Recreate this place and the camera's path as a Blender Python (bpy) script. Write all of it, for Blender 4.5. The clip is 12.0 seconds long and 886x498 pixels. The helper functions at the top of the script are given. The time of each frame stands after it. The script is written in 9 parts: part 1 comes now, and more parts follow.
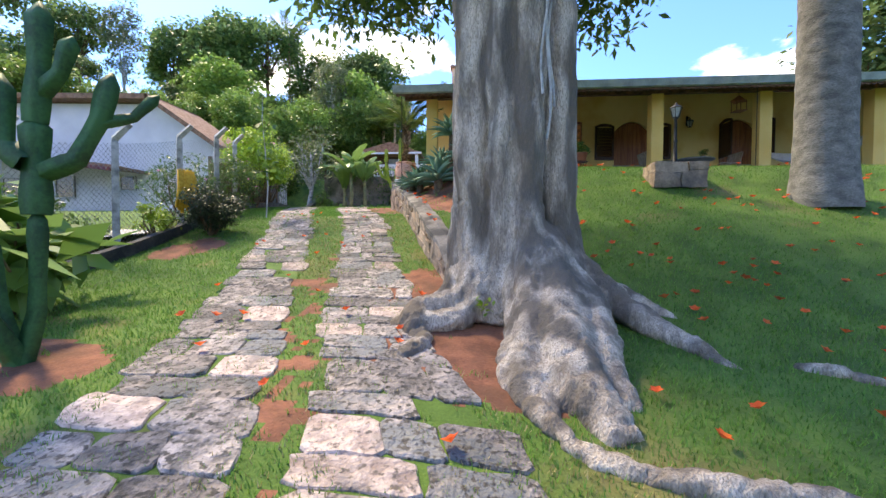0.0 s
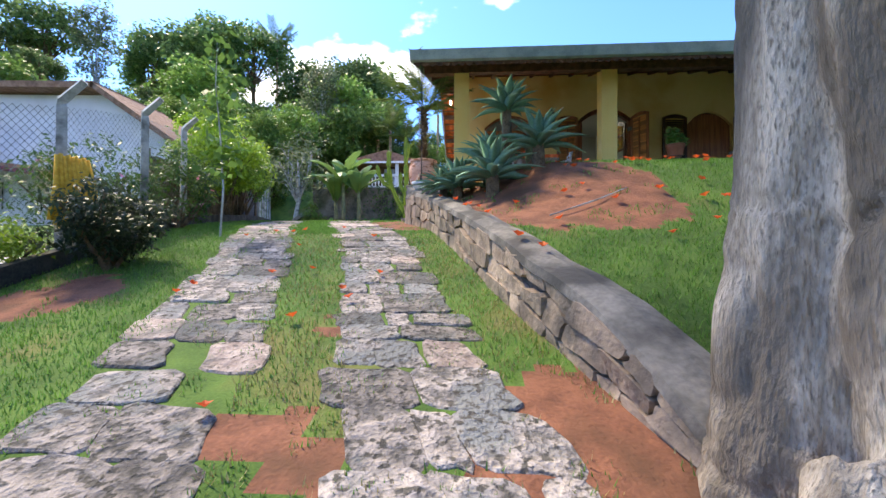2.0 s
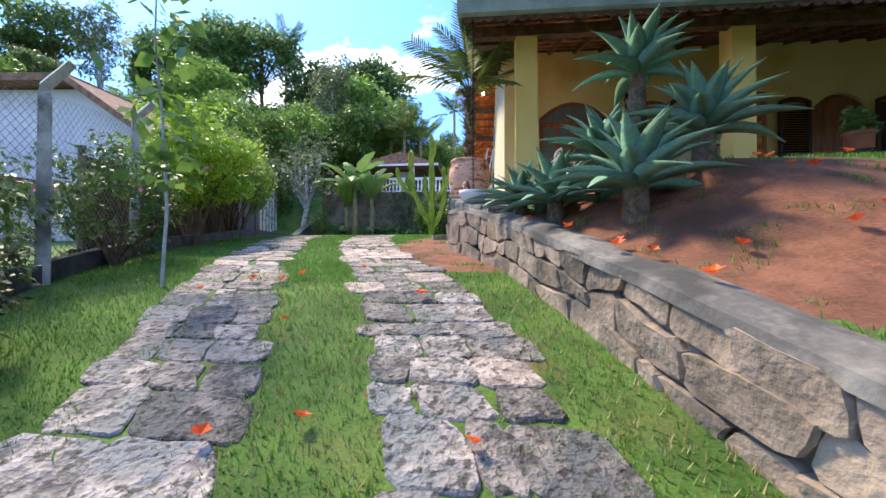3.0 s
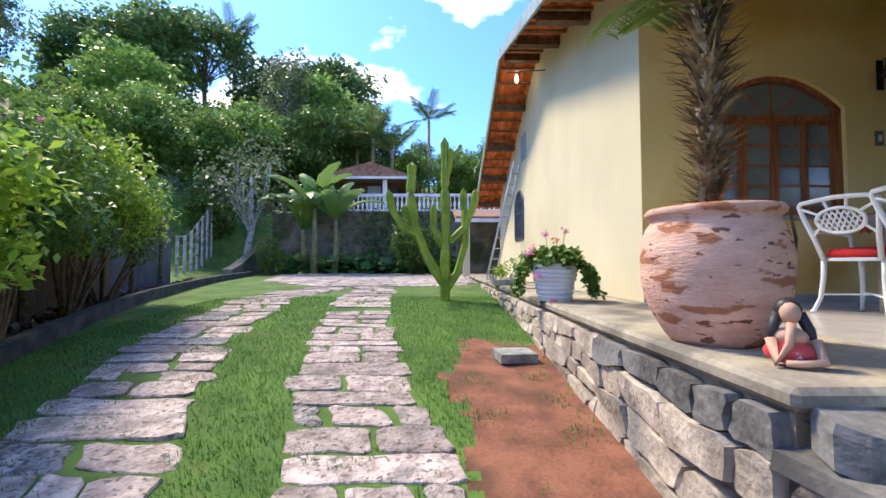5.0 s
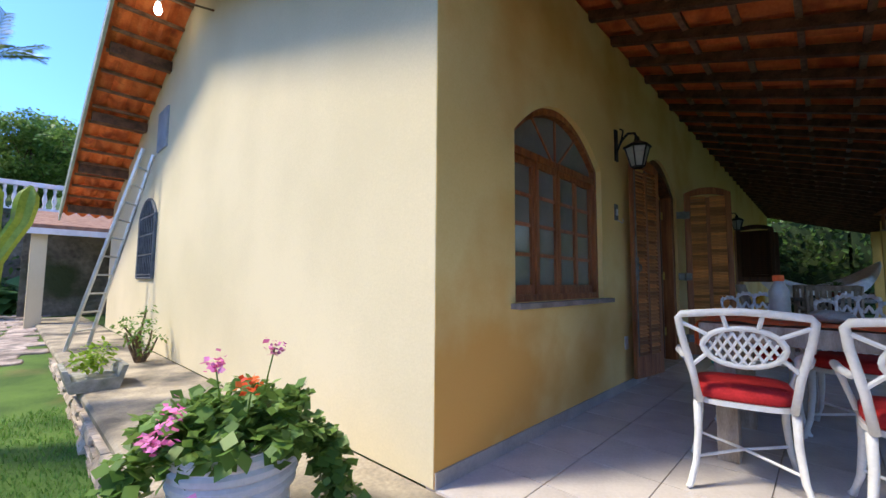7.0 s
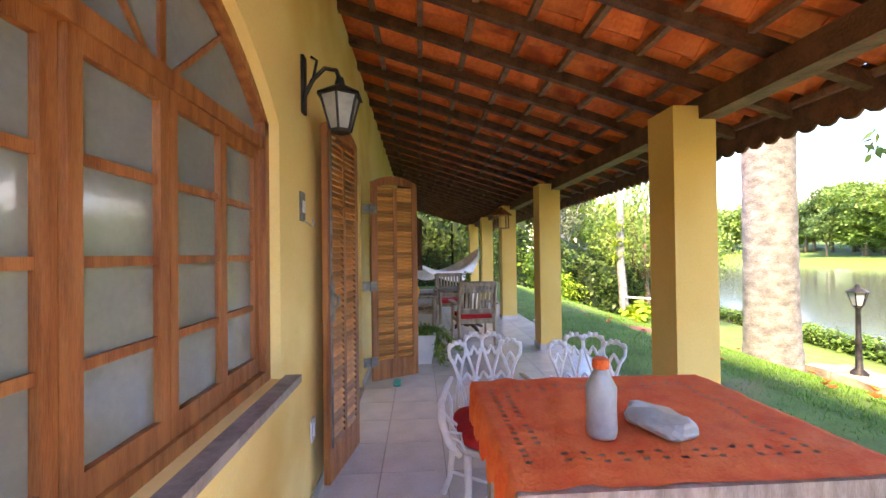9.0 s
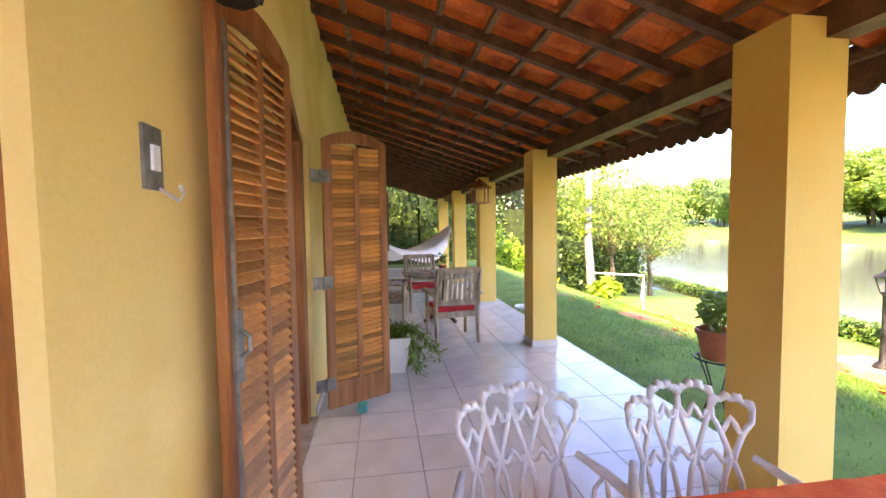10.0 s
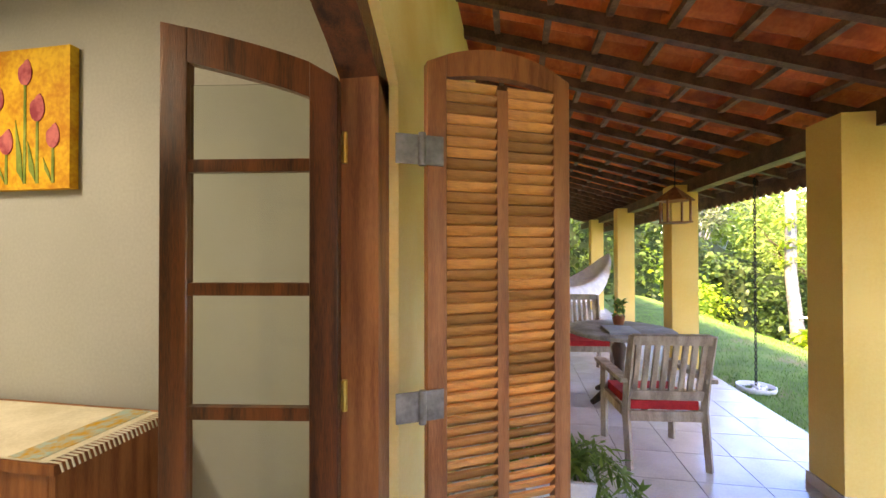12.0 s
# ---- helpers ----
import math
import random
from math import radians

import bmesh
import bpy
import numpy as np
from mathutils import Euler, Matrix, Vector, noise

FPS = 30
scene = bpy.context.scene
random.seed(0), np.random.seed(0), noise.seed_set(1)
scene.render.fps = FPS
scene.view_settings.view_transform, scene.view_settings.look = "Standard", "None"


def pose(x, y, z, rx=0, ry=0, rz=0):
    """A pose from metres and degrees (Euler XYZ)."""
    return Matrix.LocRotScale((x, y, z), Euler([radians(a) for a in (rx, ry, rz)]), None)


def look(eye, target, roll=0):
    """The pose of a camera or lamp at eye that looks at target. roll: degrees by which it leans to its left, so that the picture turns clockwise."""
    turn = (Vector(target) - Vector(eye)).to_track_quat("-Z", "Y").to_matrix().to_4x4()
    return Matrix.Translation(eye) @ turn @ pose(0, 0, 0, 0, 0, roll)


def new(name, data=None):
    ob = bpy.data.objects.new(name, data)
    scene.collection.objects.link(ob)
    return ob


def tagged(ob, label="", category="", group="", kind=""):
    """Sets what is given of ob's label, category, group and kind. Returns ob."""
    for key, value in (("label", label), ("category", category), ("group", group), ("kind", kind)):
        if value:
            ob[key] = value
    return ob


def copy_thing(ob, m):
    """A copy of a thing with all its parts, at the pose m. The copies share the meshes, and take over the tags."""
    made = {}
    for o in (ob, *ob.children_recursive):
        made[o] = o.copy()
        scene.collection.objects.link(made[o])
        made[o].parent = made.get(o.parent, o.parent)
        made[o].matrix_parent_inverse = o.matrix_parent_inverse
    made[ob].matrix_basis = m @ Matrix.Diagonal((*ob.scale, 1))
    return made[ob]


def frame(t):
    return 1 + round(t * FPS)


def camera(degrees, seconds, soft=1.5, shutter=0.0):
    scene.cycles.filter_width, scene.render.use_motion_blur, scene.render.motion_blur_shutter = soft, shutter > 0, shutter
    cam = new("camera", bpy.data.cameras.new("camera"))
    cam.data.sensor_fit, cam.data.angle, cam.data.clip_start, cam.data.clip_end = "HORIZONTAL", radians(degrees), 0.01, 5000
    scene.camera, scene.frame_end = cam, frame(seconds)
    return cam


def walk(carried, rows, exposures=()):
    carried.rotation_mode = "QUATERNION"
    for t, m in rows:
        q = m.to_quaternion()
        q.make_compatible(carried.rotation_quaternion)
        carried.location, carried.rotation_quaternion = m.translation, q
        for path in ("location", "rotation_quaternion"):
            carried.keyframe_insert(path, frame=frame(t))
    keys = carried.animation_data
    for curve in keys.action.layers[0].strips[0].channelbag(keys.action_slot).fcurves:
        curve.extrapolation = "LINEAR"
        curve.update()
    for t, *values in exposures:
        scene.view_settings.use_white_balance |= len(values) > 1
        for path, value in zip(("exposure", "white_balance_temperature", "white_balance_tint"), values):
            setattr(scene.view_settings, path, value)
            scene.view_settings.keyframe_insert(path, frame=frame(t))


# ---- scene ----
# The wall corner where the gable side meets the porch front is the origin; x runs along the porch, y up the drive.
cam = camera(94.7, 12.0)
PATH = [
    (0, (1.504, -13.905, -1.55), (1.323, -11.913, -1.604), 0.3),
    (0.5, (1.244, -13.278, -1.498), (1.121, -11.282, -1.53), 0.2),
    (1, (1.016, -12.611, -1.48), (0.912, -10.613, -1.485), 0.1),
    (1.5, (0.731, -11.799, -1.467), (0.621, -9.802, -1.454), 0.2),
    (2, (0.318, -10.796, -1.336), (0.188, -8.8, -1.319), 0.2),
    (2.5, (-0.08, -9.643, -1.065), (-0.243, -7.65, -1.045), 0.1),
    (3, (-0.52, -8.445, -0.836), (-0.698, -6.453, -0.807), 0.0),
    (3.2, (-0.66, -8.018, -0.733), (-0.837, -6.026, -0.71), 0.1),
    (4.8, (-1.925, -4.414, 0.307), (-1.963, -2.415, 0.371), -0.2),
    (5, (-2.009, -4.001, 0.372), (-1.991, -2.003, 0.45), -0.1),
    (5.5, (-2.087, -3.178, 0.56), (-1.863, -1.194, 0.662), 0.1),
    (6, (-2.01, -2.515, 0.725), (-1.445, -0.601, 0.851), 0.2),
    (6.5, (-1.796, -1.936, 0.879), (-0.784, -0.217, 1.023), 0.2),
    (7, (-1.442, -1.401, 0.979), (0.012, -0.037, 1.138), 0.4),
    (7.5, (-1.01, -0.956, 1.015), (0.774, -0.073, 1.208), 0.2),
    (9.3, (0.576, -0.6, 1.436), (2.566, -0.797, 1.405), -0.8),
    (9.5, (0.806, -0.593, 1.453), (2.792, -0.826, 1.391), -0.9),
    (10, (1.324, -0.543, 1.457), (3.299, -0.836, 1.351), -0.8),
    (10.5, (1.869, -0.532, 1.468), (3.843, -0.832, 1.357), -0.7),
    (11, (2.356, -0.503, 1.515), (4.339, -0.746, 1.418), -0.8),
    (11.5, (2.812, -0.446, 1.535), (4.809, -0.551, 1.504), -0.6),
    (12, (3.174, -0.393, 1.526), (5.144, -0.049, 1.544), -0.1),
]
EXPOSURES = [(0, 2.15, 9900, 8), (2, 2.1, 8800, 7), (3.2, 2.1, 8300, 6), (5, 1.95, 7900, 7), (6.5, 1.85, 7800, 8), (7.5, 2.1, 7500, 9), (9.3, 4.2, 13500, 23), (12, 4.6, 15000, 25)]
walk(cam, [(t, look(eye, target, roll)) for t, eye, target, roll in PATH], EXPOSURES)

# ---- world and sun ----
SUN_ELEV, SUN_AZ = 52.0, 308.0  # azimuth clockwise from +y
world = bpy.data.worlds.new("sky")
scene.world = world
world.use_nodes = True
wn, wl = world.node_tree.nodes, world.node_tree.links
wn.clear()
w_out = wn.new("ShaderNodeOutputWorld")
w_bg = wn.new("ShaderNodeBackground")
w_sky = wn.new("ShaderNodeTexSky")
w_sky.sky_type = "NISHITA"
w_sky.sun_disc = False
w_sky.sun_elevation = radians(SUN_ELEV)
w_sky.sun_rotation = radians(SUN_AZ)
w_sky.air_density, w_sky.dust_density, w_sky.ozone_density = 1.0, 0.6, 2.0
w_bg.inputs["Strength"].default_value = 0.15
# cumulus: soft white banks in the sky dome, the same all round
w_co = wn.new("ShaderNodeTexCoord")
w_map = wn.new("ShaderNodeMapping")
w_map.inputs["Scale"].default_value = (1.0, 1.0, 1.9)
w_map.inputs["Location"].default_value = (0.35, 0.1, 0.0)
w_no = wn.new("ShaderNodeTexNoise")
w_no.inputs["Scale"].default_value = 2.3
w_no.inputs["Detail"].default_value = 7.0
w_no.inputs["Roughness"].default_value = 0.52
w_ra = wn.new("ShaderNodeValToRGB")
w_ra.color_ramp.elements[0].position, w_ra.color_ramp.elements[1].position = 0.565, 0.645
w_mix = wn.new("ShaderNodeMix")
w_mix.data_type = "RGBA"
w_mix.inputs["B"].default_value = (5.6, 5.8, 6.1, 1)
w_tint = wn.new("ShaderNodeMix")
w_tint.data_type, w_tint.blend_type = "RGBA", "MULTIPLY"
w_tint.inputs["Factor"].default_value = 1.0
w_tint.inputs["B"].default_value = (0.25, 0.49, 0.97, 1)
wl.new(w_co.outputs["Generated"], w_map.inputs["Vector"])
wl.new(w_map.outputs["Vector"], w_no.inputs["Vector"])
wl.new(w_no.outputs["Fac"], w_ra.inputs["Fac"])
wl.new(w_ra.outputs["Color"], w_mix.inputs["Factor"])
wl.new(w_sky.outputs["Color"], w_tint.inputs["A"])
wl.new(w_tint.outputs["Result"], w_mix.inputs["A"])
# pale haze towards the horizon
w_sep = wn.new("ShaderNodeSeparateXYZ")
w_hz = wn.new("ShaderNodeMapRange")
w_hz.interpolation_type = "SMOOTHSTEP"
w_hz.inputs["From Min"].default_value, w_hz.inputs["From Max"].default_value = 0.17, 0.0
w_hm = wn.new("ShaderNodeMix")
w_hm.data_type = "RGBA"
w_hm.inputs["B"].default_value = (4.3, 4.6, 5.0, 1)
wl.new(w_co.outputs["Generated"], w_sep.inputs["Vector"])
wl.new(w_sep.outputs["Z"], w_hz.inputs["Value"])
wl.new(w_hz.outputs["Result"], w_hm.inputs["Factor"])
wl.new(w_mix.outputs["Result"], w_hm.inputs["A"])
wl.new(w_hm.outputs["Result"], w_bg.inputs["Color"])
wl.new(w_bg.outputs["Background"], w_out.inputs["Surface"])

sun = new("sun", bpy.data.lights.new("sun", "SUN"))
sun.data.energy, sun.data.angle, sun.data.color = 1.5, radians(10.0), (1.0, 0.94, 0.84)
s_dir = Vector((math.sin(radians(SUN_AZ)) * math.cos(radians(SUN_ELEV)), math.cos(radians(SUN_AZ)) * math.cos(radians(SUN_ELEV)), math.sin(radians(SUN_ELEV))))
sun.matrix_world = look(s_dir * 60, (0, 0, 0))


# ---- materials ----
def mat(name, dark, light, scale=6.0, rough=0.8, bump=0.3, fine=40.0, metal=0.0, stain=None, stain_scale=1.2, stain_lo=0.52,
        stain_hi=0.68, rand=0.0, spec=0.4, island=False, stretch=(1, 1, 1), bump_dist=0.02, speck=None):
    """Two colours mixed by noise at two scales, with an optional stain colour, per-piece variation and a fine relief."""
    m = bpy.data.materials.new(name)
    m.use_nodes = True
    n, l = m.node_tree.nodes, m.node_tree.links
    b = n["Principled BSDF"]
    co = n.new("ShaderNodeTexCoord")
    mp = n.new("ShaderNodeMapping")
    mp.inputs["Scale"].default_value = stretch
    l.new(co.outputs["Object"], mp.inputs["Vector"])
    big = n.new("ShaderNodeTexNoise")
    big.inputs["Scale"].default_value, big.inputs["Detail"].default_value = scale, 5.0
    small = n.new("ShaderNodeTexNoise")
    small.inputs["Scale"].default_value, small.inputs["Detail"].default_value = fine, 3.0
    l.new(mp.outputs["Vector"], big.inputs["Vector"])
    l.new(mp.outputs["Vector"], small.inputs["Vector"])
    add = n.new("ShaderNodeMath")
    add.operation = "MULTIPLY_ADD"
    add.inputs[1].default_value, add.inputs[2].default_value = 0.45, -0.22
    l.new(small.outputs["Fac"], add.inputs[0])
    tot = n.new("ShaderNodeMath")
    l.new(big.outputs["Fac"], tot.inputs[0])
    l.new(add.outputs["Value"], tot.inputs[1])
    ramp = n.new("ShaderNodeValToRGB")
    ramp.color_ramp.elements[0].position, ramp.color_ramp.elements[1].position = 0.34, 0.66
    ramp.color_ramp.elements[0].color, ramp.color_ramp.elements[1].color = (*dark, 1), (*light, 1)
    l.new(tot.outputs["Value"], ramp.inputs["Fac"])
    last = ramp.outputs["Color"]
    if stain:
        sn = n.new("ShaderNodeTexNoise")
        sn.inputs["Scale"].default_value, sn.inputs["Detail"].default_value = stain_scale, 6.0
        l.new(mp.outputs["Vector"], sn.inputs["Vector"])
        sr = n.new("ShaderNodeMapRange")
        sr.inputs["From Min"].default_value, sr.inputs["From Max"].default_value = stain_lo, stain_hi
        l.new(sn.outputs["Fac"], sr.inputs["Value"])
        mx = n.new("ShaderNodeMix")
        mx.data_type = "RGBA"
        mx.inputs["B"].default_value = (*stain, 1)
        l.new(sr.outputs["Result"], mx.inputs["Factor"])
        l.new(last, mx.inputs["A"])
        last = mx.outputs["Result"]
    if speck:
        colour, sc, lo, hi = speck
        sn = n.new("ShaderNodeTexNoise")
        sn.inputs["Scale"].default_value, sn.inputs["Detail"].default_value = sc, 3.0
        l.new(mp.outputs["Vector"], sn.inputs["Vector"])
        sr = n.new("ShaderNodeMapRange")
        sr.inputs["From Min"].default_value, sr.inputs["From Max"].default_value = lo, hi
        l.new(sn.outputs["Fac"], sr.inputs["Value"])
        mx = n.new("ShaderNodeMix")
        mx.data_type = "RGBA"
        mx.inputs["B"].default_value = (*colour, 1)
        l.new(sr.outputs["Result"], mx.inputs["Factor"])
        l.new(last, mx.inputs["A"])
        last = mx.outputs["Result"]
    if rand:
        if island:
            rn = n.new("ShaderNodeNewGeometry").outputs["Random Per Island"]
        else:
            rn = n.new("ShaderNodeObjectInfo").outputs["Random"]
        mr = n.new("ShaderNodeMapRange")
        mr.inputs["To Min"].default_value, mr.inputs["To Max"].default_value = 1 - rand, 1 + rand
        l.new(rn, mr.inputs["Value"])
        hs = n.new("ShaderNodeHueSaturation")
        l.new(mr.outputs["Result"], hs.inputs["Value"])
        l.new(last, hs.inputs["Color"])
        last = hs.outputs["Color"]
    l.new(last, b.inputs["Base Color"])
    b.inputs["Roughness"].default_value, b.inputs["Metallic"].default_value = rough, metal
    b.inputs["Specular IOR Level"].default_value = spec
    if bump:
        bp = n.new("ShaderNodeBump")
        bp.inputs["Strength"].default_value, bp.inputs["Distance"].default_value = bump, bump_dist
        l.new(tot.outputs["Value"], bp.inputs["Height"])
        l.new(bp.outputs["Normal"], b.inputs["Normal"])
    return m


def leaf_mat(name, dark, light, rough=0.45, glow=0.35):
    """Leaves: colour varies from leaf to leaf, and light passes through them."""
    m = bpy.data.materials.new(name)
    m.use_nodes = True
    n, l = m.node_tree.nodes, m.node_tree.links
    b = n["Principled BSDF"]
    geo = n.new("ShaderNodeNewGeometry")
    ramp = n.new("ShaderNodeValToRGB")
    ramp.color_ramp.elements[0].color, ramp.color_ramp.elements[1].color = (*dark, 1), (*light, 1)
    l.new(geo.outputs["Random Per Island"], ramp.inputs["Fac"])
    oi = n.new("ShaderNodeObjectInfo")
    mr = n.new("ShaderNodeMapRange")
    mr.inputs["To Min"].default_value, mr.inputs["To Max"].default_value = 0.75, 1.2
    l.new(oi.outputs["Random"], mr.inputs["Value"])
    hs = n.new("ShaderNodeHueSaturation")
    l.new(mr.outputs["Result"], hs.inputs["Value"])
    l.new(ramp.outputs["Color"], hs.inputs["Color"])
    l.new(hs.outputs["Color"], b.inputs["Base Color"])
    b.inputs["Roughness"].default_value = rough
    b.inputs["Specular IOR Level"].default_value = 0.35
    tr = n.new("ShaderNodeBsdfTranslucent")
    br = n.new("ShaderNodeBrightContrast")
    br.inputs["Bright"].default_value = 0.03
    l.new(hs.outputs["Color"], br.inputs["Color"])
    l.new(br.outputs["Color"], tr.inputs["Color"])
    mx = n.new("ShaderNodeMixShader")
    mx.inputs["Fac"].default_value = glow
    l.new(b.outputs["BSDF"], mx.inputs[1])
    l.new(tr.outputs["BSDF"], mx.inputs[2])
    l.new(mx.outputs["Shader"], n["Material Output"].inputs["Surface"])
    return m


def glass_mat(name, tint=(0.9, 0.95, 0.95), rough=0.02):
    m = bpy.data.materials.new(name)
    m.use_nodes = True
    b = m.node_tree.nodes["Principled BSDF"]
    b.inputs["Base Color"].default_value = (*tint, 1)
    b.inputs["Transmission Weight"].default_value = 1.0
    b.inputs["Roughness"].default_value = rough
    b.inputs["IOR"].default_value = 1.45
    return m


M = {}
M["grass_soil"] = mat("lawn turf", (0.045, 0.1, 0.016), (0.1, 0.185, 0.032), 2.2, 0.95, 0.8, 60, stain=(0.2, 0.15, 0.06), stain_scale=0.9, stain_lo=0.58, stain_hi=0.74)
M["blade"] = leaf_mat("grass blades", (0.055, 0.16, 0.02), (0.14, 0.32, 0.05), 0.6, 0.35)
M["dry"] = leaf_mat("dry grass blades", (0.3, 0.25, 0.1), (0.5, 0.42, 0.2), 0.7, 0.2)
M["soil"] = mat("red soil", (0.15, 0.058, 0.034), (0.29, 0.115, 0.065), 5, 0.95, 0.9, 45, stain=(0.12, 0.055, 0.03), stain_scale=2)
M["paver"] = mat("weathered drive stone", (0.115, 0.105, 0.1), (0.4, 0.345, 0.315), 9, 0.9, 1.0, 42, stain=(0.17, 0.175, 0.175), stain_scale=2.2, stain_lo=0.5, stain_hi=0.6, rand=0.4, bump_dist=0.05, speck=((0.075, 0.068, 0.06), 24, 0.53, 0.62))
M["paver_pink"] = mat("pink grey drive stone", (0.28, 0.21, 0.185), (0.56, 0.45, 0.395), 9, 0.9, 0.9, 40, stain=(0.2, 0.18, 0.165), stain_scale=2.6, stain_lo=0.54, stain_hi=0.68, rand=0.28, bump_dist=0.04, speck=((0.14, 0.115, 0.1), 26, 0.56, 0.66))
M["rock"] = mat("retaining wall stone", (0.2, 0.15, 0.115), (0.4, 0.3, 0.225), 5, 0.9, 1.0, 26, stain=(0.1, 0.085, 0.075), stain_scale=1.8, rand=0.25, bump_dist=0.03)
M["mortar"] = mat("wall mortar", (0.24, 0.16, 0.11), (0.38, 0.28, 0.2), 8, 0.95, 0.6, 50)
M["concrete"] = mat("mossy concrete", (0.26, 0.225, 0.175), (0.48, 0.41, 0.3), 3, 0.85, 0.5, 40, stain=(0.07, 0.065, 0.06), stain_scale=1.1, stain_lo=0.45, stain_hi=0.62)
M["darkwall"] = mat("damp dark concrete", (0.03, 0.03, 0.03), (0.09, 0.085, 0.08), 4, 0.9, 0.5, 40)
M["plaster"] = mat("cream plaster", (0.62, 0.54, 0.36), (0.7, 0.61, 0.42), 0.8, 0.85, 0.12, 90)
M["plaster_front"] = mat("ochre plaster", (0.8, 0.59, 0.225), (0.86, 0.66, 0.28), 0.8, 0.85, 0.12, 90, stain=(0.7, 0.4, 0.1), stain_scale=0.9, stain_lo=0.5, stain_hi=0.72)
def add_stain(m, centre, size, colour, warp=0.5):
    """One irregular stain of its own outline on a wall: an ellipsoid whose edge is broken by noise."""
    n, l = m.node_tree.nodes, m.node_tree.links
    b = n["Principled BSDF"]
    before = b.inputs["Base Color"].links[0].from_socket
    co = n.new("ShaderNodeTexCoord")
    mp = n.new("ShaderNodeMapping")
    mp.vector_type = "TEXTURE"
    mp.inputs["Location"].default_value, mp.inputs["Scale"].default_value = centre, size
    l.new(co.outputs["Object"], mp.inputs["Vector"])
    ln = n.new("ShaderNodeVectorMath")
    ln.operation = "LENGTH"
    l.new(mp.outputs["Vector"], ln.inputs[0])
    no = n.new("ShaderNodeTexNoise")
    no.inputs["Scale"].default_value, no.inputs["Detail"].default_value = 3.2, 6.0
    l.new(co.outputs["Object"], no.inputs["Vector"])
    ad = n.new("ShaderNodeMath")
    ad.operation = "MULTIPLY_ADD"
    ad.inputs[1].default_value = warp * 2.4
    l.new(no.outputs["Fac"], ad.inputs[0])
    l.new(ln.outputs["Value"], ad.inputs[2])
    mr = n.new("ShaderNodeMapRange")
    mr.inputs["From Min"].default_value, mr.inputs["From Max"].default_value = 1.65, 1.05
    mr.inputs["To Max"].default_value = 0.85
    l.new(ad.outputs["Value"], mr.inputs["Value"])
    mx = n.new("ShaderNodeMix")
    mx.data_type = "RGBA"
    mx.inputs["B"].default_value = (*colour, 1)
    l.new(mr.outputs["Result"], mx.inputs["Factor"])
    l.new(before, mx.inputs["A"])
    l.new(mx.outputs["Result"], b.inputs["Base Color"])


add_stain(M["plaster_front"], (0.35, 0, 0.3), (1.1, 1.0, 0.75), (0.72, 0.36, 0.08))
M["plaster_in"] = mat("inner plaster", (0.36, 0.4, 0.39), (0.43, 0.47, 0.46), 0.8, 0.8, 0.08, 60)
M["pillar"] = mat("ochre pillar paint", (0.78, 0.5, 0.14), (0.83, 0.57, 0.19), 1.5, 0.75, 0.12, 70)
M["beam"] = mat("dark stained timber", (0.07, 0.032, 0.018), (0.18, 0.085, 0.05), 9, 0.6, 0.4, 60, stretch=(1, 1, 1))
M["batten"] = mat("brown timber battens", (0.15, 0.075, 0.045), (0.32, 0.18, 0.11), 9, 0.65, 0.3, 60)
M["fascia"] = mat("grey gutter paint", (0.22, 0.28, 0.27), (0.36, 0.42, 0.4), 4, 0.5, 0.15, 50)
M["floortile"] = mat("porch floor tile", (0.5, 0.465, 0.45), (0.6, 0.56, 0.54), 4, 0.16, 0.04, 60, rand=0.06, spec=0.5)
M["skirt"] = mat("grey skirting tile", (0.3, 0.29, 0.28), (0.42, 0.4, 0.38), 4, 0.35, 0.05, 50)
M["grout"] = mat("tile grout", (0.3, 0.25, 0.22), (0.4, 0.34, 0.3), 20, 0.9, 0.2, 80)
M["bark"] = mat("grey tree bark", (0.25, 0.2, 0.155), (0.64, 0.545, 0.445), 5, 0.95, 1.0, 46, stain=(0.15, 0.125, 0.1), stain_scale=2.0, stain_lo=0.48, stain_hi=0.58, stretch=(1.5, 1.5, 0.4), bump_dist=0.05, speck=((0.19, 0.155, 0.125), 80, 0.5, 0.72))
M["bark_palm"] = mat("ringed palm bark", (0.1, 0.1, 0.095), (0.25, 0.245, 0.23), 5, 0.95, 0.8, 30, stain=(0.13, 0.13, 0.12), stain_scale=20, stain_lo=0.46, stain_hi=0.72, stretch=(1, 1, 1.6))
M["cap"] = mat("worn cement top", (0.13, 0.12, 0.11), (0.3, 0.27, 0.235), 3, 0.9, 0.7, 30, stain=(0.07, 0.065, 0.06), stain_scale=2.0, stain_lo=0.45, stain_hi=0.6)
M["leaf"] = leaf_mat("broad leaves", (0.03, 0.08, 0.015), (0.1, 0.2, 0.035))
M["leaf_mid"] = leaf_mat("mid green leaves", (0.05, 0.13, 0.02), (0.16, 0.3, 0.05))
M["leaf_dark"] = leaf_mat("dark shrub leaves", (0.012, 0.03, 0.012), (0.04, 0.08, 0.025))
M["tile_old"] = mat("old brown roof tile", (0.2, 0.1, 0.06), (0.36, 0.2, 0.13), 6, 0.9, 0.5, 30)
M["paver_pale"] = mat("pale paving", (0.4, 0.37, 0.34), (0.55, 0.52, 0.48), 4, 0.9, 0.4, 30)
M["leaf_lime"] = leaf_mat("lime leaves", (0.14, 0.27, 0.015), (0.36, 0.52, 0.06))
M["leaf_far"] = leaf_mat("woodland leaves", (0.06, 0.14, 0.04), (0.2, 0.33, 0.11))
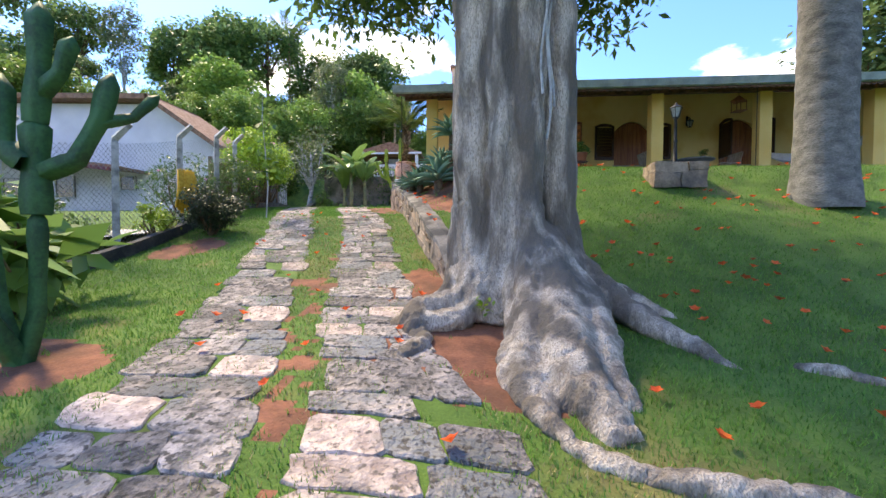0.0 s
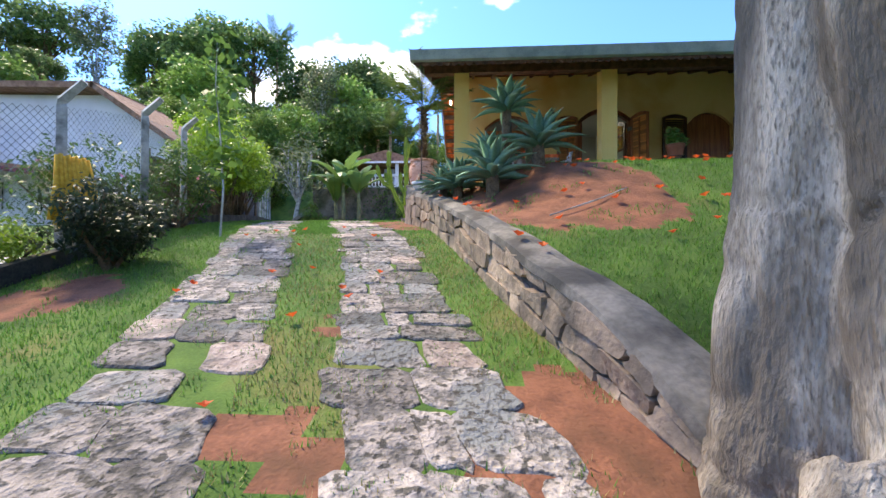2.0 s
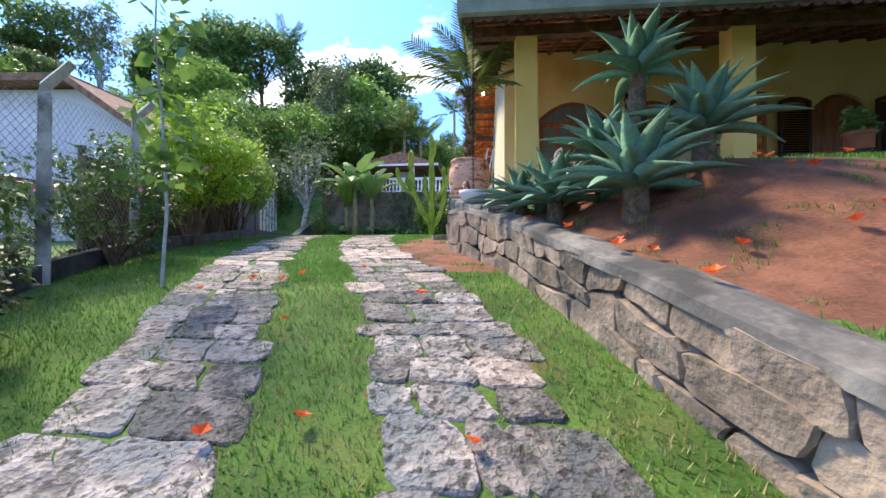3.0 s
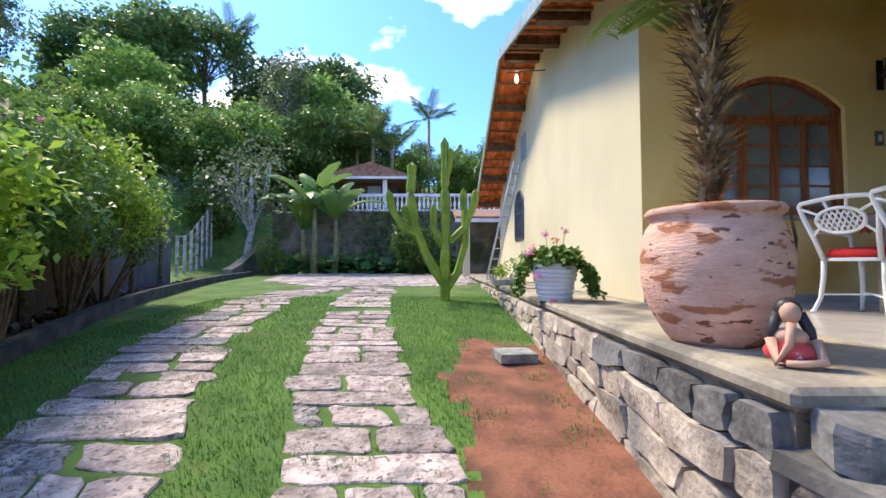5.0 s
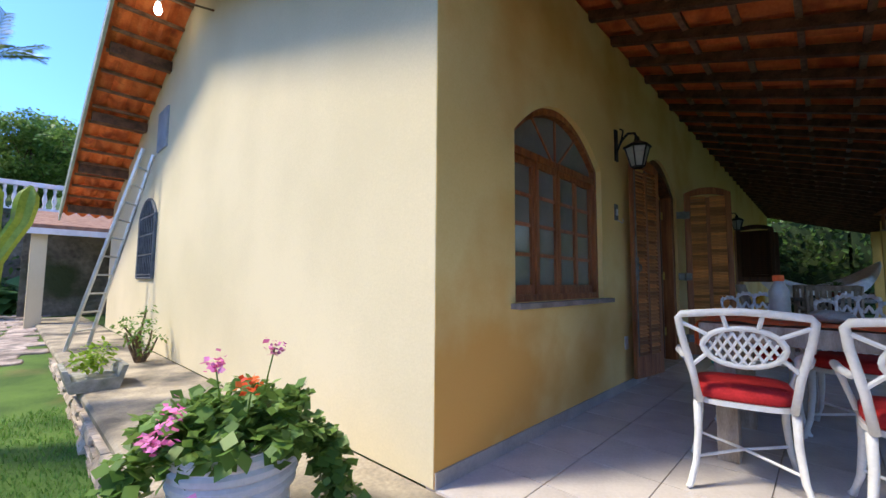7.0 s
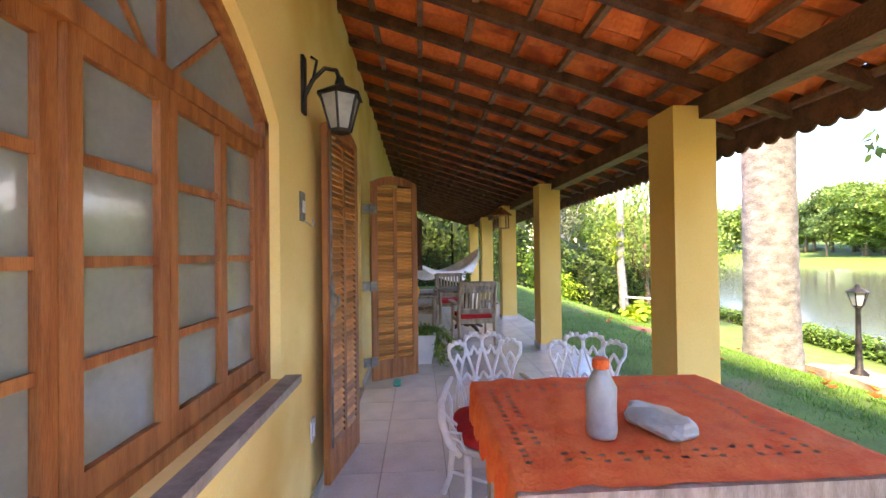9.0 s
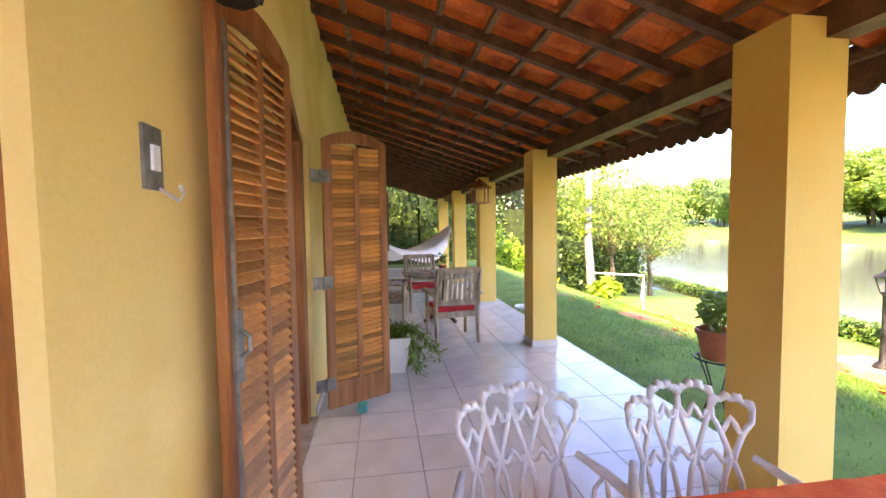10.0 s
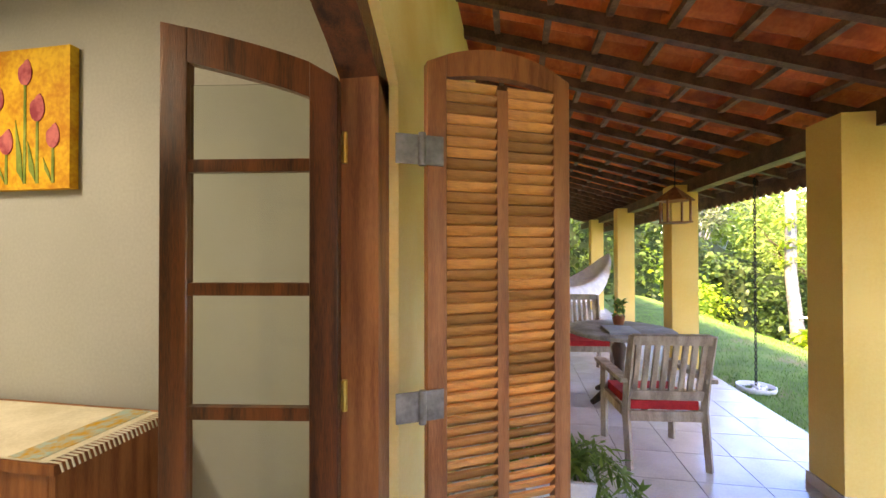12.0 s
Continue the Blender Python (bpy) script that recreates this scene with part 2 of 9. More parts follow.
M["leaf_far_b"] = leaf_mat("light woodland leaves", (0.11, 0.21, 0.035), (0.28, 0.42, 0.09))
M["leaf_far_c"] = leaf_mat("mid woodland leaves", (0.08, 0.19, 0.03), (0.25, 0.42, 0.09))
M["leaf_grey"] = leaf_mat("grey green leaves", (0.1, 0.15, 0.07), (0.24, 0.3, 0.17))
M["leaf_dark2"] = leaf_mat("ivy leaves", (0.03, 0.07, 0.015), (0.09, 0.17, 0.035))
M["leaf_cover"] = leaf_mat("ground cover leaves", (0.04, 0.14, 0.04), (0.13, 0.3, 0.1))
# near-black green: the shade inside a hedge, put in as colour
M["hedge_inner_shade"] = mat("hedge shade", (0.012, 0.025, 0.008), (0.03, 0.055, 0.015), 3, 0.95, 0.3, 20)
M["mossy"] = mat("mossy dark stone", (0.09, 0.085, 0.07), (0.24, 0.22, 0.18), 1.6, 0.95, 1.0, 9, stain=(0.05, 0.07, 0.03), stain_scale=0.7, bump_dist=0.1)
M["banana_trunk"] = mat("banana stem", (0.12, 0.14, 0.06), (0.26, 0.24, 0.12), 5, 0.7, 0.2, 30)
M["water"] = mat("lake water", (0.06, 0.075, 0.05), (0.09, 0.1, 0.07), 0.5, 0.12, 0.25, 3, spec=0.5)


# ---- helpers for building ----
def finish(bm, name, material, smooth=False, bevel=0.0):
    if bevel:
        bmesh.ops.bevel(bm, geom=[e for e in bm.edges if e.calc_face_angle(0) > 0.5], offset=bevel, segments=1, affect="EDGES", profile=0.5)
    me = bpy.data.meshes.new(name)
    bm.to_mesh(me)
    bm.free()
    if smooth:
        me.polygons.foreach_set("use_smooth", [True] * len(me.polygons))
    me.materials.append(material)
    return me


def part(name, bm, material, parent, label="", smooth=False, bevel=0.0):
    ob = new(name, finish(bm, name, material, smooth, bevel))
    ob.parent = parent
    if label:
        ob["label"] = label
    return ob


def solid(name, bm, material, label, category, kind="", group="", smooth=False, bevel=0.0, at=(0, 0, 0)):
    ob = new(name, finish(bm, name, material, smooth, bevel))
    ob.location = at
    return tagged(ob, label, category, group, kind)


def empty(name, label, category, at=(0, 0, 0), rz=0.0, group="", kind=""):
    ob = new(name)
    ob.empty_display_size = 0.1
    ob.matrix_basis = pose(*at, 0, 0, rz)
    return tagged(ob, label, category, group, kind)


def cloud(name, verts, faces, material, smooth=False):
    me = bpy.data.meshes.new(name)
    me.from_pydata([tuple(v) for v in verts], [], faces)
    me.materials.append(material)
    if smooth:
        me.polygons.foreach_set("use_smooth", [True] * len(me.polygons))
    return me


def box(bm, x0, y0, z0, x1, y1, z1, m=None):
    vs = [bm.verts.new((x, y, z)) for z in (z0, z1) for x, y in ((x0, y0), (x1, y0), (x1, y1), (x0, y1))]
    if m is not None:
        for v in vs:
            v.co = m @ v.co
    for f in ((3, 2, 1, 0), (4, 5, 6, 7), (0, 1, 5, 4), (1, 2, 6, 5), (2, 3, 7, 6), (3, 0, 4, 7)):
        bm.faces.new([vs[i] for i in f])
    return bm


def prism(bm, poly, y0, y1, axis="y", m=None):
    """A closed outline given in two coordinates, drawn out along the third axis."""
    def at(a, b, d):
        v = Vector((a, d, b)) if axis == "y" else Vector((d, a, b)) if axis == "x" else Vector((a, b, d))
        return m @ v if m is not None else v
    lo = [bm.verts.new(at(a, b, y0)) for a, b in poly]
    hi = [bm.verts.new(at(a, b, y1)) for a, b in poly]
    k = len(poly)
    fs = [bm.faces.new(lo), bm.faces.new(hi[::-1])]
    for i in range(k):
        fs.append(bm.faces.new([lo[i], hi[i], hi[(i + 1) % k], lo[(i + 1) % k]]))
    bmesh.ops.recalc_face_normals(bm, faces=fs)
    return bm


def tube(bm, pts, radii, sides=8, closed=False):
    """A round bar through the points; radii is one number or one for each point."""
    pts = [Vector(p) for p in pts]
    if isinstance(radii, (int, float)):
        radii = [radii] * len(pts)
    rings = []
    up = Vector((0, 0, 1))
    for i, p in enumerate(pts):
        a, b = pts[max(i - 1, 0)], pts[min(i + 1, len(pts) - 1)]
        if closed:
            a, b = pts[i - 1], pts[(i + 1) % len(pts)]
        d = (b - a).normalized()
        ref = up if abs(d.z) < 0.92 else Vector((1, 0, 0))
        if i == 0 or abs(d.z) < 0.92:
            u = d.cross(ref).normalized()
        else:
            u = (u - d * u.dot(d)).normalized()
        if rings and u.dot(last_u) < 0 and abs(d.z) < 0.92:
            u = -u
        last_u = u
        v = d.cross(u)
        rings.append([bm.verts.new(p + (u * math.cos(2 * math.pi * k / sides) + v * math.sin(2 * math.pi * k / sides)) * radii[i]) for k in range(sides)])
    n = len(rings)
    for i in range(n if closed else n - 1):
        r0, r1 = rings[i], rings[(i + 1) % n]
        for k in range(sides):
            bm.faces.new([r0[k], r0[(k + 1) % sides], r1[(k + 1) % sides], r1[k]])
    if not closed:
        bm.faces.new(rings[0][::-1])
        bm.faces.new(rings[-1])
    return bm


def lathe(bm, profile, sides=32, cx=0, cy=0, wob=0.0):
    """A turned body from (radius, height) pairs; a radius of 0 closes an end."""
    rings = []
    for j, (r, z) in enumerate(profile):
        if r < 1e-5:
            rings.append([bm.verts.new((cx, cy, z))])
        else:
            ring = []
            for k in range(sides):
                a = 2 * math.pi * k / sides
                q = r * (1 + wob * noise.noise(Vector((math.cos(a) * 2.2, math.sin(a) * 2.2, z * 5))))
                ring.append(bm.verts.new((cx + q * math.cos(a), cy + q * math.sin(a), z)))
            rings.append(ring)
    for r0, r1 in zip(rings, rings[1:]):
        for k in range(sides):
            k2 = (k + 1) % sides
            if len(r0) == 1 and len(r1) > 1:
                bm.faces.new([r0[0], r1[k2], r1[k]])
            elif len(r1) == 1 and len(r0) > 1:
                bm.faces.new([r0[k], r0[k2], r1[0]])
            elif len(r0) > 1:
                bm.faces.new([r0[k], r0[k2], r1[k2], r1[k]])
    bmesh.ops.recalc_face_normals(bm, faces=bm.faces[:])
    return bm


def lerp(x, table):
    if x <= table[0][0]:
        return table[0][1]
    for (a, va), (b, vb) in zip(table, table[1:]):
        if x <= b:
            return va + (vb - va) * (x - a) / (b - a)
    return table[-1][1]


# ---- the lie of the land ----
DRIVE = [(-60, -6.5), (-30, -5.0), (-22, -4.0), (-14, -2.85), (-10.5, -2.35), (-9.2, -2.12), (-7.5, -1.74), (-6.2, -1.38), (-4.8, -1.03), (-3, -0.79), (-1, -0.6),
         (1, -0.43), (3, -0.28), (8, -0.14), (16, -0.05), (40, 0.5)]
BANK = [(-60, -6.5), (-30, -5.0), (-22, -4.0), (-14, -2.95), (-11.3, -2.55), (-10.2, -2.36), (-9.5, -2.16), (-8.8, -1.88), (-8.2, -1.57), (-7.5, -1.24), (-7.0, -1.06), (-6.5, -0.8), (-6.0, -0.46),
        (-5.5, -0.2), (-4.9, 0.0), (-4.2, 0.03), (-2.75, -0.03), (0, -0.05), (60, -0.05)]
WALLTOP = [(-9.4, -2.02), (-9.0, -1.78), (-8.6, -1.58), (-8.4, -1.5), (-7.2, -1.14), (-5.9, -0.8), (-4.6, -0.5), (-3.4, -0.24), (-2.75, -0.2)]
WALLX = [(-9.4, 1.25), (-8.0, 0.78), (-5.7, 0.1), (-3.6, -0.55), (-2.8, -0.93), (14, -0.93)]
FENCEX = [(-30, -2.9), (-12, -3.75), (-6.5, -4.35), (-2, -5.6), (2.5, -7.2), (7, -8.6), (14, -10.4), (30, -14)]


def smooth_lerp(y, table, w=0.5):
    return (lerp(y - w, table) + lerp(y - w / 2, table) + lerp(y, table) + lerp(y + w / 2, table) + lerp(y + w, table)) / 5


def wall_x(y):
    return lerp(y, WALLX)


def ground(x, y):
    """Height of the ground: the drive side west of the retaining wall, the bank east of it, hills beyond."""
    zd = smooth_lerp(y, DRIVE)
    zb = smooth_lerp(y, BANK)
    if y > -9.4:
        t = 1.0 if x > wall_x(y) + 0.12 else 0.0
        if x > 17 and y > -1:
            t = 1.0
    else:
        t = min(max((x - 0.9) / 1.2, 0), 1)
    if -9.0 < y < -2.7 and x > wall_x(y) + 0.12:
        u = min(max((x - wall_x(y) - 0.15) / 1.5, 0), 1)
        low = min(lerp(y, WALLTOP) - 0.01, zb)
        zb = low + (zb - low) * u * u * (3 - 2 * u)
    z = zd + (zb - zd) * t
    if x < lerp(y, FENCEX) - 0.2:
        z = z - 0.12
        d = lerp(y, FENCEX) - x
        if y > 6:
            z += min(d, 25) * 0.16 * min((y - 6) / 8, 1.5)
    if y > 18.2:
        z += 3.3 + max(y - 24, 0) * 0.2
    elif x < lerp(y, FENCEX) - 3 and y > 12:
        z += (y - 12) * 0.3
    if x > 30:
        z += max(x - 30, 0) * 0.06 * max(0, min(1, (y + 14) / 10))
    return z + 0.02 * noise.noise(Vector((x * 0.9, y * 0.9, 3.1)))


# ---- ground ----
def spaced(lo, hi, f0, f1, step, far):
    out = [f0 + step * i for i in range(int((f1 - f0) / step) + 1)]
    a, d = out[-1], step
    while a < hi:
        d *= far
        a += d
        out.append(min(a, hi))
    a, d = out[0], step
    while a > lo:
        d *= far
        a -= d
        out.insert(0, max(a, lo))
    return out


R_STRIP = [(-18, 2.4), (-11.9, 1.2), (-10.3, 0.52), (-9.4, 0.31), (-8.05, -0.15), (-6.1, -0.72), (-5.3, -1.02), (-3, -2.0), (-1.92, -2.34), (-0.9, -2.65), (0.67, -3.0), (2.4, -3.22), (3.6, -3.4), (6.8, -3.6)]
L_STRIP = [(-18, 1.3), (-12, -0.18), (-10.3, -0.72), (-9.4, -1.05), (-8.05, -1.55), (-6, -2.3), (-4, -3.15), (-1.92, -3.85), (-0.9, -4.3), (0.67, -4.86), (2.4, -5.0), (3.6, -5.3), (5, -5.0), (6.8, -4.5)]


def bare(x, y):
    """Where the red soil shows: the bed by the ledge, the agave bank, the foot of the tree, worn patches between the strips."""
    q = noise.noise(Vector((x * 1.7, y * 1.7, 0.3))) * 0.5 + noise.noise(Vector((x * 5, y * 5, 7.3))) * 0.3 + noise.noise(Vector((x * 13, y * 13, 2.3))) * 0.2
    wx = wall_x(y)
    if -4.6 < y < 0.4 + q and wx - 0.95 + q * 0.4 < x < wx + 0.2:
        return True
    if -7.6 < y < -3.2 and wx < x < wx + 2.4 + q * 1.2 and (y < -4.2 or x > wx + 0.4):
        return ((x - wx - 1.0) / 1.35) ** 2 + ((y + 5.5) / 1.7) ** 2 + q * 0.5 < 1
    if ((x - 1.6) / 1.05) ** 2 + ((y + 10.45) / 1.25) ** 2 + q < 0.85:
        return True
    if ((x - 0.9) / 0.6) ** 2 + ((y + 9.2) / 0.8) ** 2 + q < 0.9:
        return True
    mid = (lerp(y, R_STRIP) + lerp(y, L_STRIP)) / 2
    if y < -6.5 and abs(x - mid) < 0.35 and q > 0.16:
        return True
    if ((x + 1.9) / 0.9) ** 2 + ((y + 11.3) / 0.4) ** 2 + q < 0.8:
        return True
    if ((x + 3.3) / 0.6) ** 2 + ((y + 7.6) / 0.8) ** 2 + q < 0.6:
        return True
    if ((x - 7.2) / 0.5) ** 2 + ((y + 4.6) / 0.4) ** 2 + q < 0.7:
        return True
    return False


def build_ground():
    xs = spaced(-600, 600, -6.6, 5.4, 0.075, 1.16)
    ys = spaced(-600, 600, -13.2, 3.0, 0.075, 1.16)
    verts = [(x, y, ground(x, y)) for y in ys for x in xs]
    k = len(xs)
    faces = [(j * k + i, j * k + i + 1, (j + 1) * k + i + 1, (j + 1) * k + i) for j in range(len(ys) - 1) for i in range(k - 1)]
    me = cloud("ground", verts, faces, M["grass_soil"], True)
    me.materials.append(M["soil"])
    slots = []
    for j in range(len(ys) - 1):
        for i in range(k - 1):
            x, y = (xs[i] + xs[i + 1]) / 2, (ys[j] + ys[j + 1]) / 2
            slots.append(1 if -9 < x < 9 and -15 < y < 6 and bare(x, y) else 0)
    me.polygons.foreach_set("material_index", slots)
    tagged(new("ground", me), "sloping green lawn with bare patches of red soil", "ground", kind="structure")


build_ground()
bm = bmesh.new()
bm.faces.new([bm.verts.new(v) for v in ((-500, -600, -4.35), (600, -600, -4.35), (600, -24.5, -4.35), (-500, -24.5, -4.35))])
solid("water", bm, M["water"], "calm brownish green lake at the foot of the lawn", "lake", "structure")

# ---- house ----
WALL_H, DEPTH, LEN = 3.3, 9.4, 16.4
RIDGE_Y, EAVE_Y, SLOPE, BACK_Y = 4.11, -3.2, 0.31, 9.9


def roof_z(y):
    """Underside of the tiles."""
    return 2.46 + SLOPE * (y + 2.9) if y < RIDGE_Y else 2.46 + SLOPE * (RIDGE_Y + 2.9) - 0.41 * (y - RIDGE_Y)


def arch_outline(x0, x1, z0, spring, apex, n=12):
    """The outline of a segmental arched opening."""
    pts = [(x0, z0), (x1, z0)]
    for i in range(n + 1):
        u = i / n
        pts.append((x1 + (x0 - x1) * u, spring + (apex - spring) * (1 - (2 * u - 1) ** 2)))
    return pts


def wall_with_arches(name, x0, x1, h, openings, y0, y1, material, label, axis="y", top=None):
    """A wall x0..x1 of height h (or the outline top(x)) with arched openings cut right through it."""
    bm = bmesh.new()
    edge = x0
    tp = top or (lambda x: h)

    def col(a, b):
        pts = [(a, 0), (b, 0), (b, tp(b)), (a, tp(a))]
        if top and a < RIDGE_Y < b:
            pts.insert(3, (RIDGE_Y, tp(RIDGE_Y)))
        prism(bm, pts, y0, y1, axis)
    for a, b, z0, spring, apex in openings:
        if a > edge:
            col(edge, a)
        if z0 > 0.02:
            prism(bm, [(a, 0), (b, 0), (b, z0), (a, z0)], y0, y1, axis)
        n = 12
        for i in range(n):
            u0, u1 = i / n, (i + 1) / n
            f = lambda u: spring + (apex - spring) * (1 - (2 * u - 1) ** 2)
            xa, xb = a + (b - a) * u0, a + (b - a) * u1
            prism(bm, [(xa, f(u0)), (xb, f(u1)), (xb, tp(xb)), (xa, tp(xa))], y0, y1, axis)
        edge = b
    col(edge, x1)
    bmesh.ops.remove_doubles(bm, verts=bm.verts[:], dist=1e-5)
    return solid(name, bm, material, label, "wall", "structure")


WIN = (0.7, 2.06, 0.85, 1.95, 2.28)
DOOR = (3.12, 4.52, 0.0, 2.1, 2.44)
WIN2 = (5.85, 6.95, 0.85, 1.95, 2.28)
WIN3 = (9.1, 10.2, 0.85, 1.95, 2.28)
GWIN = (5.62, 6.62, 1.0, 1.95, 2.2)
wall_with_arches("wall_front", -0.002, LEN, WALL_H, [WIN, DOOR, WIN2, WIN3], -0.004, 0.2, M["plaster_front"], "ochre plastered porch wall with arched openings", "y", lambda x: 3.3)
wall_with_arches("wall_gable", 0.0, DEPTH, WALL_H, [GWIN], -0.005, 0.19, M["plaster"], "cream plastered gable wall with an arched barred window", "x", lambda y: roof_z(y) + 0.02)
bm = bmesh.new()
box(bm, 0.2, DEPTH - 0.2, 0, LEN, DEPTH, 2.2)
solid("wall_back", bm, M["plaster"], "plain plastered back wall of the house", "wall", "structure")
bm = bmesh.new()
prism(bm, [(0.2, 0), (DEPTH - 0.2, 0), (DEPTH - 0.2, roof_z(DEPTH)), (RIDGE_Y, roof_z(RIDGE_Y)), (0.2, roof_z(0.2))], LEN - 0.2, LEN, "x")
solid("wall_east", bm, M["plaster"], "plain plastered end wall of the house", "wall", "structure")

# porch and terrace slabs
bm = bmesh.new()
box(bm, 0.0, -2.81, -0.3, LEN, 0.0, -0.012)
solid("floor", bm, M["grout"], "grouted bed of the porch floor", "floor", "structure")
bm = bmesh.new()
prism(bm, [(-0.95, -2.78), (0.0, -2.78), (0.0, 13.0), (-0.95, 13.0)], -0.075, 0.0, "z")
solid("terrace", bm, M["concrete"], "stained concrete terrace ledge beside the gable wall", "terrace", "structure", bevel=0.02)
bm = bmesh.new()
box(bm, 0.2, 0.2, -0.3, LEN, DEPTH - 0.2, 0.01)
solid("floor_inside", bm, M["floortile"], "tiled floor inside the house", "floor", "structure")

PILLARS = [0.15, 3.05, 6.13, 8.8, 11.5, 14.2]
for px in PILLARS:
    bm = bmesh.new()
    box(bm, px - 0.15, -2.62, 0, px + 0.15, -2.32, 2.36)
    p = empty("pillar", "square ochre plastered porch pillar", "pillar", (0, 0, 0), group="porch pillars", kind="structure")
    part("shaft", bm, M["pillar"], p, bevel=0.008)
    bm = bmesh.new()
    box(bm, px - 0.163, -2.633, 0, px + 0.163, -2.307, 0.075)
    part("baseboard", bm, M["floortile"], p)

# roof: rafters, battens, tiles
bm = bmesh.new()
box(bm, -0.6, -2.64, 2.27, LEN + 0.4, -2.5, 2.42)
solid("trim", bm, M["beam"], "dark timber porch beam along the pillars", "beam", "structure", bevel=0.008)


def slope_bar(bm, x0, x1, ya, yb, below, depth):
    prism(bm, [(ya, roof_z(ya) - below - depth), (yb, roof_z(yb) - below - depth), (yb, roof_z(yb) - below), (ya, roof_z(ya) - below)], x0, x1, "x")


rafters = empty("rafters", "dark timber rafters and battens under the tiles", "rafters", kind="structure")
x = -0.1
while x < LEN + 0.3:
    bm = bmesh.new()
    slope_bar(bm, x - 0.03, x + 0.03, EAVE_Y + 0.06, 0.0 if x > 0 else 0.0, 0.025, 0.085)
    part("rafter", bm, M["beam"], rafters)
    x += 0.5
y = EAVE_Y + 0.05
bm = bmesh.new()
while y < 9.8:
    if y < 0.1:
        z = roof_z(y)
        box(bm, -0.72, y - 0.022, z - 0.045, LEN + 0.4, y + 0.022, z - 0.002)
    else:
        z = roof_z(y)
        box(bm, -0.72, y - 0.022, z - 0.04, 0.02, y + 0.022, z - 0.002)
    y += 0.36
part("batten", bm, M["batten"], rafters)
y = -1.4
while y < 9.6:
    bm = bmesh.new()
    z = roof_z(y) - 0.03
    box(bm, -0.7, y - 0.06, z - 0.14, 0.02, y + 0.06, z)
    part("purlin", bm, M["beam"], rafters)
    y += 1.35


def build_tiles():
    """Overlapping curved tiles in rows along the slope, all over the roof."""
    verts, faces = [], []
    w, pitch, n = 0.215, 0.36, 6
    prof = [(i / n * w, 0.036 * math.cos(2 * math.pi * i / n) + 0.036) for i in range(n + 1)]
    rnd = random.Random(5)
    y = EAVE_Y
    while y < BACK_Y - 0.1:
        ya, yb = y, min(y + pitch + 0.09, BACK_Y)
        if ya < RIDGE_Y < yb:
            yb = RIDGE_Y
        za, zb = roof_z(ya), roof_z(yb)
        front = ya < RIDGE_Y
        za, zb = (za, zb + 0.0) if front else (za, zb)
        x = -0.76
        while x < LEN + 0.45:
            j = rnd.uniform(-0.004, 0.004)
            lift_a, lift_b = (0.016, 0.0) if front else (0.0, 0.016)
            base = len(verts)
            for t in (0.0, 0.012):
                for yy, zz in ((ya, za + lift_a), (yb, zb + lift_b)):
                    for px, pz in prof:
                        verts.append((x + px, yy + j, zz + pz + t + j))
            m = n + 1
            for i in range(n):
                a = base + i
                faces.append((a, a + m, a + m + 1, a + 1))
                b = base + 2 * m + i
                faces.append((b, b + 1, b + m + 1, b + m))
                faces.append((a, a + 1, b + 1, b))
                faces.append((a + m, b + m, b + m + 1, a + m + 1))
            x += w
        y += pitch
        if y > RIDGE_Y and y - pitch < RIDGE_Y:
            y = RIDGE_Y
    me = cloud("roof_tiles", verts, faces, M["tile"], False)
    tagged(new("roof_tiles", me), "weathered terracotta tiles on the low pitched roof", "roof", kind="structure")


M["tile"] = mat("terracotta roof tile", (0.72, 0.15, 0.045), (0.88, 0.25, 0.08), 5, 0.8, 0.4, 40, rand=0.22, stain=(0.42, 0.08, 0.03), stain_scale=3, island=True)
build_tiles()
ch = empty("chimney", "small plastered chimney with a brick cap on the ridge", "chimney", (0.46, 4.11, 4.5))
bm = bmesh.new()
box(bm, -0.22, -0.22, 0.0, 0.22, 0.22, 1.3)
part("shaft", bm, M["plaster"], ch, bevel=0.01)
bm = bmesh.new()
box(bm, -0.29, -0.29, 1.3, 0.29, 0.29, 1.38)
part("cap", bm, M["rock"], ch, bevel=0.01)
for sx in (-0.2, 0.2):
    bm = bmesh.new()
    box(bm, sx - 0.05, -0.2, 1.38, sx + 0.05, 0.2, 1.46)
    part("brick", bm, M["rock"], ch)
# fascia gutters
bm = bmesh.new()
prism(bm, [(EAVE_Y - 0.1, 2.24), (EAVE_Y - 0.03, 2.22), (EAVE_Y - 0.022, 2.4), (EAVE_Y - 0.035, 2.4), (EAVE_Y - 0.045, 2.27), (EAVE_Y - 0.1, 2.28), (EAVE_Y - 0.13, 2.41), (EAVE_Y - 0.15, 2.41)], -0.8, LEN + 0.5, "x")
solid("gutter", bm, M["fascia"], "grey green metal gutter along the porch eave", "gutter", "structure")
bm = bmesh.new()
x = -0.74
while x < LEN + 0.4:
    prism(bm, [(x, 2.2), (x + 0.035, 2.165), (x + 0.07, 2.155), (x + 0.105, 2.165), (x + 0.14, 2.2), (x + 0.14, 2.45), (x, 2.45)], EAVE_Y - 0.018, EAVE_Y + 0.004, "y")
    x += 0.14
bmesh.ops.remove_doubles(bm, verts=bm.verts[:], dist=1e-4)
solid("eave_board", bm, M["beam"], "dark eave board with a scalloped lower edge", "eave board", "structure")
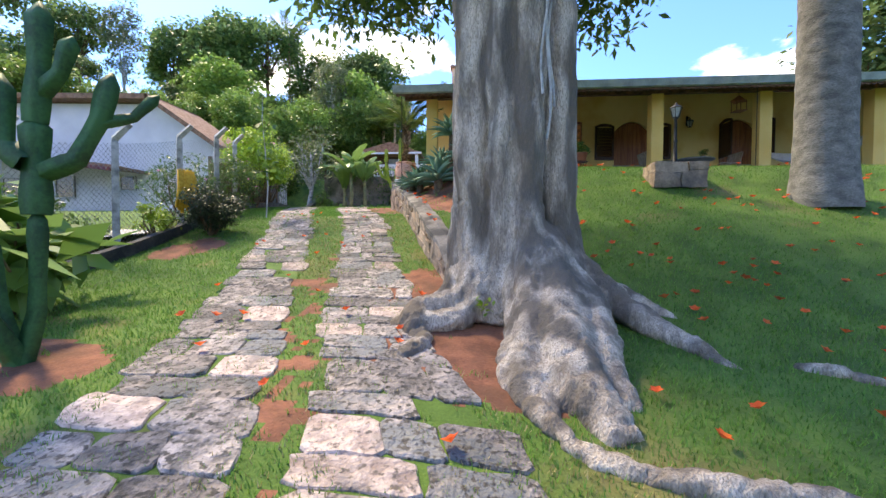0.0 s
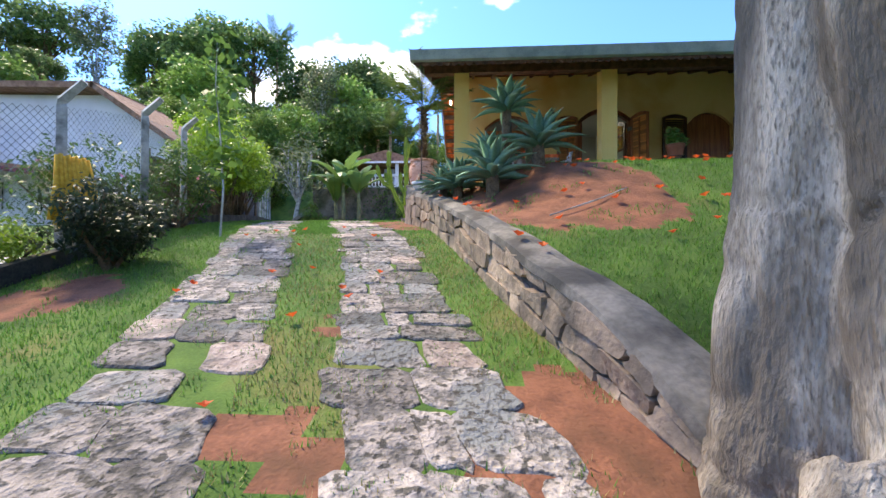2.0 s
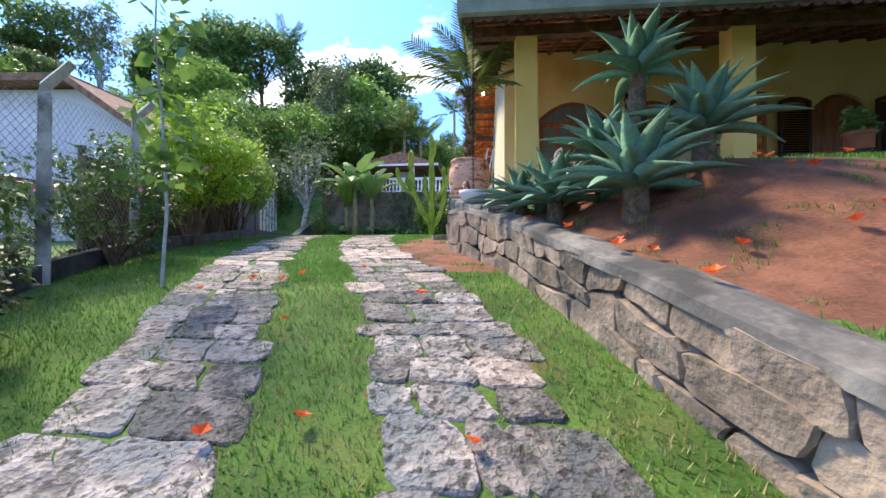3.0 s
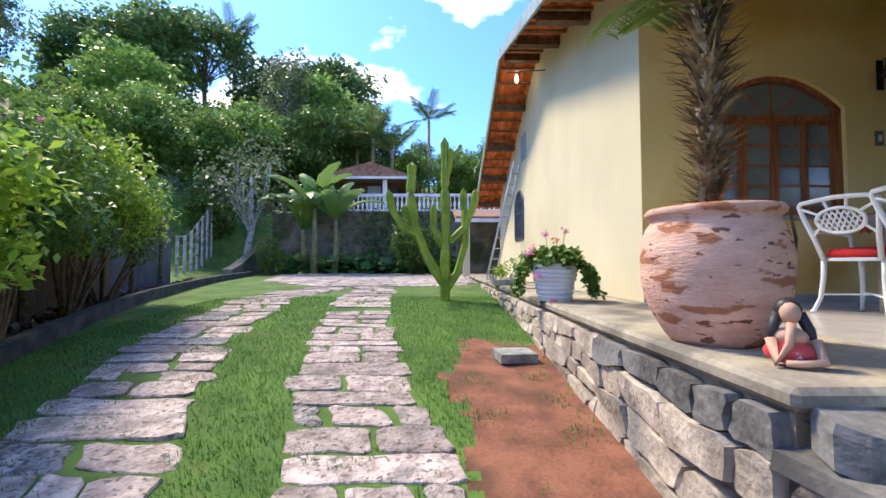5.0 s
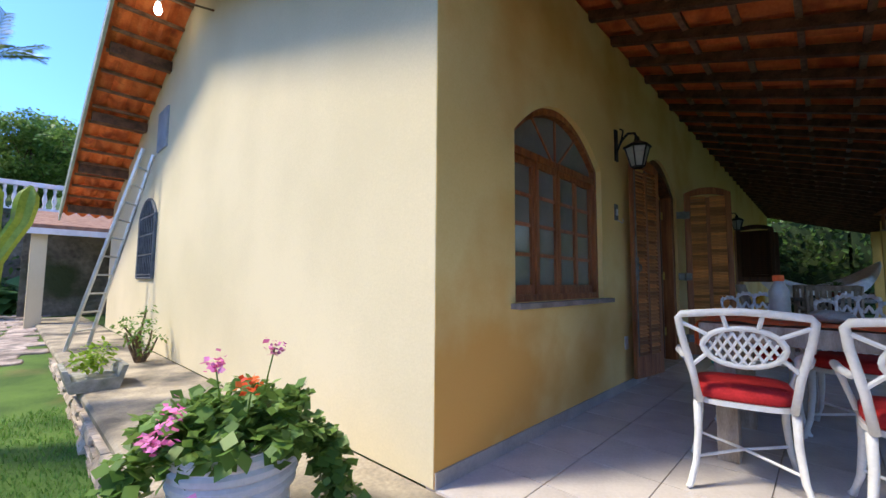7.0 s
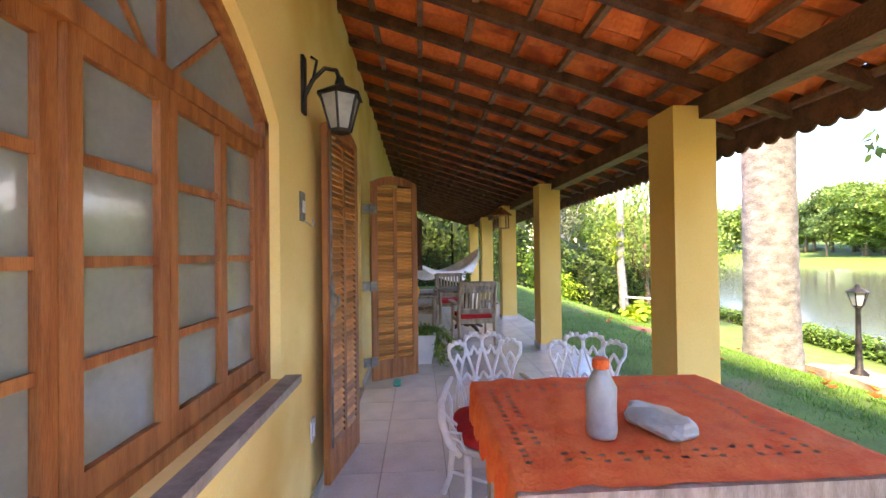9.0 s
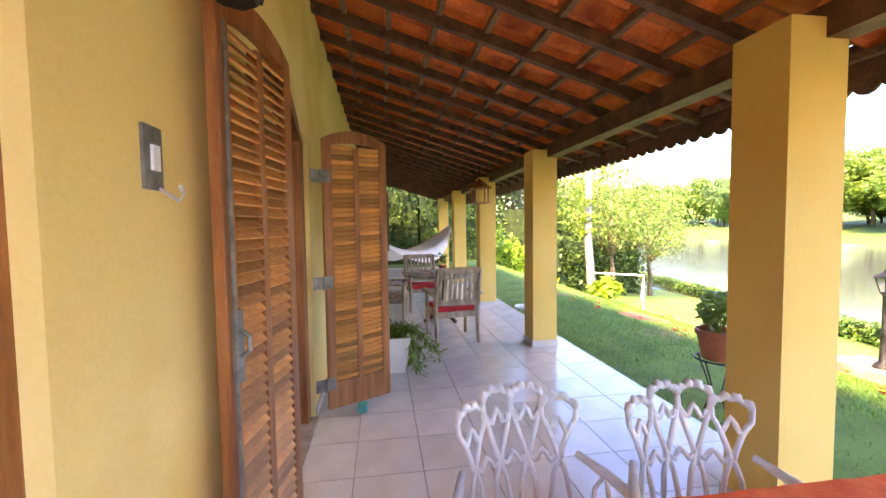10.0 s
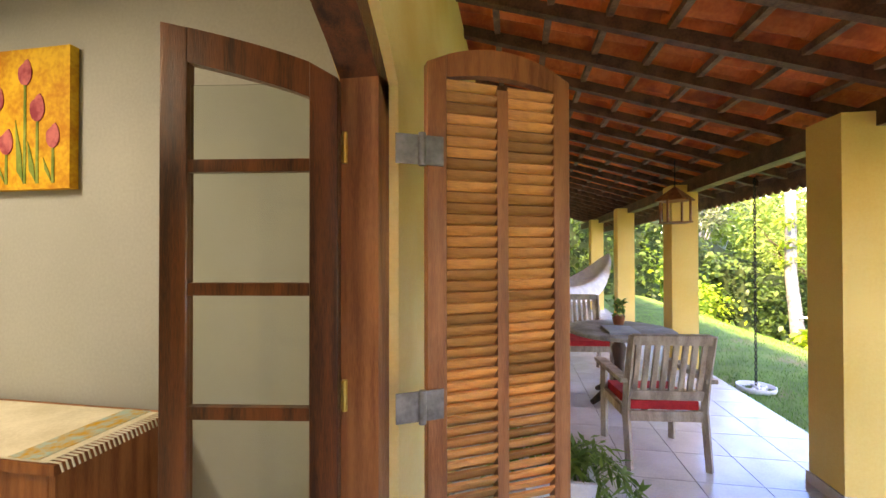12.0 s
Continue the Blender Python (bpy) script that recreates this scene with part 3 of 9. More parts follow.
for a, b in ((EAVE_Y, RIDGE_Y), (RIDGE_Y, BACK_Y)):
    bm = bmesh.new()
    prism(bm, [(a, roof_z(a) - 0.1), (b, roof_z(b) - 0.1), (b, roof_z(b) + 0.1), (a, roof_z(a) + 0.1)], -0.8, -0.765, "x")
    solid("verge_board", bm, M["fascia"], "pale grey verge board on the gable edge", "verge board", "structure")


# ---- foliage helpers ----
def fast_mesh(name, verts, faces, material, smooth=False):
    """A mesh from numpy arrays: verts (n,3), faces (m,k)."""
    verts = np.asarray(verts, dtype=np.float32)
    faces = np.asarray(faces, dtype=np.int32)
    m, k = faces.shape
    me = bpy.data.meshes.new(name)
    me.vertices.add(len(verts))
    me.vertices.foreach_set("co", verts.ravel())
    me.loops.add(m * k)
    me.loops.foreach_set("vertex_index", faces.ravel())
    me.polygons.add(m)
    me.polygons.foreach_set("loop_start", np.arange(0, m * k, k, dtype=np.int32))
    me.materials.append(material)
    if smooth:
        me.polygons.foreach_set("use_smooth", np.ones(m, dtype=bool))
    me.update(calc_edges=True)
    return me


def leaf_arrays(points, size, rng, droop=0.35, narrow=0.45, up=0.5):
    """Folded four-point leaves at the points, each turned its own way."""
    n = len(points)
    a = rng.uniform(0, 2 * math.pi, n)
    tilt = rng.normal(0, 0.5, n) - droop
    d = np.stack([np.cos(a) * np.cos(tilt), np.sin(a) * np.cos(tilt), np.sin(tilt)], 1)
    side = np.stack([-np.sin(a), np.cos(a), np.zeros(n)], 1)
    roll = rng.normal(0, 0.5, n)[:, None]
    nor = np.cross(d, side)
    side = side * np.cos(roll) + nor * np.sin(roll)
    s = (size * rng.uniform(0.6, 1.3, n))[:, None]
    p = np.asarray(points)
    v = np.stack([p, p + d * s * 0.5 + side * s * narrow * 0.5, p + d * s + np.array([0, 0, -0.12]) * s, p + d * s * 0.5 - side * s * narrow * 0.5], 1).reshape(-1, 3)
    f = np.arange(n * 4, dtype=np.int32).reshape(-1, 4)
    return v, f


def clump_points(centers, radius, per, rng, flat=0.7):
    c = np.repeat(np.asarray(centers, dtype=float), per, 0)
    q = rng.normal(0, 1, c.shape)
    q /= np.linalg.norm(q, axis=1)[:, None] + 1e-6
    r = radius * rng.uniform(0.25, 1.0, (len(c), 1)) ** 0.6
    q[:, 2] *= flat
    return c + q * r


def branchy(bm, base, tips, r0, rng, r1=0.02):
    """Limbs that leave one base and bend to their tips."""
    b = Vector(base)
    for t in tips:
        t = Vector(t)
        mid = b.lerp(t, 0.5) + Vector((rng.uniform(-0.1, 0.1), rng.uniform(-0.1, 0.1), 0.08)) * (t - b).length
        tube(bm, [b, b.lerp(mid, 0.5), mid, t], [r0, r0 * 0.75, r0 * 0.5, r1], 6)


def bush(name, at, rx, ry, h, material, label, leaves=1800, size=0.09, clumps=26, seed=1, low=0.15, category="bush", flowers=None):
    """A shrub: several stems and an uneven crown of leaf clumps, with gaps."""
    rng = np.random.default_rng(seed)
    ob = empty(name, label, category, at)
    cs = []
    while len(cs) < clumps:
        q = rng.uniform(-1, 1, 3)
        if (q ** 2).sum() < 1 and (q ** 2).sum() > 0.15:
            cs.append((q[0] * rx, q[1] * ry, h * (low + (1 - low) * (q[2] * 0.5 + 0.5)) * rng.uniform(0.85, 1.1)))
    bm = bmesh.new()
    branchy(bm, (0, 0, -0.05), cs[:9], 0.03, rng, 0.008)
    part("stem", bm, M["twig"], ob)
    pts = clump_points(cs, 0.33 * max(rx, ry, h * 0.4), leaves // clumps, rng)
    pts[:, 2] = np.maximum(pts[:, 2], 0.03)
    v, f = leaf_arrays(pts, size, rng)
    o = new("foliage", fast_mesh("foliage", v, f, material))
    o.parent = ob
    if flowers:
        k, colour = flowers
        sel = pts[rng.choice(len(pts), k, replace=False)] + rng.normal(0, 0.03, (k, 3)) + np.array([0, 0, 0.03])
        v, f = leaf_arrays(np.repeat(sel, 4, 0), size * 0.6, rng, 0.0, 0.9)
        o = new("blossom", fast_mesh("blossom", v, f, colour))
        o.parent = ob
    return ob


M["twig"] = mat("brown twigs", (0.08, 0.05, 0.03), (0.2, 0.14, 0.09), 12, 0.9, 0.4, 50)
M["petal"] = leaf_mat("orange red petals", (0.75, 0.05, 0.015), (0.95, 0.22, 0.04), 0.5, 0.3)
M["pink"] = leaf_mat("pink petals", (0.75, 0.12, 0.4), (0.9, 0.35, 0.6), 0.5, 0.3)
M["post"] = mat("old concrete post", (0.3, 0.3, 0.29), (0.52, 0.52, 0.5), 6, 0.9, 0.4, 40, stain=(0.13, 0.13, 0.12), stain_scale=4)
M["wire"] = mat("fence wire", (0.3, 0.31, 0.31), (0.45, 0.46, 0.46), 20, 0.5, 0.0, 40, metal=0.7)
M["cactus_dark"] = mat("dark cactus skin", (0.012, 0.06, 0.02), (0.03, 0.13, 0.04), 5, 0.6, 0.2, 40)
M["cactus"] = mat("light cactus skin", (0.13, 0.22, 0.02), (0.28, 0.38, 0.05), 4, 0.55, 0.2, 40, stain=(0.25, 0.22, 0.08), stain_scale=5, stain_lo=0.6, stain_hi=0.75)
M["agave"] = mat("blue green agave leaf", (0.08, 0.19, 0.13), (0.19, 0.34, 0.23), 3, 0.5, 0.1, 30, rand=0.2)
M["clay"] = mat("peeling pink clay", (0.6, 0.32, 0.235), (0.76, 0.45, 0.34), 4, 0.9, 0.6, 30, stain=(0.4, 0.15, 0.075), stain_scale=3.2, stain_lo=0.57, stain_hi=0.6, stretch=(1, 1, 3), speck=((0.2, 0.08, 0.05), 9, 0.62, 0.66))
M["white"] = mat("white enamel paint", (0.62, 0.64, 0.66), (0.78, 0.79, 0.8), 3, 0.45, 0.1, 50)
M["iron"] = mat("dark wrought iron", (0.015, 0.015, 0.016), (0.05, 0.05, 0.052), 14, 0.55, 0.2, 60, metal=0.6)
M["frond"] = leaf_mat("palm fronds", (0.06, 0.12, 0.02), (0.17, 0.26, 0.05), 0.5, 0.3)
M["husk"] = mat("shaggy palm husk", (0.09, 0.06, 0.035), (0.34, 0.25, 0.16), 9, 0.95, 0.9, 40, rand=0.6, island=True)
M["banana"] = leaf_mat("banana leaf", (0.08, 0.18, 0.03), (0.2, 0.34, 0.09), 0.4, 0.35)


# ---- big tree by the drive ----
def build_tree():
    tree = empty("tree", "old grey tree with a fluted trunk and sprawling surface roots", "tree", (1.81, -9.6, -2.25))
    def w(x, y, dz):
        """A place over the ground, in the tree's own coordinates."""
        return (x - 1.81, y + 9.6, ground(x, y) + dz + 2.25)
    bm = bmesh.new()

    def limb(pts, radii, sides=18):
        """A smoothed, slightly wandering bar that goes into the common body of wood."""
        pts = [Vector(p) for p in pts]
        fine, rad = [], []
        for i in range(len(pts) - 1):
            p0, p1, p2, p3 = pts[max(i - 1, 0)], pts[i], pts[i + 1], pts[min(i + 2, len(pts) - 1)]
            for q in range(8):
                u = q / 8
                fine.append(0.5 * (2 * p1 + (p2 - p0) * u + (2 * p0 - 5 * p1 + 4 * p2 - p3) * u * u + (3 * p1 - p0 - 3 * p2 + p3) * u ** 3))
                rad.append(radii[i] + (radii[i + 1] - radii[i]) * u)
        fine.append(pts[-1])
        rad.append(radii[-1])
        tube(bm, [p + Vector((noise.noise(p * 2.1), noise.noise(p * 2.1 + Vector((5, 0, 0))), 0.3 * noise.noise(p * 3))) * 0.04 for p in fine], rad, sides)
    # the fluted trunk: columns grown together, each running out into its roots
    limb([(-0.02, 0.1, -0.5), (-0.03, 0.08, 1.0), (-0.05, 0.08, 3.0), (-0.02, 0.1, 6.0), (0, 0.1, 9.0)], [0.48, 0.4, 0.38, 0.36, 0.28], 28)
    limb([w(1.42, -9.95, -0.05), w(1.46, -9.84, 0.3), w(1.47, -9.74, 0.8), (-0.38, -0.14, 1.6), (-0.36, -0.13, 3.0), (-0.3, -0.1, 6.0)], [0.24, 0.2, 0.2, 0.22, 0.23, 0.2])
    limb([w(1.62, -10.12, -0.05), w(1.66, -10.02, 0.3), w(1.7, -9.97, 0.8), (-0.12, -0.4, 1.6), (-0.14, -0.38, 3.0), (-0.12, -0.34, 6.0)], [0.19, 0.15, 0.12, 0.11, 0.12, 0.11])
    limb([w(1.98, -10.35, 0.02), w(1.96, -10.12, 0.4), w(1.93, -9.98, 0.9), (0.13, -0.36, 1.7), (0.12, -0.34, 3.2), (0.08, -0.28, 6.0)], [0.24, 0.2, 0.18, 0.16, 0.17, 0.14])
    limb([w(2.6, -9.85, -0.02), w(2.42, -9.76, 0.3), w(2.3, -9.7, 0.75), (0.46, -0.08, 1.5), (0.42, -0.07, 3.2), (0.4, -0.04, 6.0)], [0.24, 0.2, 0.19, 0.2, 0.2, 0.18])
    limb([(0.1, 0.5, -0.5), (0.1, 0.4, 0.6), (0.1, 0.32, 3.0), (0.1, 0.3, 6.0)], [0.5, 0.36, 0.3, 0.26])
    limb([(-0.6, 0.25, -0.4), (-0.42, 0.2, 0.5), (-0.36, 0.18, 2.5), (-0.3, 0.2, 6.0)], [0.3, 0.24, 0.22, 0.2])
    # the heavy root mass that flows down the slope
    limb([w(1.94, -9.95, 0.75), w(2.0, -10.35, 0.34), w(1.9, -10.8, 0.17), w(1.84, -11.2, 0.06), w(1.9, -11.55, -0.06)], [0.16, 0.2, 0.17, 0.14, 0.1])
    limb([w(2.02, -9.9, 0.8), w(2.16, -10.4, 0.32), w(2.12, -10.9, 0.17), w(2.14, -11.3, 0.05), w(2.3, -11.72, -0.06)], [0.16, 0.24, 0.23, 0.19, 0.12])
    limb([w(2.1, -9.9, 0.75), w(2.34, -10.3, 0.26), w(2.36, -10.75, 0.12), w(2.34, -11.1, 0.02), w(2.4, -11.4, -0.1)], [0.15, 0.22, 0.2, 0.16, 0.1])
    limb([w(1.86, -9.95, 0.7), w(1.86, -10.3, 0.24), w(1.78, -10.75, 0.12), w(1.72, -11.15, 0.05), w(1.84, -11.55, 0.02), w(2.12, -11.9, 0.0), w(2.6, -12.05, 0.02), w(3.1, -12.1, 0.0), w(3.6, -12.35, -0.05)], [0.12, 0.13, 0.1, 0.085, 0.075, 0.07, 0.07, 0.06, 0.04], 14)
    limb([w(2.35, -9.8, 0.5), w(2.72, -10.0, 0.17), w(2.98, -10.3, 0.06), w(3.2, -10.6, 0.0), w(3.4, -10.9, -0.08)], [0.18, 0.17, 0.12, 0.09, 0.05])
    limb([w(2.3, -9.5, 0.4), w(2.75, -9.5, 0.1), w(3.1, -9.75, 0.0), w(3.4, -10.0, -0.08)], [0.18, 0.15, 0.1, 0.05])
    limb([w(3.75, -10.75, -0.02), w(3.95, -10.9, 0.02), w(4.2, -11.05, -0.05)], [0.05, 0.07, 0.04])
    # the left root with its burl
    limb([w(1.5, -9.85, 0.5), w(1.4, -10.02, 0.22), w(1.2, -10.12, 0.13), w(1.02, -10.22, 0.1), w(0.96, -10.42, 0.04), w(1.0, -10.62, -0.06)], [0.16, 0.15, 0.13, 0.14, 0.14, 0.08])
    limb([w(1.5, -10.05, 0.3), w(1.42, -10.22, 0.12), w(1.25, -10.36, 0.06), w(1.08, -10.4, 0.04)], [0.12, 0.12, 0.11, 0.1])
    limb([w(1.3, -9.7, 0.3), w(1.08, -9.9, 0.06), w(0.85, -10.15, 0.02), w(0.72, -10.5, -0.05)], [0.13, 0.1, 0.07, 0.04])
    limb([w(1.1, -10.6, 0.0), w(1.0, -10.85, 0.02), w(0.9, -11.0, -0.04)], [0.06, 0.08, 0.05])
    for pts in ([w(2.2, -12.25, 0.02), w(2.22, -12.6, 0.0), w(2.28, -12.9, -0.06)], [w(2.7, -12.25, 0.02), w(2.9, -12.55, 0.0), w(3.15, -12.8, -0.05)]):
        limb(pts, [0.04, 0.045, 0.03], 10)
    rough = new("rough", finish(bm, "rough", M["bark"]))
    mod = rough.modifiers.new("grow", "REMESH")
    mod.mode, mod.voxel_size = "VOXEL", 0.022
    grown = bpy.data.meshes.new_from_object(rough.evaluated_get(bpy.context.evaluated_depsgraph_get()))
    bpy.data.objects.remove(rough)
    bm = bmesh.new()
    bm.from_mesh(grown)
    bpy.data.meshes.remove(grown)
    for _ in range(3):
        bmesh.ops.smooth_vert(bm, verts=bm.verts[:], factor=0.5, use_axis_x=True, use_axis_y=True, use_axis_z=True)
    bm.normal_update()
    for v in bm.verts:
        p = v.co
        up = min(max((p.z - 0.3) / 0.8, 0), 1)
        q = Vector((p.x * 7, p.y * 7, p.z * (7 - 5.6 * up)))
        d = 0.02 * noise.noise(q) - 0.11 * max(0, 0.16 - abs(noise.noise(q * 0.6 + Vector((3, 1, 0))))) - 0.06 * max(0, 0.14 - abs(noise.noise(q * 1.5 + Vector((0, 7, 0))))) + 0.012 * noise.noise(q * 2.6)
        v.co = p + v.normal * d
    part("trunk", bm, M["bark"], tree, smooth=True)
    # limbs and crown
    rng = np.random.default_rng(11)
    bm = bmesh.new()
    tips = []
    for k in range(13):
        a = k * 2.4
        tips.append((3.3 * math.cos(a) * rng.uniform(0.5, 1), 1.2 + 3.3 * math.sin(a) * rng.uniform(0.5, 1), rng.uniform(5.8, 9)))
    branchy(bm, (0, 0, 4.6), tips, 0.2, rng, 0.04)
    part("limb", bm, M["bark"], tree, smooth=True)
    cs = []
    while len(cs) < 170:
        q = rng.uniform(-1, 1, 3)
        d = (q ** 2).sum()
        if 0.25 < d < 1:
            cs.append((q[0] * 3.8, 1.5 + q[1] * 3.2, 7.2 + q[2] * 2.2))
    for k in range(70):
        a, r = rng.uniform(0, 2 * math.pi), rng.uniform(0.8, 3.9)
        cs.append((r * math.cos(a) * 0.9, 1.7 + r * 0.7 * math.sin(a), rng.uniform(4.3, 5.3) + 0.12 * abs(r - 2)))
    for k in range(75):
        cs.append((rng.uniform(-3.0, 2.0), rng.uniform(1.2, 3.0), rng.uniform(4.3, 5.4)))
    pts = clump_points(cs, 0.62, 75, rng)
    v, f = leaf_arrays(pts, 0.17, rng)
    o = new("crown", fast_mesh("crown", v, f, M["leaf"]))
    o.parent = tree
    # vines that hang down the trunk
    for k, (a, z0, z1) in enumerate(((-1.05, 1.6, 5.0), (-0.98, 1.9, 5.0), (-1.12, 2.0, 5.0))):
        bm = bmesh.new()
        pts = []
        for i in range(16):
            z = z0 + (z1 - z0) * i / 15
            r = 0.585 + 0.02 * math.sin(i * 1.3 + k)
            b = a + 0.05 * math.sin(i * 0.8 + 2 * k)
            pts.append((r * math.cos(b), r * math.sin(b), z))
        tube(bm, pts, 0.012, 6)
        part("vine", bm, M["post"], tree)
    # small green shoots at the foot
    for x, y, dz in ((2.02, -10.28, 0.55), (1.55, -10.35, 0.22)):
        pp = np.array([w(x, y, dz)]) + rng.normal(0, 0.035, (26, 3))
        v, f = leaf_arrays(pp, 0.07, rng, -0.3)
        o = new("shoot", fast_mesh("shoot", v, f, M["leaf_lime"]))
        o.parent = tree
        o["kind"] = "stuff"


build_tree()


# ---- royal palm on the lawn ----
palm = empty("palm_tree", "grey ringed royal palm trunk rising from the lawn", "palm tree", (7.05, -6.72, ground(7.05, -6.72)))
bm = bmesh.new()
prof = []
for i in range(70):
    z = -0.15 + i * 0.11
    r = 0.385 + 0.1 * math.exp(-max(z, 0) / 0.5) + 0.006 * (i % 3 == 0)
    prof.append((r, z))
lathe(bm, prof, 32, wob=0.03)
part("trunk", bm, M["bark_palm"], palm, smooth=True)

# ---- lamp on its stone plinth ----
plinth = empty("lamp_plinth", "low plinth of rough grey stone blocks on the lawn", "plinth", (5.02, -6.05, ground(5.02, -6.05) - 0.12))
for k, (a, b, c, d, e, g) in enumerate(((-0.45, -0.3, 0, 0.0, 0.3, 0.26), (0.02, -0.3, 0, 0.45, 0.3, 0.29), (-0.44, -0.28, 0.27, 0.12, 0.28, 0.45), (0.13, -0.3, 0.3, 0.46, 0.29, 0.46))):
    bm = bmesh.new()
    box(bm, a, b, c, d, e, g)
    bmesh.ops.subdivide_edges(bm, edges=bm.edges[:], cuts=3, use_grid_fill=True)
    for v in bm.verts:
        v.co += Vector((noise.noise(v.co * 4), noise.noise(v.co * 4 + Vector((3, 0, 0))), noise.noise(v.co * 4 + Vector((0, 3, 0))))) * 0.035
    part("stone", bm, M["rock"], plinth, smooth=False)


def lantern_head(parent, z, s=1.0, glass=None):
    bm = bmesh.new()
    lathe(bm, [(0, z + 0.3 * s), (0.02 * s, z + 0.29 * s), (0.03 * s, z + 0.25 * s), (0.12 * s, z + 0.2 * s), (0.125 * s, z + 0.185 * s), (0, z + 0.185 * s)], 6)
    part("cap", bm, M["iron"], parent)
    bm = bmesh.new()
    lathe(bm, [(0, z), (0.05 * s, z), (0.06 * s, z + 0.015 * s), (0, z + 0.02 * s)], 6)
    part("foot", bm, M["iron"], parent)
    bm = bmesh.new()
    lathe(bm, [(0.052 * s, z + 0.016 * s), (0.1 * s, z + 0.184 * s)], 6)
    part("pane", bm, M["frost"], parent)
    for k in range(6):
        a = k * math.pi / 3
        bm = bmesh.new()
        tube(bm, [(0.056 * s * math.cos(a), 0.056 * s * math.sin(a), z + 0.01 * s), (0.106 * s * math.cos(a), 0.106 * s * math.sin(a), z + 0.19 * s)], 0.007 * s, 5)
        part("bar", bm, M["iron"], parent)


M["frost"] = mat("frosted lamp glass", (0.3, 0.32, 0.31), (0.44, 0.46, 0.44), 6, 0.3, 0.2, 40)
lp = empty("garden_lamp", "black iron garden lamp post with a small lantern", "lamp post", (5.04, -6.05, ground(5.02, -6.05) + 0.32))
bm = bmesh.new()
lathe(bm, [(0, 0), (0.09, 0), (0.09, 0.03), (0.04, 0.08), (0.03, 0.4), (0.04, 0.43), (0.028, 0.46), (0.025, 0.82), (0.05, 0.85), (0, 0.86)], 12)
part("pole", bm, M["iron"], lp, smooth=True)
lantern_head(lp, 0.85, 0.95)


# ---- agaves on the bank ----
def agave_leaf_mesh(length, width, seed):
    """One fleshy leaf: a keeled, pointed blade that bends outward."""
    bm = bmesh.new()
    rows = []
    for i in range(9):
        u = i / 8
        wd = width * (0.55 + 1.9 * u * (1 - u) * 1.1) * (1 - u ** 3) * 0.72 + 0.002
        y = length * u
        z = length * (0.1 * u - 0.32 * u * u)
        rows.append([bm.verts.new((-wd, y, z + wd * 0.38)), bm.verts.new((0, y, z)), bm.verts.new((wd, y, z + wd * 0.38)), bm.verts.new((0, y, z - 0.035 * (1 - u) - 0.003))])
    for a, b in zip(rows, rows[1:]):
        for k in range(4):
            bm.faces.new([a[k], a[(k + 1) % 4], b[(k + 1) % 4], b[k]])
    bmesh.ops.recalc_face_normals(bm, faces=bm.faces[:])
    return finish(bm, "leaf", M["agave"], True)


LEAF = [agave_leaf_mesh(0.62, 0.12, k) for k in range(1)]


def agave(at, size, seed, label, n=30):
    ob = empty("agave", label, "agave", at, group="agaves on the bank")
    rnd = random.Random(seed)
    stem = bmesh.new()
    tube(stem, [(0, 0, ground(at[0], at[1]) - at[2] - 0.1), (0, 0, 0.2 * size)], [0.09 * size, 0.07 * size], 10)
    part("stem", stem, M["twig"], ob)
    for k in range(n):
        u = k / n
        el = 4 + 78 * u ** 1.15
        o = new("leaf", LEAF[0])
        o.parent = ob
        s = size * (1.0 - 0.38 * u) * rnd.uniform(0.9, 1.1)
        o.matrix_basis = pose(0, 0, 0.14 * size + 0.1 * size * u, 0, 0, k * 137.5 + rnd.uniform(-8, 8)) @ pose(0, 0.03, 0, el + rnd.uniform(-6, 6), 0, 0) @ Matrix.Diagonal((s, s, s, 1))
    return ob


for (x, y, dz, s, sd) in ((0.62, -5.35, 0.16, 1.15, 1), (0.15, -4.75, 0.12, 0.95, 2), (0.62, -4.6, 0.3, 1.0, 5), (0.86, -4.75, 0.92, 0.95, 3), (-0.1, -4.3, 0.1, 0.85, 4), (1.28, -5.0, 0.2, 1.1, 6)):
    agave((x, y, ground(x, y) + dz - 0.1), s, sd, "blue green agave rosette on the red bank" if dz < 0.5 else "tall stemmed agave rosette behind the others")

# ---- stonework: retaining wall and ledge wall ----
def cell_outline(corners, inset, rnd, wob=0.02):
    """An uneven stone outline inside four corners: cut corners, edges that stray, a joint all round."""
    cx, cy = sum(c[0] for c in corners) / 4, sum(c[1] for c in corners) / 4
    out = []
    for k in range(4):
        (ax, ay), (bx, by) = corners[k], corners[(k + 1) % 4]
        for u in (0.13, 0.52, 0.88):
            q = rnd.uniform(-wob, wob) * (1.0 if 0.3 < u < 0.7 else 0.5)
            dx, dy = bx - ax, by - ay
            l = math.hypot(dx, dy) + 1e-6
            px, py = ax + dx * u + q * dy / l, ay + dy * u - q * dx / l
            d = math.hypot(px - cx, py - cy) + 1e-6
            f = max(1 - inset / d, 0.3)
            out.append((cx + (px - cx) * f, cy + (py - cy) * f))
    return out


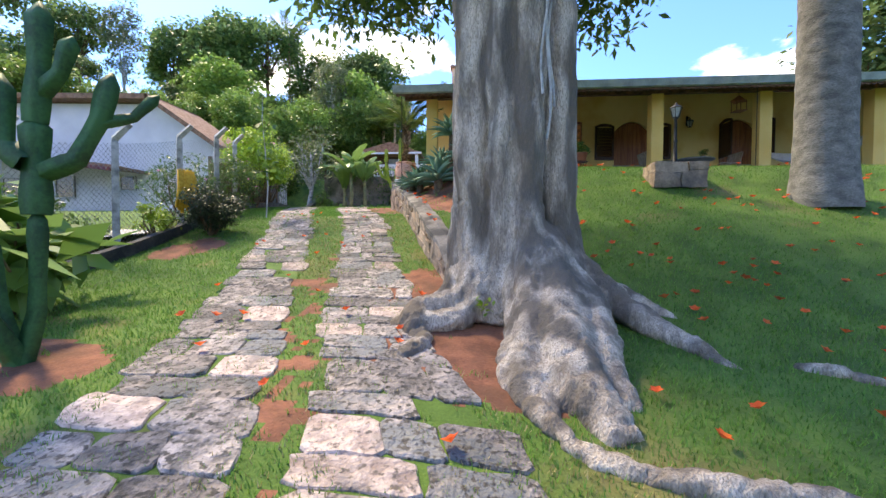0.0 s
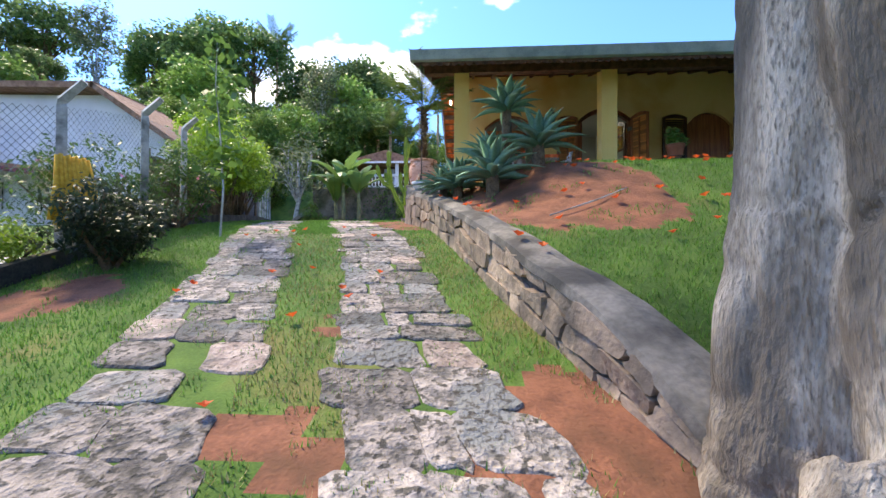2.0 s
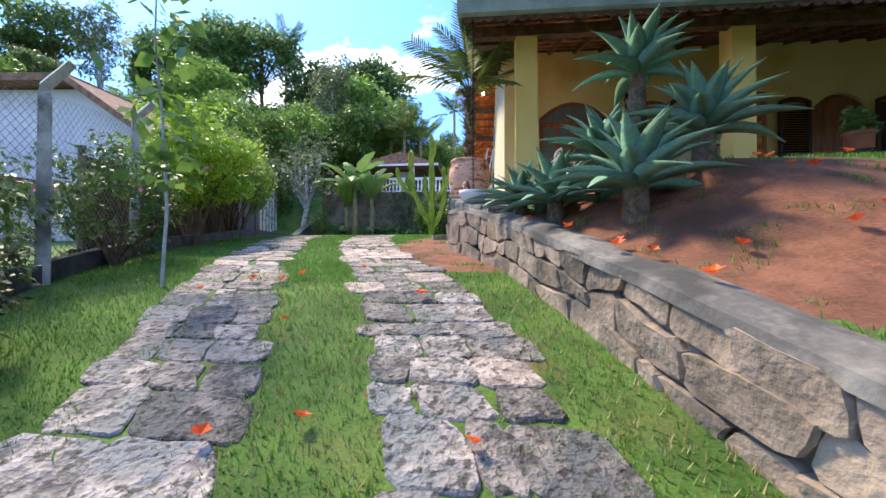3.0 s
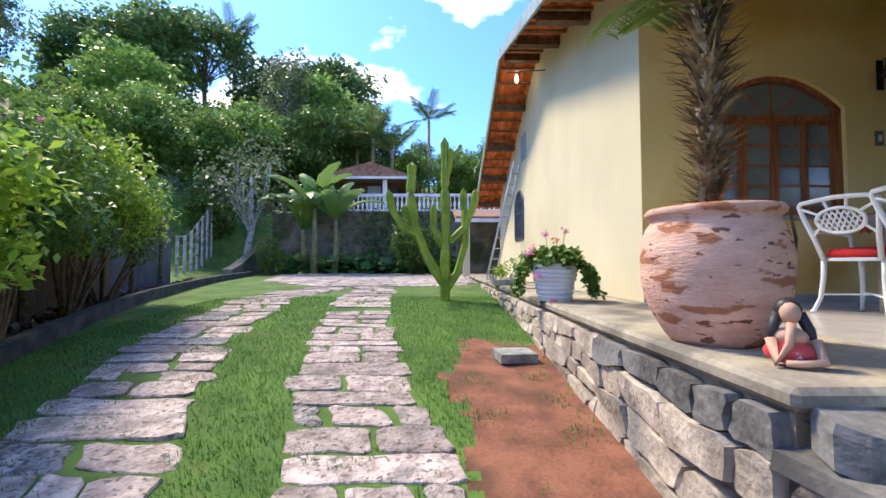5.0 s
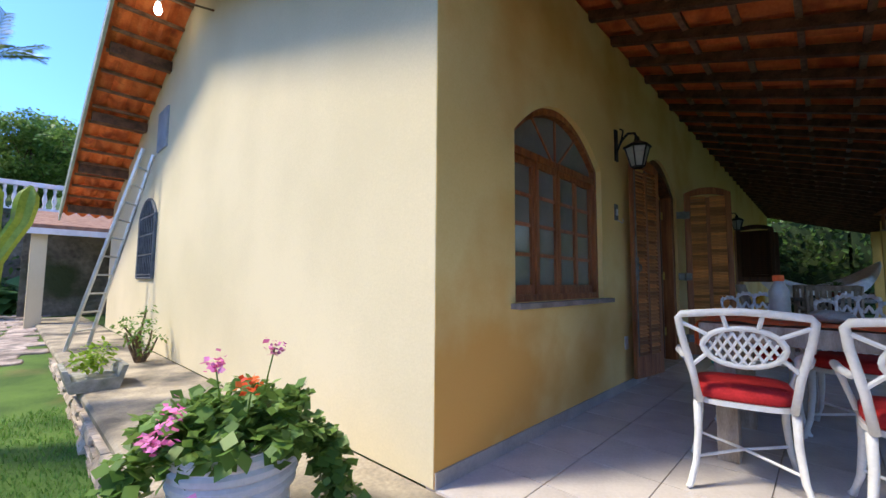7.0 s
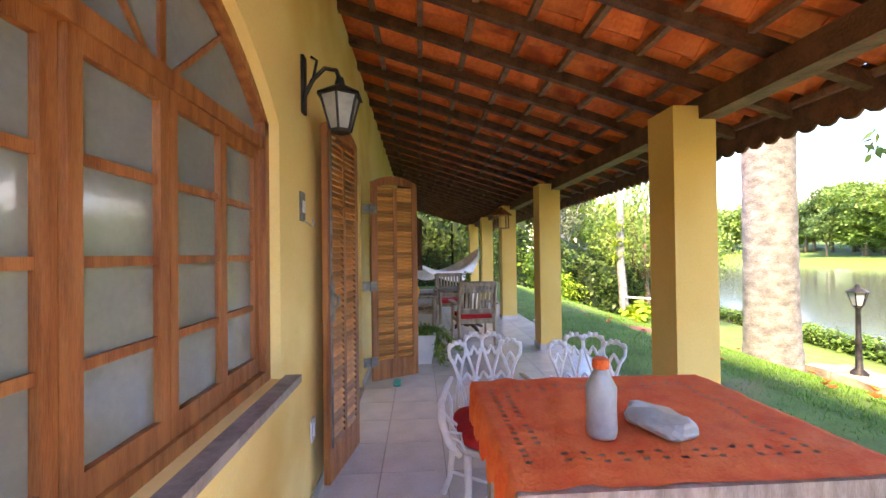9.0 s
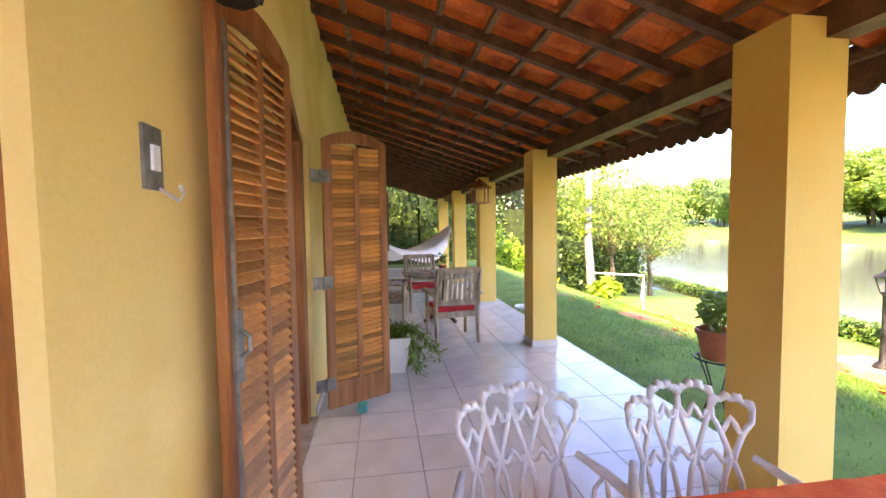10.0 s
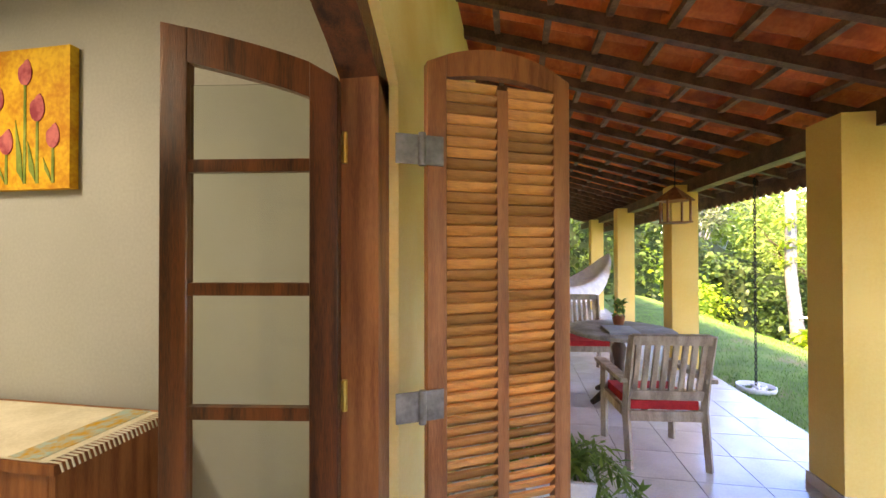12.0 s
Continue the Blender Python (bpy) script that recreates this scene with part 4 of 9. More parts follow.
def stone_piece(parent, name, outline, lift, height, material, rnd):
    """One stone over its outline: upright sides, a worn edge and a slightly uneven top; lift maps it into place."""
    cx, cy = sum(p[0] for p in outline) / len(outline), sum(p[1] for p in outline) / len(outline)
    tx, ty = rnd.uniform(-0.03, 0.03), rnd.uniform(-0.03, 0.03)
    verts, n = [], len(outline)
    for worn, h in ((0.0, -0.08), (0.0, height * 0.4), (0.009, height)):
        for x, y in outline:
            f = 1 - worn / (math.hypot(x - cx, y - cy) + 1e-6)
            px, py = cx + (x - cx) * f, cy + (y - cy) * f
            verts.append(lift(px, py, h + ((px - cx) * tx + (py - cy) * ty + rnd.uniform(-0.002, 0.002) if h > 0 else 0)))
    faces = [(r * n + k, r * n + (k + 1) % n, (r + 1) * n + (k + 1) % n, (r + 1) * n + k) for r in (0, 1) for k in range(n)]
    faces.append(tuple(2 * n + k for k in range(n)))
    o = new(name, cloud(name, verts, faces, material))
    o.parent = parent
    return o


M["ledge_rock"] = mat("pale ledge stone", (0.3, 0.24, 0.19), (0.58, 0.48, 0.38), 5, 0.9, 0.9, 30, stain=(0.17, 0.16, 0.145), stain_scale=1.8, rand=0.25, bump_dist=0.03)
M["dark_rock"] = mat("dark weathered rock", (0.07, 0.066, 0.062), (0.22, 0.205, 0.19), 3.5, 0.85, 0.8, 24, stain=(0.3, 0.285, 0.26), stain_scale=2.4, stain_lo=0.6, stain_hi=0.7, rand=0.3, bump_dist=0.03)


def stone_face(parent, line, z_lo, z_hi, seed, rows, material):
    """A wall face of fitted stones along a plan line, from z_lo to z_hi, proud of the mortar behind."""
    rnd = random.Random(seed)
    pts = [Vector((x, y, 0)) for x, y in line]
    cum = [0]
    for a, b in zip(pts, pts[1:]):
        cum.append(cum[-1] + (b - a).length)

    def lift(s, t, h):
        s = min(max(s, 0), cum[-1])
        i = 0
        while i < len(pts) - 2 and s > cum[i + 1]:
            i += 1
        p = pts[i].lerp(pts[i + 1], (s - cum[i]) / (cum[i + 1] - cum[i]))
        d = (pts[i + 1] - pts[i]).normalized()
        lo, hi = z_lo(p.x, p.y) - 0.05, z_hi(p.x, p.y) - 0.045
        return (p.x - d.y * h, p.y + d.x * h, lo + (hi - lo) * t / rows)
    edge = [[rnd.uniform(-0.3, 0.3) if 0 < r < rows else 0 for k in range(200)] for r in range(rows + 1)]

    def level(r, s):
        k = int(s / 0.22)
        return r + edge[r][min(k, 199)]
    for r in range(rows):
        s, lean = -0.02, 0.0
        while s < cum[-1] - 0.05:
            w = rnd.uniform(0.16, 0.5)
            e = min(s + w, cum[-1])
            j0, j1 = lean, rnd.uniform(-0.09, 0.09)
            quad = [(s, level(r, s)), (e, level(r, e)), (e + j1, level(r + 1, e)), (s + j0, level(r + 1, s))]
            quad = [(a, b * 0.16) for a, b in quad]
            out = [(a, b / 0.16) for a, b in cell_outline(quad, 0.008, rnd, 0.016)]
            stone_piece(parent, "stone", out, lift, 0.03 + rnd.uniform(0, 0.025), material(lift((s + e) / 2, r + 0.5, 0)), rnd)
            s, lean = e, j1


def wall_top(y):
    """Top of the retaining wall along the drive."""
    return lerp(y, WALLTOP)


rw = empty("retaining_wall", "sloping rough stone retaining wall with a worn cement top", "retaining wall", kind="structure")
line = [(wall_x(-9.3 + 0.33 * i), -9.3 + 0.33 * i) for i in range(21)]
verts, faces = [], []
for x, y in line:
    zt, zl, zr = wall_top(y), ground(x - 0.3, y) - 0.3, ground(x + 0.9, y) - 0.3
    j = 0.04 * noise.noise(Vector((x * 3, y * 3, 1)))
    for p in ((x + 0.02, y, zl), (x + 0.02, y, zt - 0.09), (x - 0.05 + j, y, zt - 0.07), (x - 0.04 + j, y, zt - 0.01), (x + 0.12, y, zt + 0.02 + j * 0.5), (x + 0.24, y, zt + 0.0 + j), (x + 0.29, y, zr)):
        verts.append(p)
for i in range(len(line) - 1):
    for k in range(6):
        a = i * 7 + k
        faces.append((a, a + 7, a + 8, a + 1))
faces.append((6, 5, 4, 3, 2, 1, 0))
o = new("core", cloud("core", verts, faces, M["cap"], False))
o.parent = rw
stone_face(rw, line, lambda x, y: ground(x - 0.3, y), lambda x, y: wall_top(y), 4, 3, lambda p: M["rock"])

lw = empty("ledge_wall", "rough stone wall carrying the terrace ledge", "ledge wall", kind="structure")
bm = bmesh.new()
box(bm, -0.9, -2.72, -1.3, -0.6, 13, -0.075)
part("core", bm, M["mortar"], lw)
stone_face(lw, [(-0.93, -2.7), (-0.93, 1.0), (-0.93, 6.5)], lambda x, y: ground(-1.4, y), lambda x, y: -0.055, 9, 4, lambda p: M["dark_rock"] if p[2] > -0.28 and p[1] < -1.2 else M["ledge_rock"])
# the sloping rock apron below the terrace's front edge
APRON = [(-4.1, -0.36), (-3.6, -0.3), (-3.1, -0.19), (-2.74, -0.09)]


def apron(x, y, h):
    return (x, y, lerp(y, APRON) - 0.1 * max(x - wall_x(y), 0) * (y + 2.7) * -0.3 + h)


verts, faces = [], []
for j in range(8):
    for i in range(10):
        y = -4.1 + 1.36 * j / 7
        verts.append(apron(wall_x(y) + 0.03 + 1.35 * i / 9, y, -0.015))
for j in range(7):
    for i in range(9):
        a = j * 10 + i
        faces.append((a, a + 1, a + 11, a + 10))
o = new("core", cloud("core", verts, faces, M["cap"]))
o.parent = lw
rnd = random.Random(8)
y = -4.05
while y < -2.8:
    l = rnd.uniform(0.22, 0.36)
    ye = min(y + l, -2.75)
    u = 0.0
    while u < 1.3:
        w = rnd.uniform(0.25, 0.6)
        q = [rnd.uniform(-0.06, 0.06) for _ in range(6)]
        quad = [(wall_x(y) + u + q[0] * (u > 0), y + q[1]), (wall_x(y) + u + w, y + q[2]), (wall_x(ye) + u + w, ye), (wall_x(ye) + u + q[3] * (u > 0), ye)]
        stone_piece(lw, "stone", cell_outline(quad, 0.01, rnd, 0.04), apron, rnd.uniform(0.015, 0.05), M["dark_rock"], rnd)
        u += w
    y = ye


# ---- drive stones ----
def build_drive():
    rnd = random.Random(21)

    def lift(x, y, h):
        return (x, y, ground(x, y) + h)
    for strip, side in ((R_STRIP, 1), (L_STRIP, -1)):
        drive = empty("drive_strip", "wheel strip of worn grey stone slabs set in grass", "driveway", kind="structure")
        y = -14.6
        while y < 6.4:
            upper = y > -4.4
            l = rnd.uniform(0.18, 0.44) if not upper else rnd.uniform(0.2, 0.36)
            half = lerp(y, [(-12, 0.54), (-10.6, 0.46), (-5, 0.45), (-2, 0.47), (6, 0.52)]) + (0.06 if side < 0 and y > -2 else 0)
            ye = y + l
            n = rnd.choice((2, 2, 3, 3)) if not upper else rnd.choice((1, 2, 2, 3))
            us = [-half + rnd.uniform(-0.07, 0.05)] + [(-1 + 2 * (k + 1) / n) * half + rnd.uniform(-0.1, 0.1) for k in range(n - 1)] + [half + rnd.uniform(-0.07, 0.07)]
            sk = rnd.uniform(-0.05, 0.05)
            gap = 0.004 if not upper else rnd.uniform(0.012, 0.03)
            for a, b in zip(us, us[1:]):
                if rnd.random() < (0.015 if not upper else 0.04):
                    continue
                ca, cb = lerp(y, strip), lerp(ye, strip)
                q = [rnd.uniform(-0.035, 0.035) for _ in range(6)]
                quad = [(ca + a, y + sk * a + q[0] * 0.5), (ca + b, y + sk * b + q[1] * 0.5), (cb + b + q[2], ye + sk * b + q[3] * 0.4), (cb + a + q[4], ye + sk * a + q[5] * 0.4)]
                dark = y < -4.4 and rnd.random() < 0.9 or rnd.random() < 0.12
                stone_piece(drive, "paving_stone", cell_outline(quad, gap, rnd, 0.022), lift, rnd.uniform(0.009, 0.02), M["paver"] if dark else M["paver_pink"], rnd)
            y = ye
    # the paved court beyond, joined
    verts, faces = [], []
    yy = 6.5
    while yy < 15.0:
        xx = lerp(yy, [(6.5, -5.4), (8.5, -7.5), (15, -9.3)])
        while xx < -1.2 - 0.1 * max(8 - yy, 0):
            w, l = rnd.uniform(0.4, 0.75), 0.42
            q = [rnd.uniform(-0.05, 0.05) for _ in range(4)]
            out = cell_outline([(xx, yy + q[0]), (xx + w, yy + q[1]), (xx + w + q[2], yy + l), (xx + q[3], yy + l)], 0.015, rnd, 0.03)
            b, n = len(verts), len(out)
            for f, h in ((1.0, -0.05), (1.0, 0.01), (0.95, 0.022)):
                cx, cy = sum(p[0] for p in out) / n, sum(p[1] for p in out) / n
                verts += [lift(cx + (px - cx) * f, cy + (py - cy) * f, h) for px, py in out]
            faces += [(b + r * n + k, b + r * n + (k + 1) % n, b + (r + 1) * n + (k + 1) % n, b + (r + 1) * n + k) for r in (0, 1) for k in range(n)]
            faces.append(tuple(b + 2 * n + k for k in range(n)))
            xx += w
        yy += 0.42
    o = new("court_paving", cloud("court_paving", verts, faces, M["paver_far"]))
    o.parent = drive
    o["kind"] = "stuff"


M["paver_far"] = mat("court stone", (0.26, 0.2, 0.175), (0.52, 0.43, 0.375), 5, 0.88, 0.8, 30, stain=(0.16, 0.145, 0.13), stain_scale=2.4, rand=0.25, island=True)
build_drive()


# ---- pots and ornaments on the terrace ----
pot = empty("clay_pot", "big round clay pot with flaking pink paint on the ledge", "plant pot", (-0.68, -2.02, 0.0))
pot.matrix_basis = pose(-0.68, -2.02, 0.0) @ Matrix.Diagonal((0.88, 0.88, 0.88, 1))
bm = bmesh.new()
lathe(bm, [(0, 0.0), (0.2, 0.0), (0.235, 0.03), (0.26, 0.07), (0.282, 0.105), (0.3, 0.14), (0.315, 0.175), (0.327, 0.21), (0.337, 0.245), (0.345, 0.28), (0.352, 0.315), (0.357, 0.35), (0.36, 0.385), (0.362, 0.42), (0.361, 0.455), (0.358, 0.49), (0.352, 0.54), (0.34, 0.585), (0.325, 0.63), (0.305, 0.66), (0.31, 0.675), (0.332, 0.69), (0.337, 0.71), (0.325, 0.73), (0.295, 0.735), (0.28, 0.72), (0.28, 0.66), (0, 0.66)], 64, wob=0.012)
for v in bm.verts:
    rr = math.hypot(v.co.x, v.co.y)
    if 0.04 < v.co.z < 0.64 and rr > 0.1:
        g = 1 + 0.012 * noise.noise(Vector((v.co.x * 3, v.co.y * 3, v.co.z * 40)))
        v.co.x, v.co.y = v.co.x * g, v.co.y * g
part("body", bm, M["clay"], pot, smooth=True)
bm = bmesh.new()
tube(bm, [(0.26 + 0.0, -0.22, 0.68), (0.27, -0.235, 0.55), (0.262, -0.225, 0.4), (0.235, -0.2, 0.24)], [0.006, 0.008, 0.007, 0.003], 5)
part("crack", bm, M["twig"], pot)
bm = bmesh.new()
lathe(bm, [(0, 0.675), (0.275, 0.672)], 32)
part("earth", bm, M["soil"], pot)


def frond(length, arch, width, seed, n=26):
    """A feather palm leaf: a curved rib with two rows of narrow leaflets."""
    rng = random.Random(seed)
    verts, faces = [], []
    for i in range(n):
        u = 0.18 + 0.82 * i / (n - 1)
        y, z = length * u, length * (arch * u - 0.75 * arch * 2 * u * u * 0.62)
        ll = width * (1 - 0.75 * abs(u - 0.45)) * rng.uniform(0.85, 1.1)
        for sgn in (-1, 1):
            b = len(verts)
            dx, dy, dz = sgn * ll * 0.78, ll * 0.55, -ll * rng.uniform(0.15, 0.45)
            w = 0.011 * length
            verts += [(0, y - w, z), (0, y + w, z), (dx * 0.6, y + dy * 0.6 + w, z + dz * 0.35), (dx, y + dy, z + dz), (dx * 0.6, y + dy * 0.6 - w, z + dz * 0.35)]
            faces.append((b, b + 1, b + 2, b + 3, b + 4))
    for i in range(8):
        u0, u1 = i / 8, (i + 1) / 8
        b = len(verts)
        f = lambda u: (length * u, length * (arch * u - 0.75 * arch * 2 * u * u * 0.62))
        (ya, za), (yb, zb) = f(u0), f(u1)
        r = 0.012 * length * (1 - 0.8 * u0)
        verts += [(-r, ya, za), (r, ya, za), (r * 0.9, yb, zb), (-r * 0.9, yb, zb)]
        faces.append((b, b + 1, b + 2, b + 3))
    return cloud("frond", verts, faces, M["frond"])


FRONDS = [frond(1.15, 0.42, 0.34, 1), frond(1.2, 0.15, 0.36, 2), frond(1.05, 0.7, 0.32, 3)]


def feather_palm(name, label, at, trunk_h, trunk_r, size, seed, fronds=16, husk=True, category="palm"):
    ob = empty(name, label, category, at)
    rnd = random.Random(seed)
    bm = bmesh.new()
    tube(bm, [(0, 0, -0.05), (0.01, 0, trunk_h * 0.5), (0, 0.01, trunk_h)], [trunk_r * 0.85, trunk_r, trunk_r * 1.05], 16)
    part("trunk", bm, M["husk"], ob, smooth=True)
    if husk:
        verts, faces = [], []
        for k in range(640):
            a, z = rnd.uniform(0, 2 * math.pi), rnd.uniform(0.02, trunk_h)
            l = rnd.uniform(0.04, 0.13) * (1 + z / trunk_h * 0.5)
            out = trunk_r * 0.92
            c, s = math.cos(a), math.sin(a)
            up = rnd.uniform(0.1, 0.9)
            b = len(verts)
            w = rnd.uniform(0.006, 0.022)
            verts += [(c * out - s * w, s * out + c * w, z), (c * out + s * w, s * out - c * w, z), (c * (out + l), s * (out + l), z + l * up)]
            faces.append((b, b + 1, b + 2))
        o = new("husk", cloud("husk", verts, faces, M["husk"]))
        o.parent = ob
    for k in range(fronds):
        o = new("frond", FRONDS[k % 3])
        o.parent = ob
        o.matrix_basis = pose(0, 0, trunk_h, 0, 0, k * 137.5) @ pose(0, trunk_r * 0.3, 0, rnd.uniform(-20, 8) if k in (6, 9, 12) else rnd.uniform(12, 62), rnd.uniform(-15, 15), 0) @ Matrix.Diagonal((size, size, size, 1))
    return ob


feather_palm("potted_palm", "young palm with a shaggy brown trunk in the clay pot", (-0.68, -2.02, 0.6), 1.15, 0.06, 0.95, 5, 15)

M["skin"] = mat("painted clay skin", (0.55, 0.3, 0.2), (0.65, 0.38, 0.27), 6, 0.6, 0.1, 40)
M["dress"] = mat("red painted dress", (0.6, 0.05, 0.06), (0.75, 0.1, 0.1), 6, 0.5, 0.1, 40, stain=(0.85, 0.82, 0.8), stain_scale=22, stain_lo=0.62, stain_hi=0.66)
M["hair"] = mat("black paint", (0.012, 0.012, 0.015), (0.04, 0.04, 0.045), 8, 0.5, 0.1, 40)


def figurine():
    """A small painted clay bust leaning on its elbow, one mesh."""
    bm = bmesh.new()

    def blob(c, r, mi, sq=(1, 1, 1)):
        before = set(bm.faces)
        bmesh.ops.create_icosphere(bm, subdivisions=2, radius=1, matrix=Matrix.Translation(c) @ Matrix.Diagonal((r * sq[0], r * sq[1], r * sq[2], 1)))
        for f in set(bm.faces) - before:
            f.material_index, f.smooth = mi, True

    def limb(pts, r, mi):
        before = set(bm.faces)
        tube(bm, pts, r, 8)
        for f in set(bm.faces) - before:
            f.material_index, f.smooth = mi, True
    blob((0, 0, 0.06), 0.1, 1, (1.1, 0.62, 0.6))
    blob((0, 0.0, 0.13), 0.065, 0, (1.15, 0.7, 0.7))
    blob((0, -0.005, 0.24), 0.048, 0, (0.92, 0.95, 1.15))
    blob((0, 0.02, 0.255), 0.056, 2, (1.0, 0.85, 1.05))
    limb([(-0.04, 0.01, 0.24), (-0.07, 0.0, 0.16), (-0.075, -0.01, 0.1)], [0.025, 0.022, 0.01], 2)
    limb([(0.04, 0.01, 0.24), (0.075, 0.0, 0.16), (0.09, -0.01, 0.1)], [0.025, 0.022, 0.01], 2)
    limb([(-0.08, -0.02, 0.12), (-0.07, -0.07, 0.02), (-0.02, -0.06, 0.1), (-0.005, -0.045, 0.2)], [0.024, 0.022, 0.018, 0.02], 0)
    limb([(0.09, -0.02, 0.12), (0.1, -0.07, 0.03), (0.02, -0.085, 0.02), (-0.04, -0.08, 0.02)], [0.024, 0.022, 0.018, 0.016], 0)
    me = finish(bm, "figurine", M["skin"])
    me.materials.append(M["dress"])
    me.materials.append(M["hair"])
    return me


ob = tagged(new("figurine", figurine()), "small painted clay bust resting on its elbow", "figurine")
ob.matrix_basis = pose(-0.72, -2.5, 0.005, 0, 0, -25) @ Matrix.Diagonal((0.78, 0.78, 0.78, 1))

bowl = empty("hanging_bowl", "white bowl of pebbles hung on a black chain", "hanging planter", (-0.6, -3.08, -0.16))
bm = bmesh.new()
lathe(bm, [(0, 0), (0.08, 0.005), (0.15, 0.05), (0.185, 0.12), (0.19, 0.16), (0.178, 0.16), (0.165, 0.11), (0, 0.09)], 32)
part("bowl", bm, M["white"], bowl, smooth=True)
rnd = random.Random(2)
for k in range(16):
    bm = bmesh.new()
    a, r = rnd.uniform(0, 6.28), rnd.uniform(0, 0.12)
    bmesh.ops.create_icosphere(bm, subdivisions=1, radius=0.035, matrix=pose(r * math.cos(a), r * math.sin(a), 0.13, rnd.uniform(0, 90), rnd.uniform(0, 90), 0) @ Matrix.Diagonal((1.2, 0.9, 0.7, 1)))
    part("pebble", bm, M["white"], bowl, smooth=True)
lm = bmesh.new()
tube(lm, [(0.012 * math.cos(t), 0, 0.026 * math.sin(t)) for t in [2 * math.pi * k / 10 for k in range(10)]], 0.0045, 6, closed=True)
link = finish(lm, "chain_link", M["iron"], True)
for k in range(63):
    o = new("chain_link", link)
    o.parent = bowl
    o.matrix_basis = pose(0, 0, 0.15 + k * 0.0375, 0, 0, 90 * (k % 2) + 8 * math.sin(k))

gp = empty("geranium_pot", "ribbed white pot overflowing with pink geraniums", "flower pot", (-0.8, 0.28, 0.0))
bm = bmesh.new()
prof = [(0, 0), (0.165, 0)]
for i in range(8):
    z = 0.02 + i * 0.045
    r = 0.172 + 0.062 * min(z / 0.3, 1)
    if 2 < i < 4:
        prof += [(r - 0.006, z), (r - 0.006, z + 0.04)]
    else:
        prof += [(r - 0.008, z), (r + 0.006, z + 0.012), (r + 0.007, z + 0.03), (r - 0.008, z + 0.042)]
prof += [(0.235, 0.385), (0.215, 0.385), (0.21, 0.34), (0, 0.34)]
lathe(bm, prof, 40)
part("pot", bm, M["white"], gp, smooth=False)
rng = np.random.default_rng(4)


def geranium(parent, n, at_r, z0, z1, rng, size=0.055, trail=True):
    cs = []
    for k in range(60):
        a, r = rng.uniform(0, 6.28), at_r * math.sqrt(rng.uniform(0, 1))
        cs.append((r * math.cos(a), r * math.sin(a), z0 + (z1 - z0) * rng.uniform(0, 1) * (1 - 0.5 * (r / at_r) ** 2)))
    if trail:
        for a in (-0.6, -0.3, 2.9):
            for j in range(7):
                cs.append(((at_r + 0.05 + 0.01 * j) * math.cos(a + 0.05 * j), (at_r + 0.05) * math.sin(a), z0 - 0.045 * j))
    pts = clump_points(cs, 0.07, n // len(cs), rng)
    v, f = leaf_arrays(pts, size, rng, 0.1, 1.0)
    o = new("foliage", fast_mesh("foliage", v, f, M["leaf_ger"]))
    o.parent = parent
    return cs


M["leaf_ger"] = leaf_mat("geranium leaves", (0.08, 0.2, 0.03), (0.24, 0.4, 0.08), 0.5, 0.3)
geranium(gp, 2600, 0.27, 0.36, 0.56, rng)
for k, (x, y, z) in enumerate(((-0.12, -0.1, 0.68), (-0.26, -0.18, 0.56), (-0.31, -0.12, 0.47), (0.08, -0.12, 0.72), (-0.03, -0.2, 0.62), (-0.24, -0.22, 0.26), (-0.1, -0.3, 0.02), (-0.3, -0.2, 0.5))):
    bm = bmesh.new()
    tube(bm, [(x * 0.5, y * 0.5, min(z, 0.4)), (x, y, z)], 0.003, 5)
    part("stalk", bm, M["leaf_ger"], gp)
    pp = np.array([[x, y, z]]) + rng.normal(0, 0.018, (30, 3))
    v, f = leaf_arrays(pp, 0.024, rng, -0.2, 1.0)
    o = new("blossom", fast_mesh("blossom", v, f, M["pink"] if k != 4 else M["petal"]))
    o.parent = gp

M["greystone"] = mat("grey cast stone", (0.22, 0.22, 0.2), (0.4, 0.4, 0.37), 6, 0.9, 0.5, 40, stain=(0.12, 0.13, 0.1), stain_scale=3)
pl = empty("stone_planter", "low grey stone trough with a small green plant", "planter", (-0.85, 3.55, 0.0))
bm = bmesh.new()
prism(bm, [(-0.17, 0), (0.17, 0), (0.23, 0.2), (0.19, 0.2), (0.16, 0.1), (-0.16, 0.1), (-0.19, 0.2), (-0.23, 0.2)], -0.24, 0.24, "y")
part("trough", bm, M["greystone"], pl)
v, f = leaf_arrays(clump_points([(0, 0, 0.22), (0.05, 0.1, 0.3), (-0.05, -0.1, 0.25)], 0.14, 90, rng), 0.07, rng, 0)
o = new("foliage", fast_mesh("foliage", v, f, M["leaf_lime"]))
o.parent = pl
bush("potted_shrub", (-0.3, 4.6, 0.0), 0.25, 0.25, 0.75, M["leaf_ger"], "straggly little shrub against the gable wall", 300, 0.06, 14, 8)
slab = bmesh.new()
box(slab, -0.24, -0.17, -0.06, 0.24, 0.17, 0.05)
ob = solid("stepping_block", slab, M["greystone"], "loose grey concrete block lying on the red soil", "block", bevel=0.012)
ob.matrix_basis = pose(-1.3, -0.12, ground(-1.3, -0.12) + 0.05, 3, 2, 12) @ Matrix.Diagonal((0.75, 0.75, 0.75, 1))

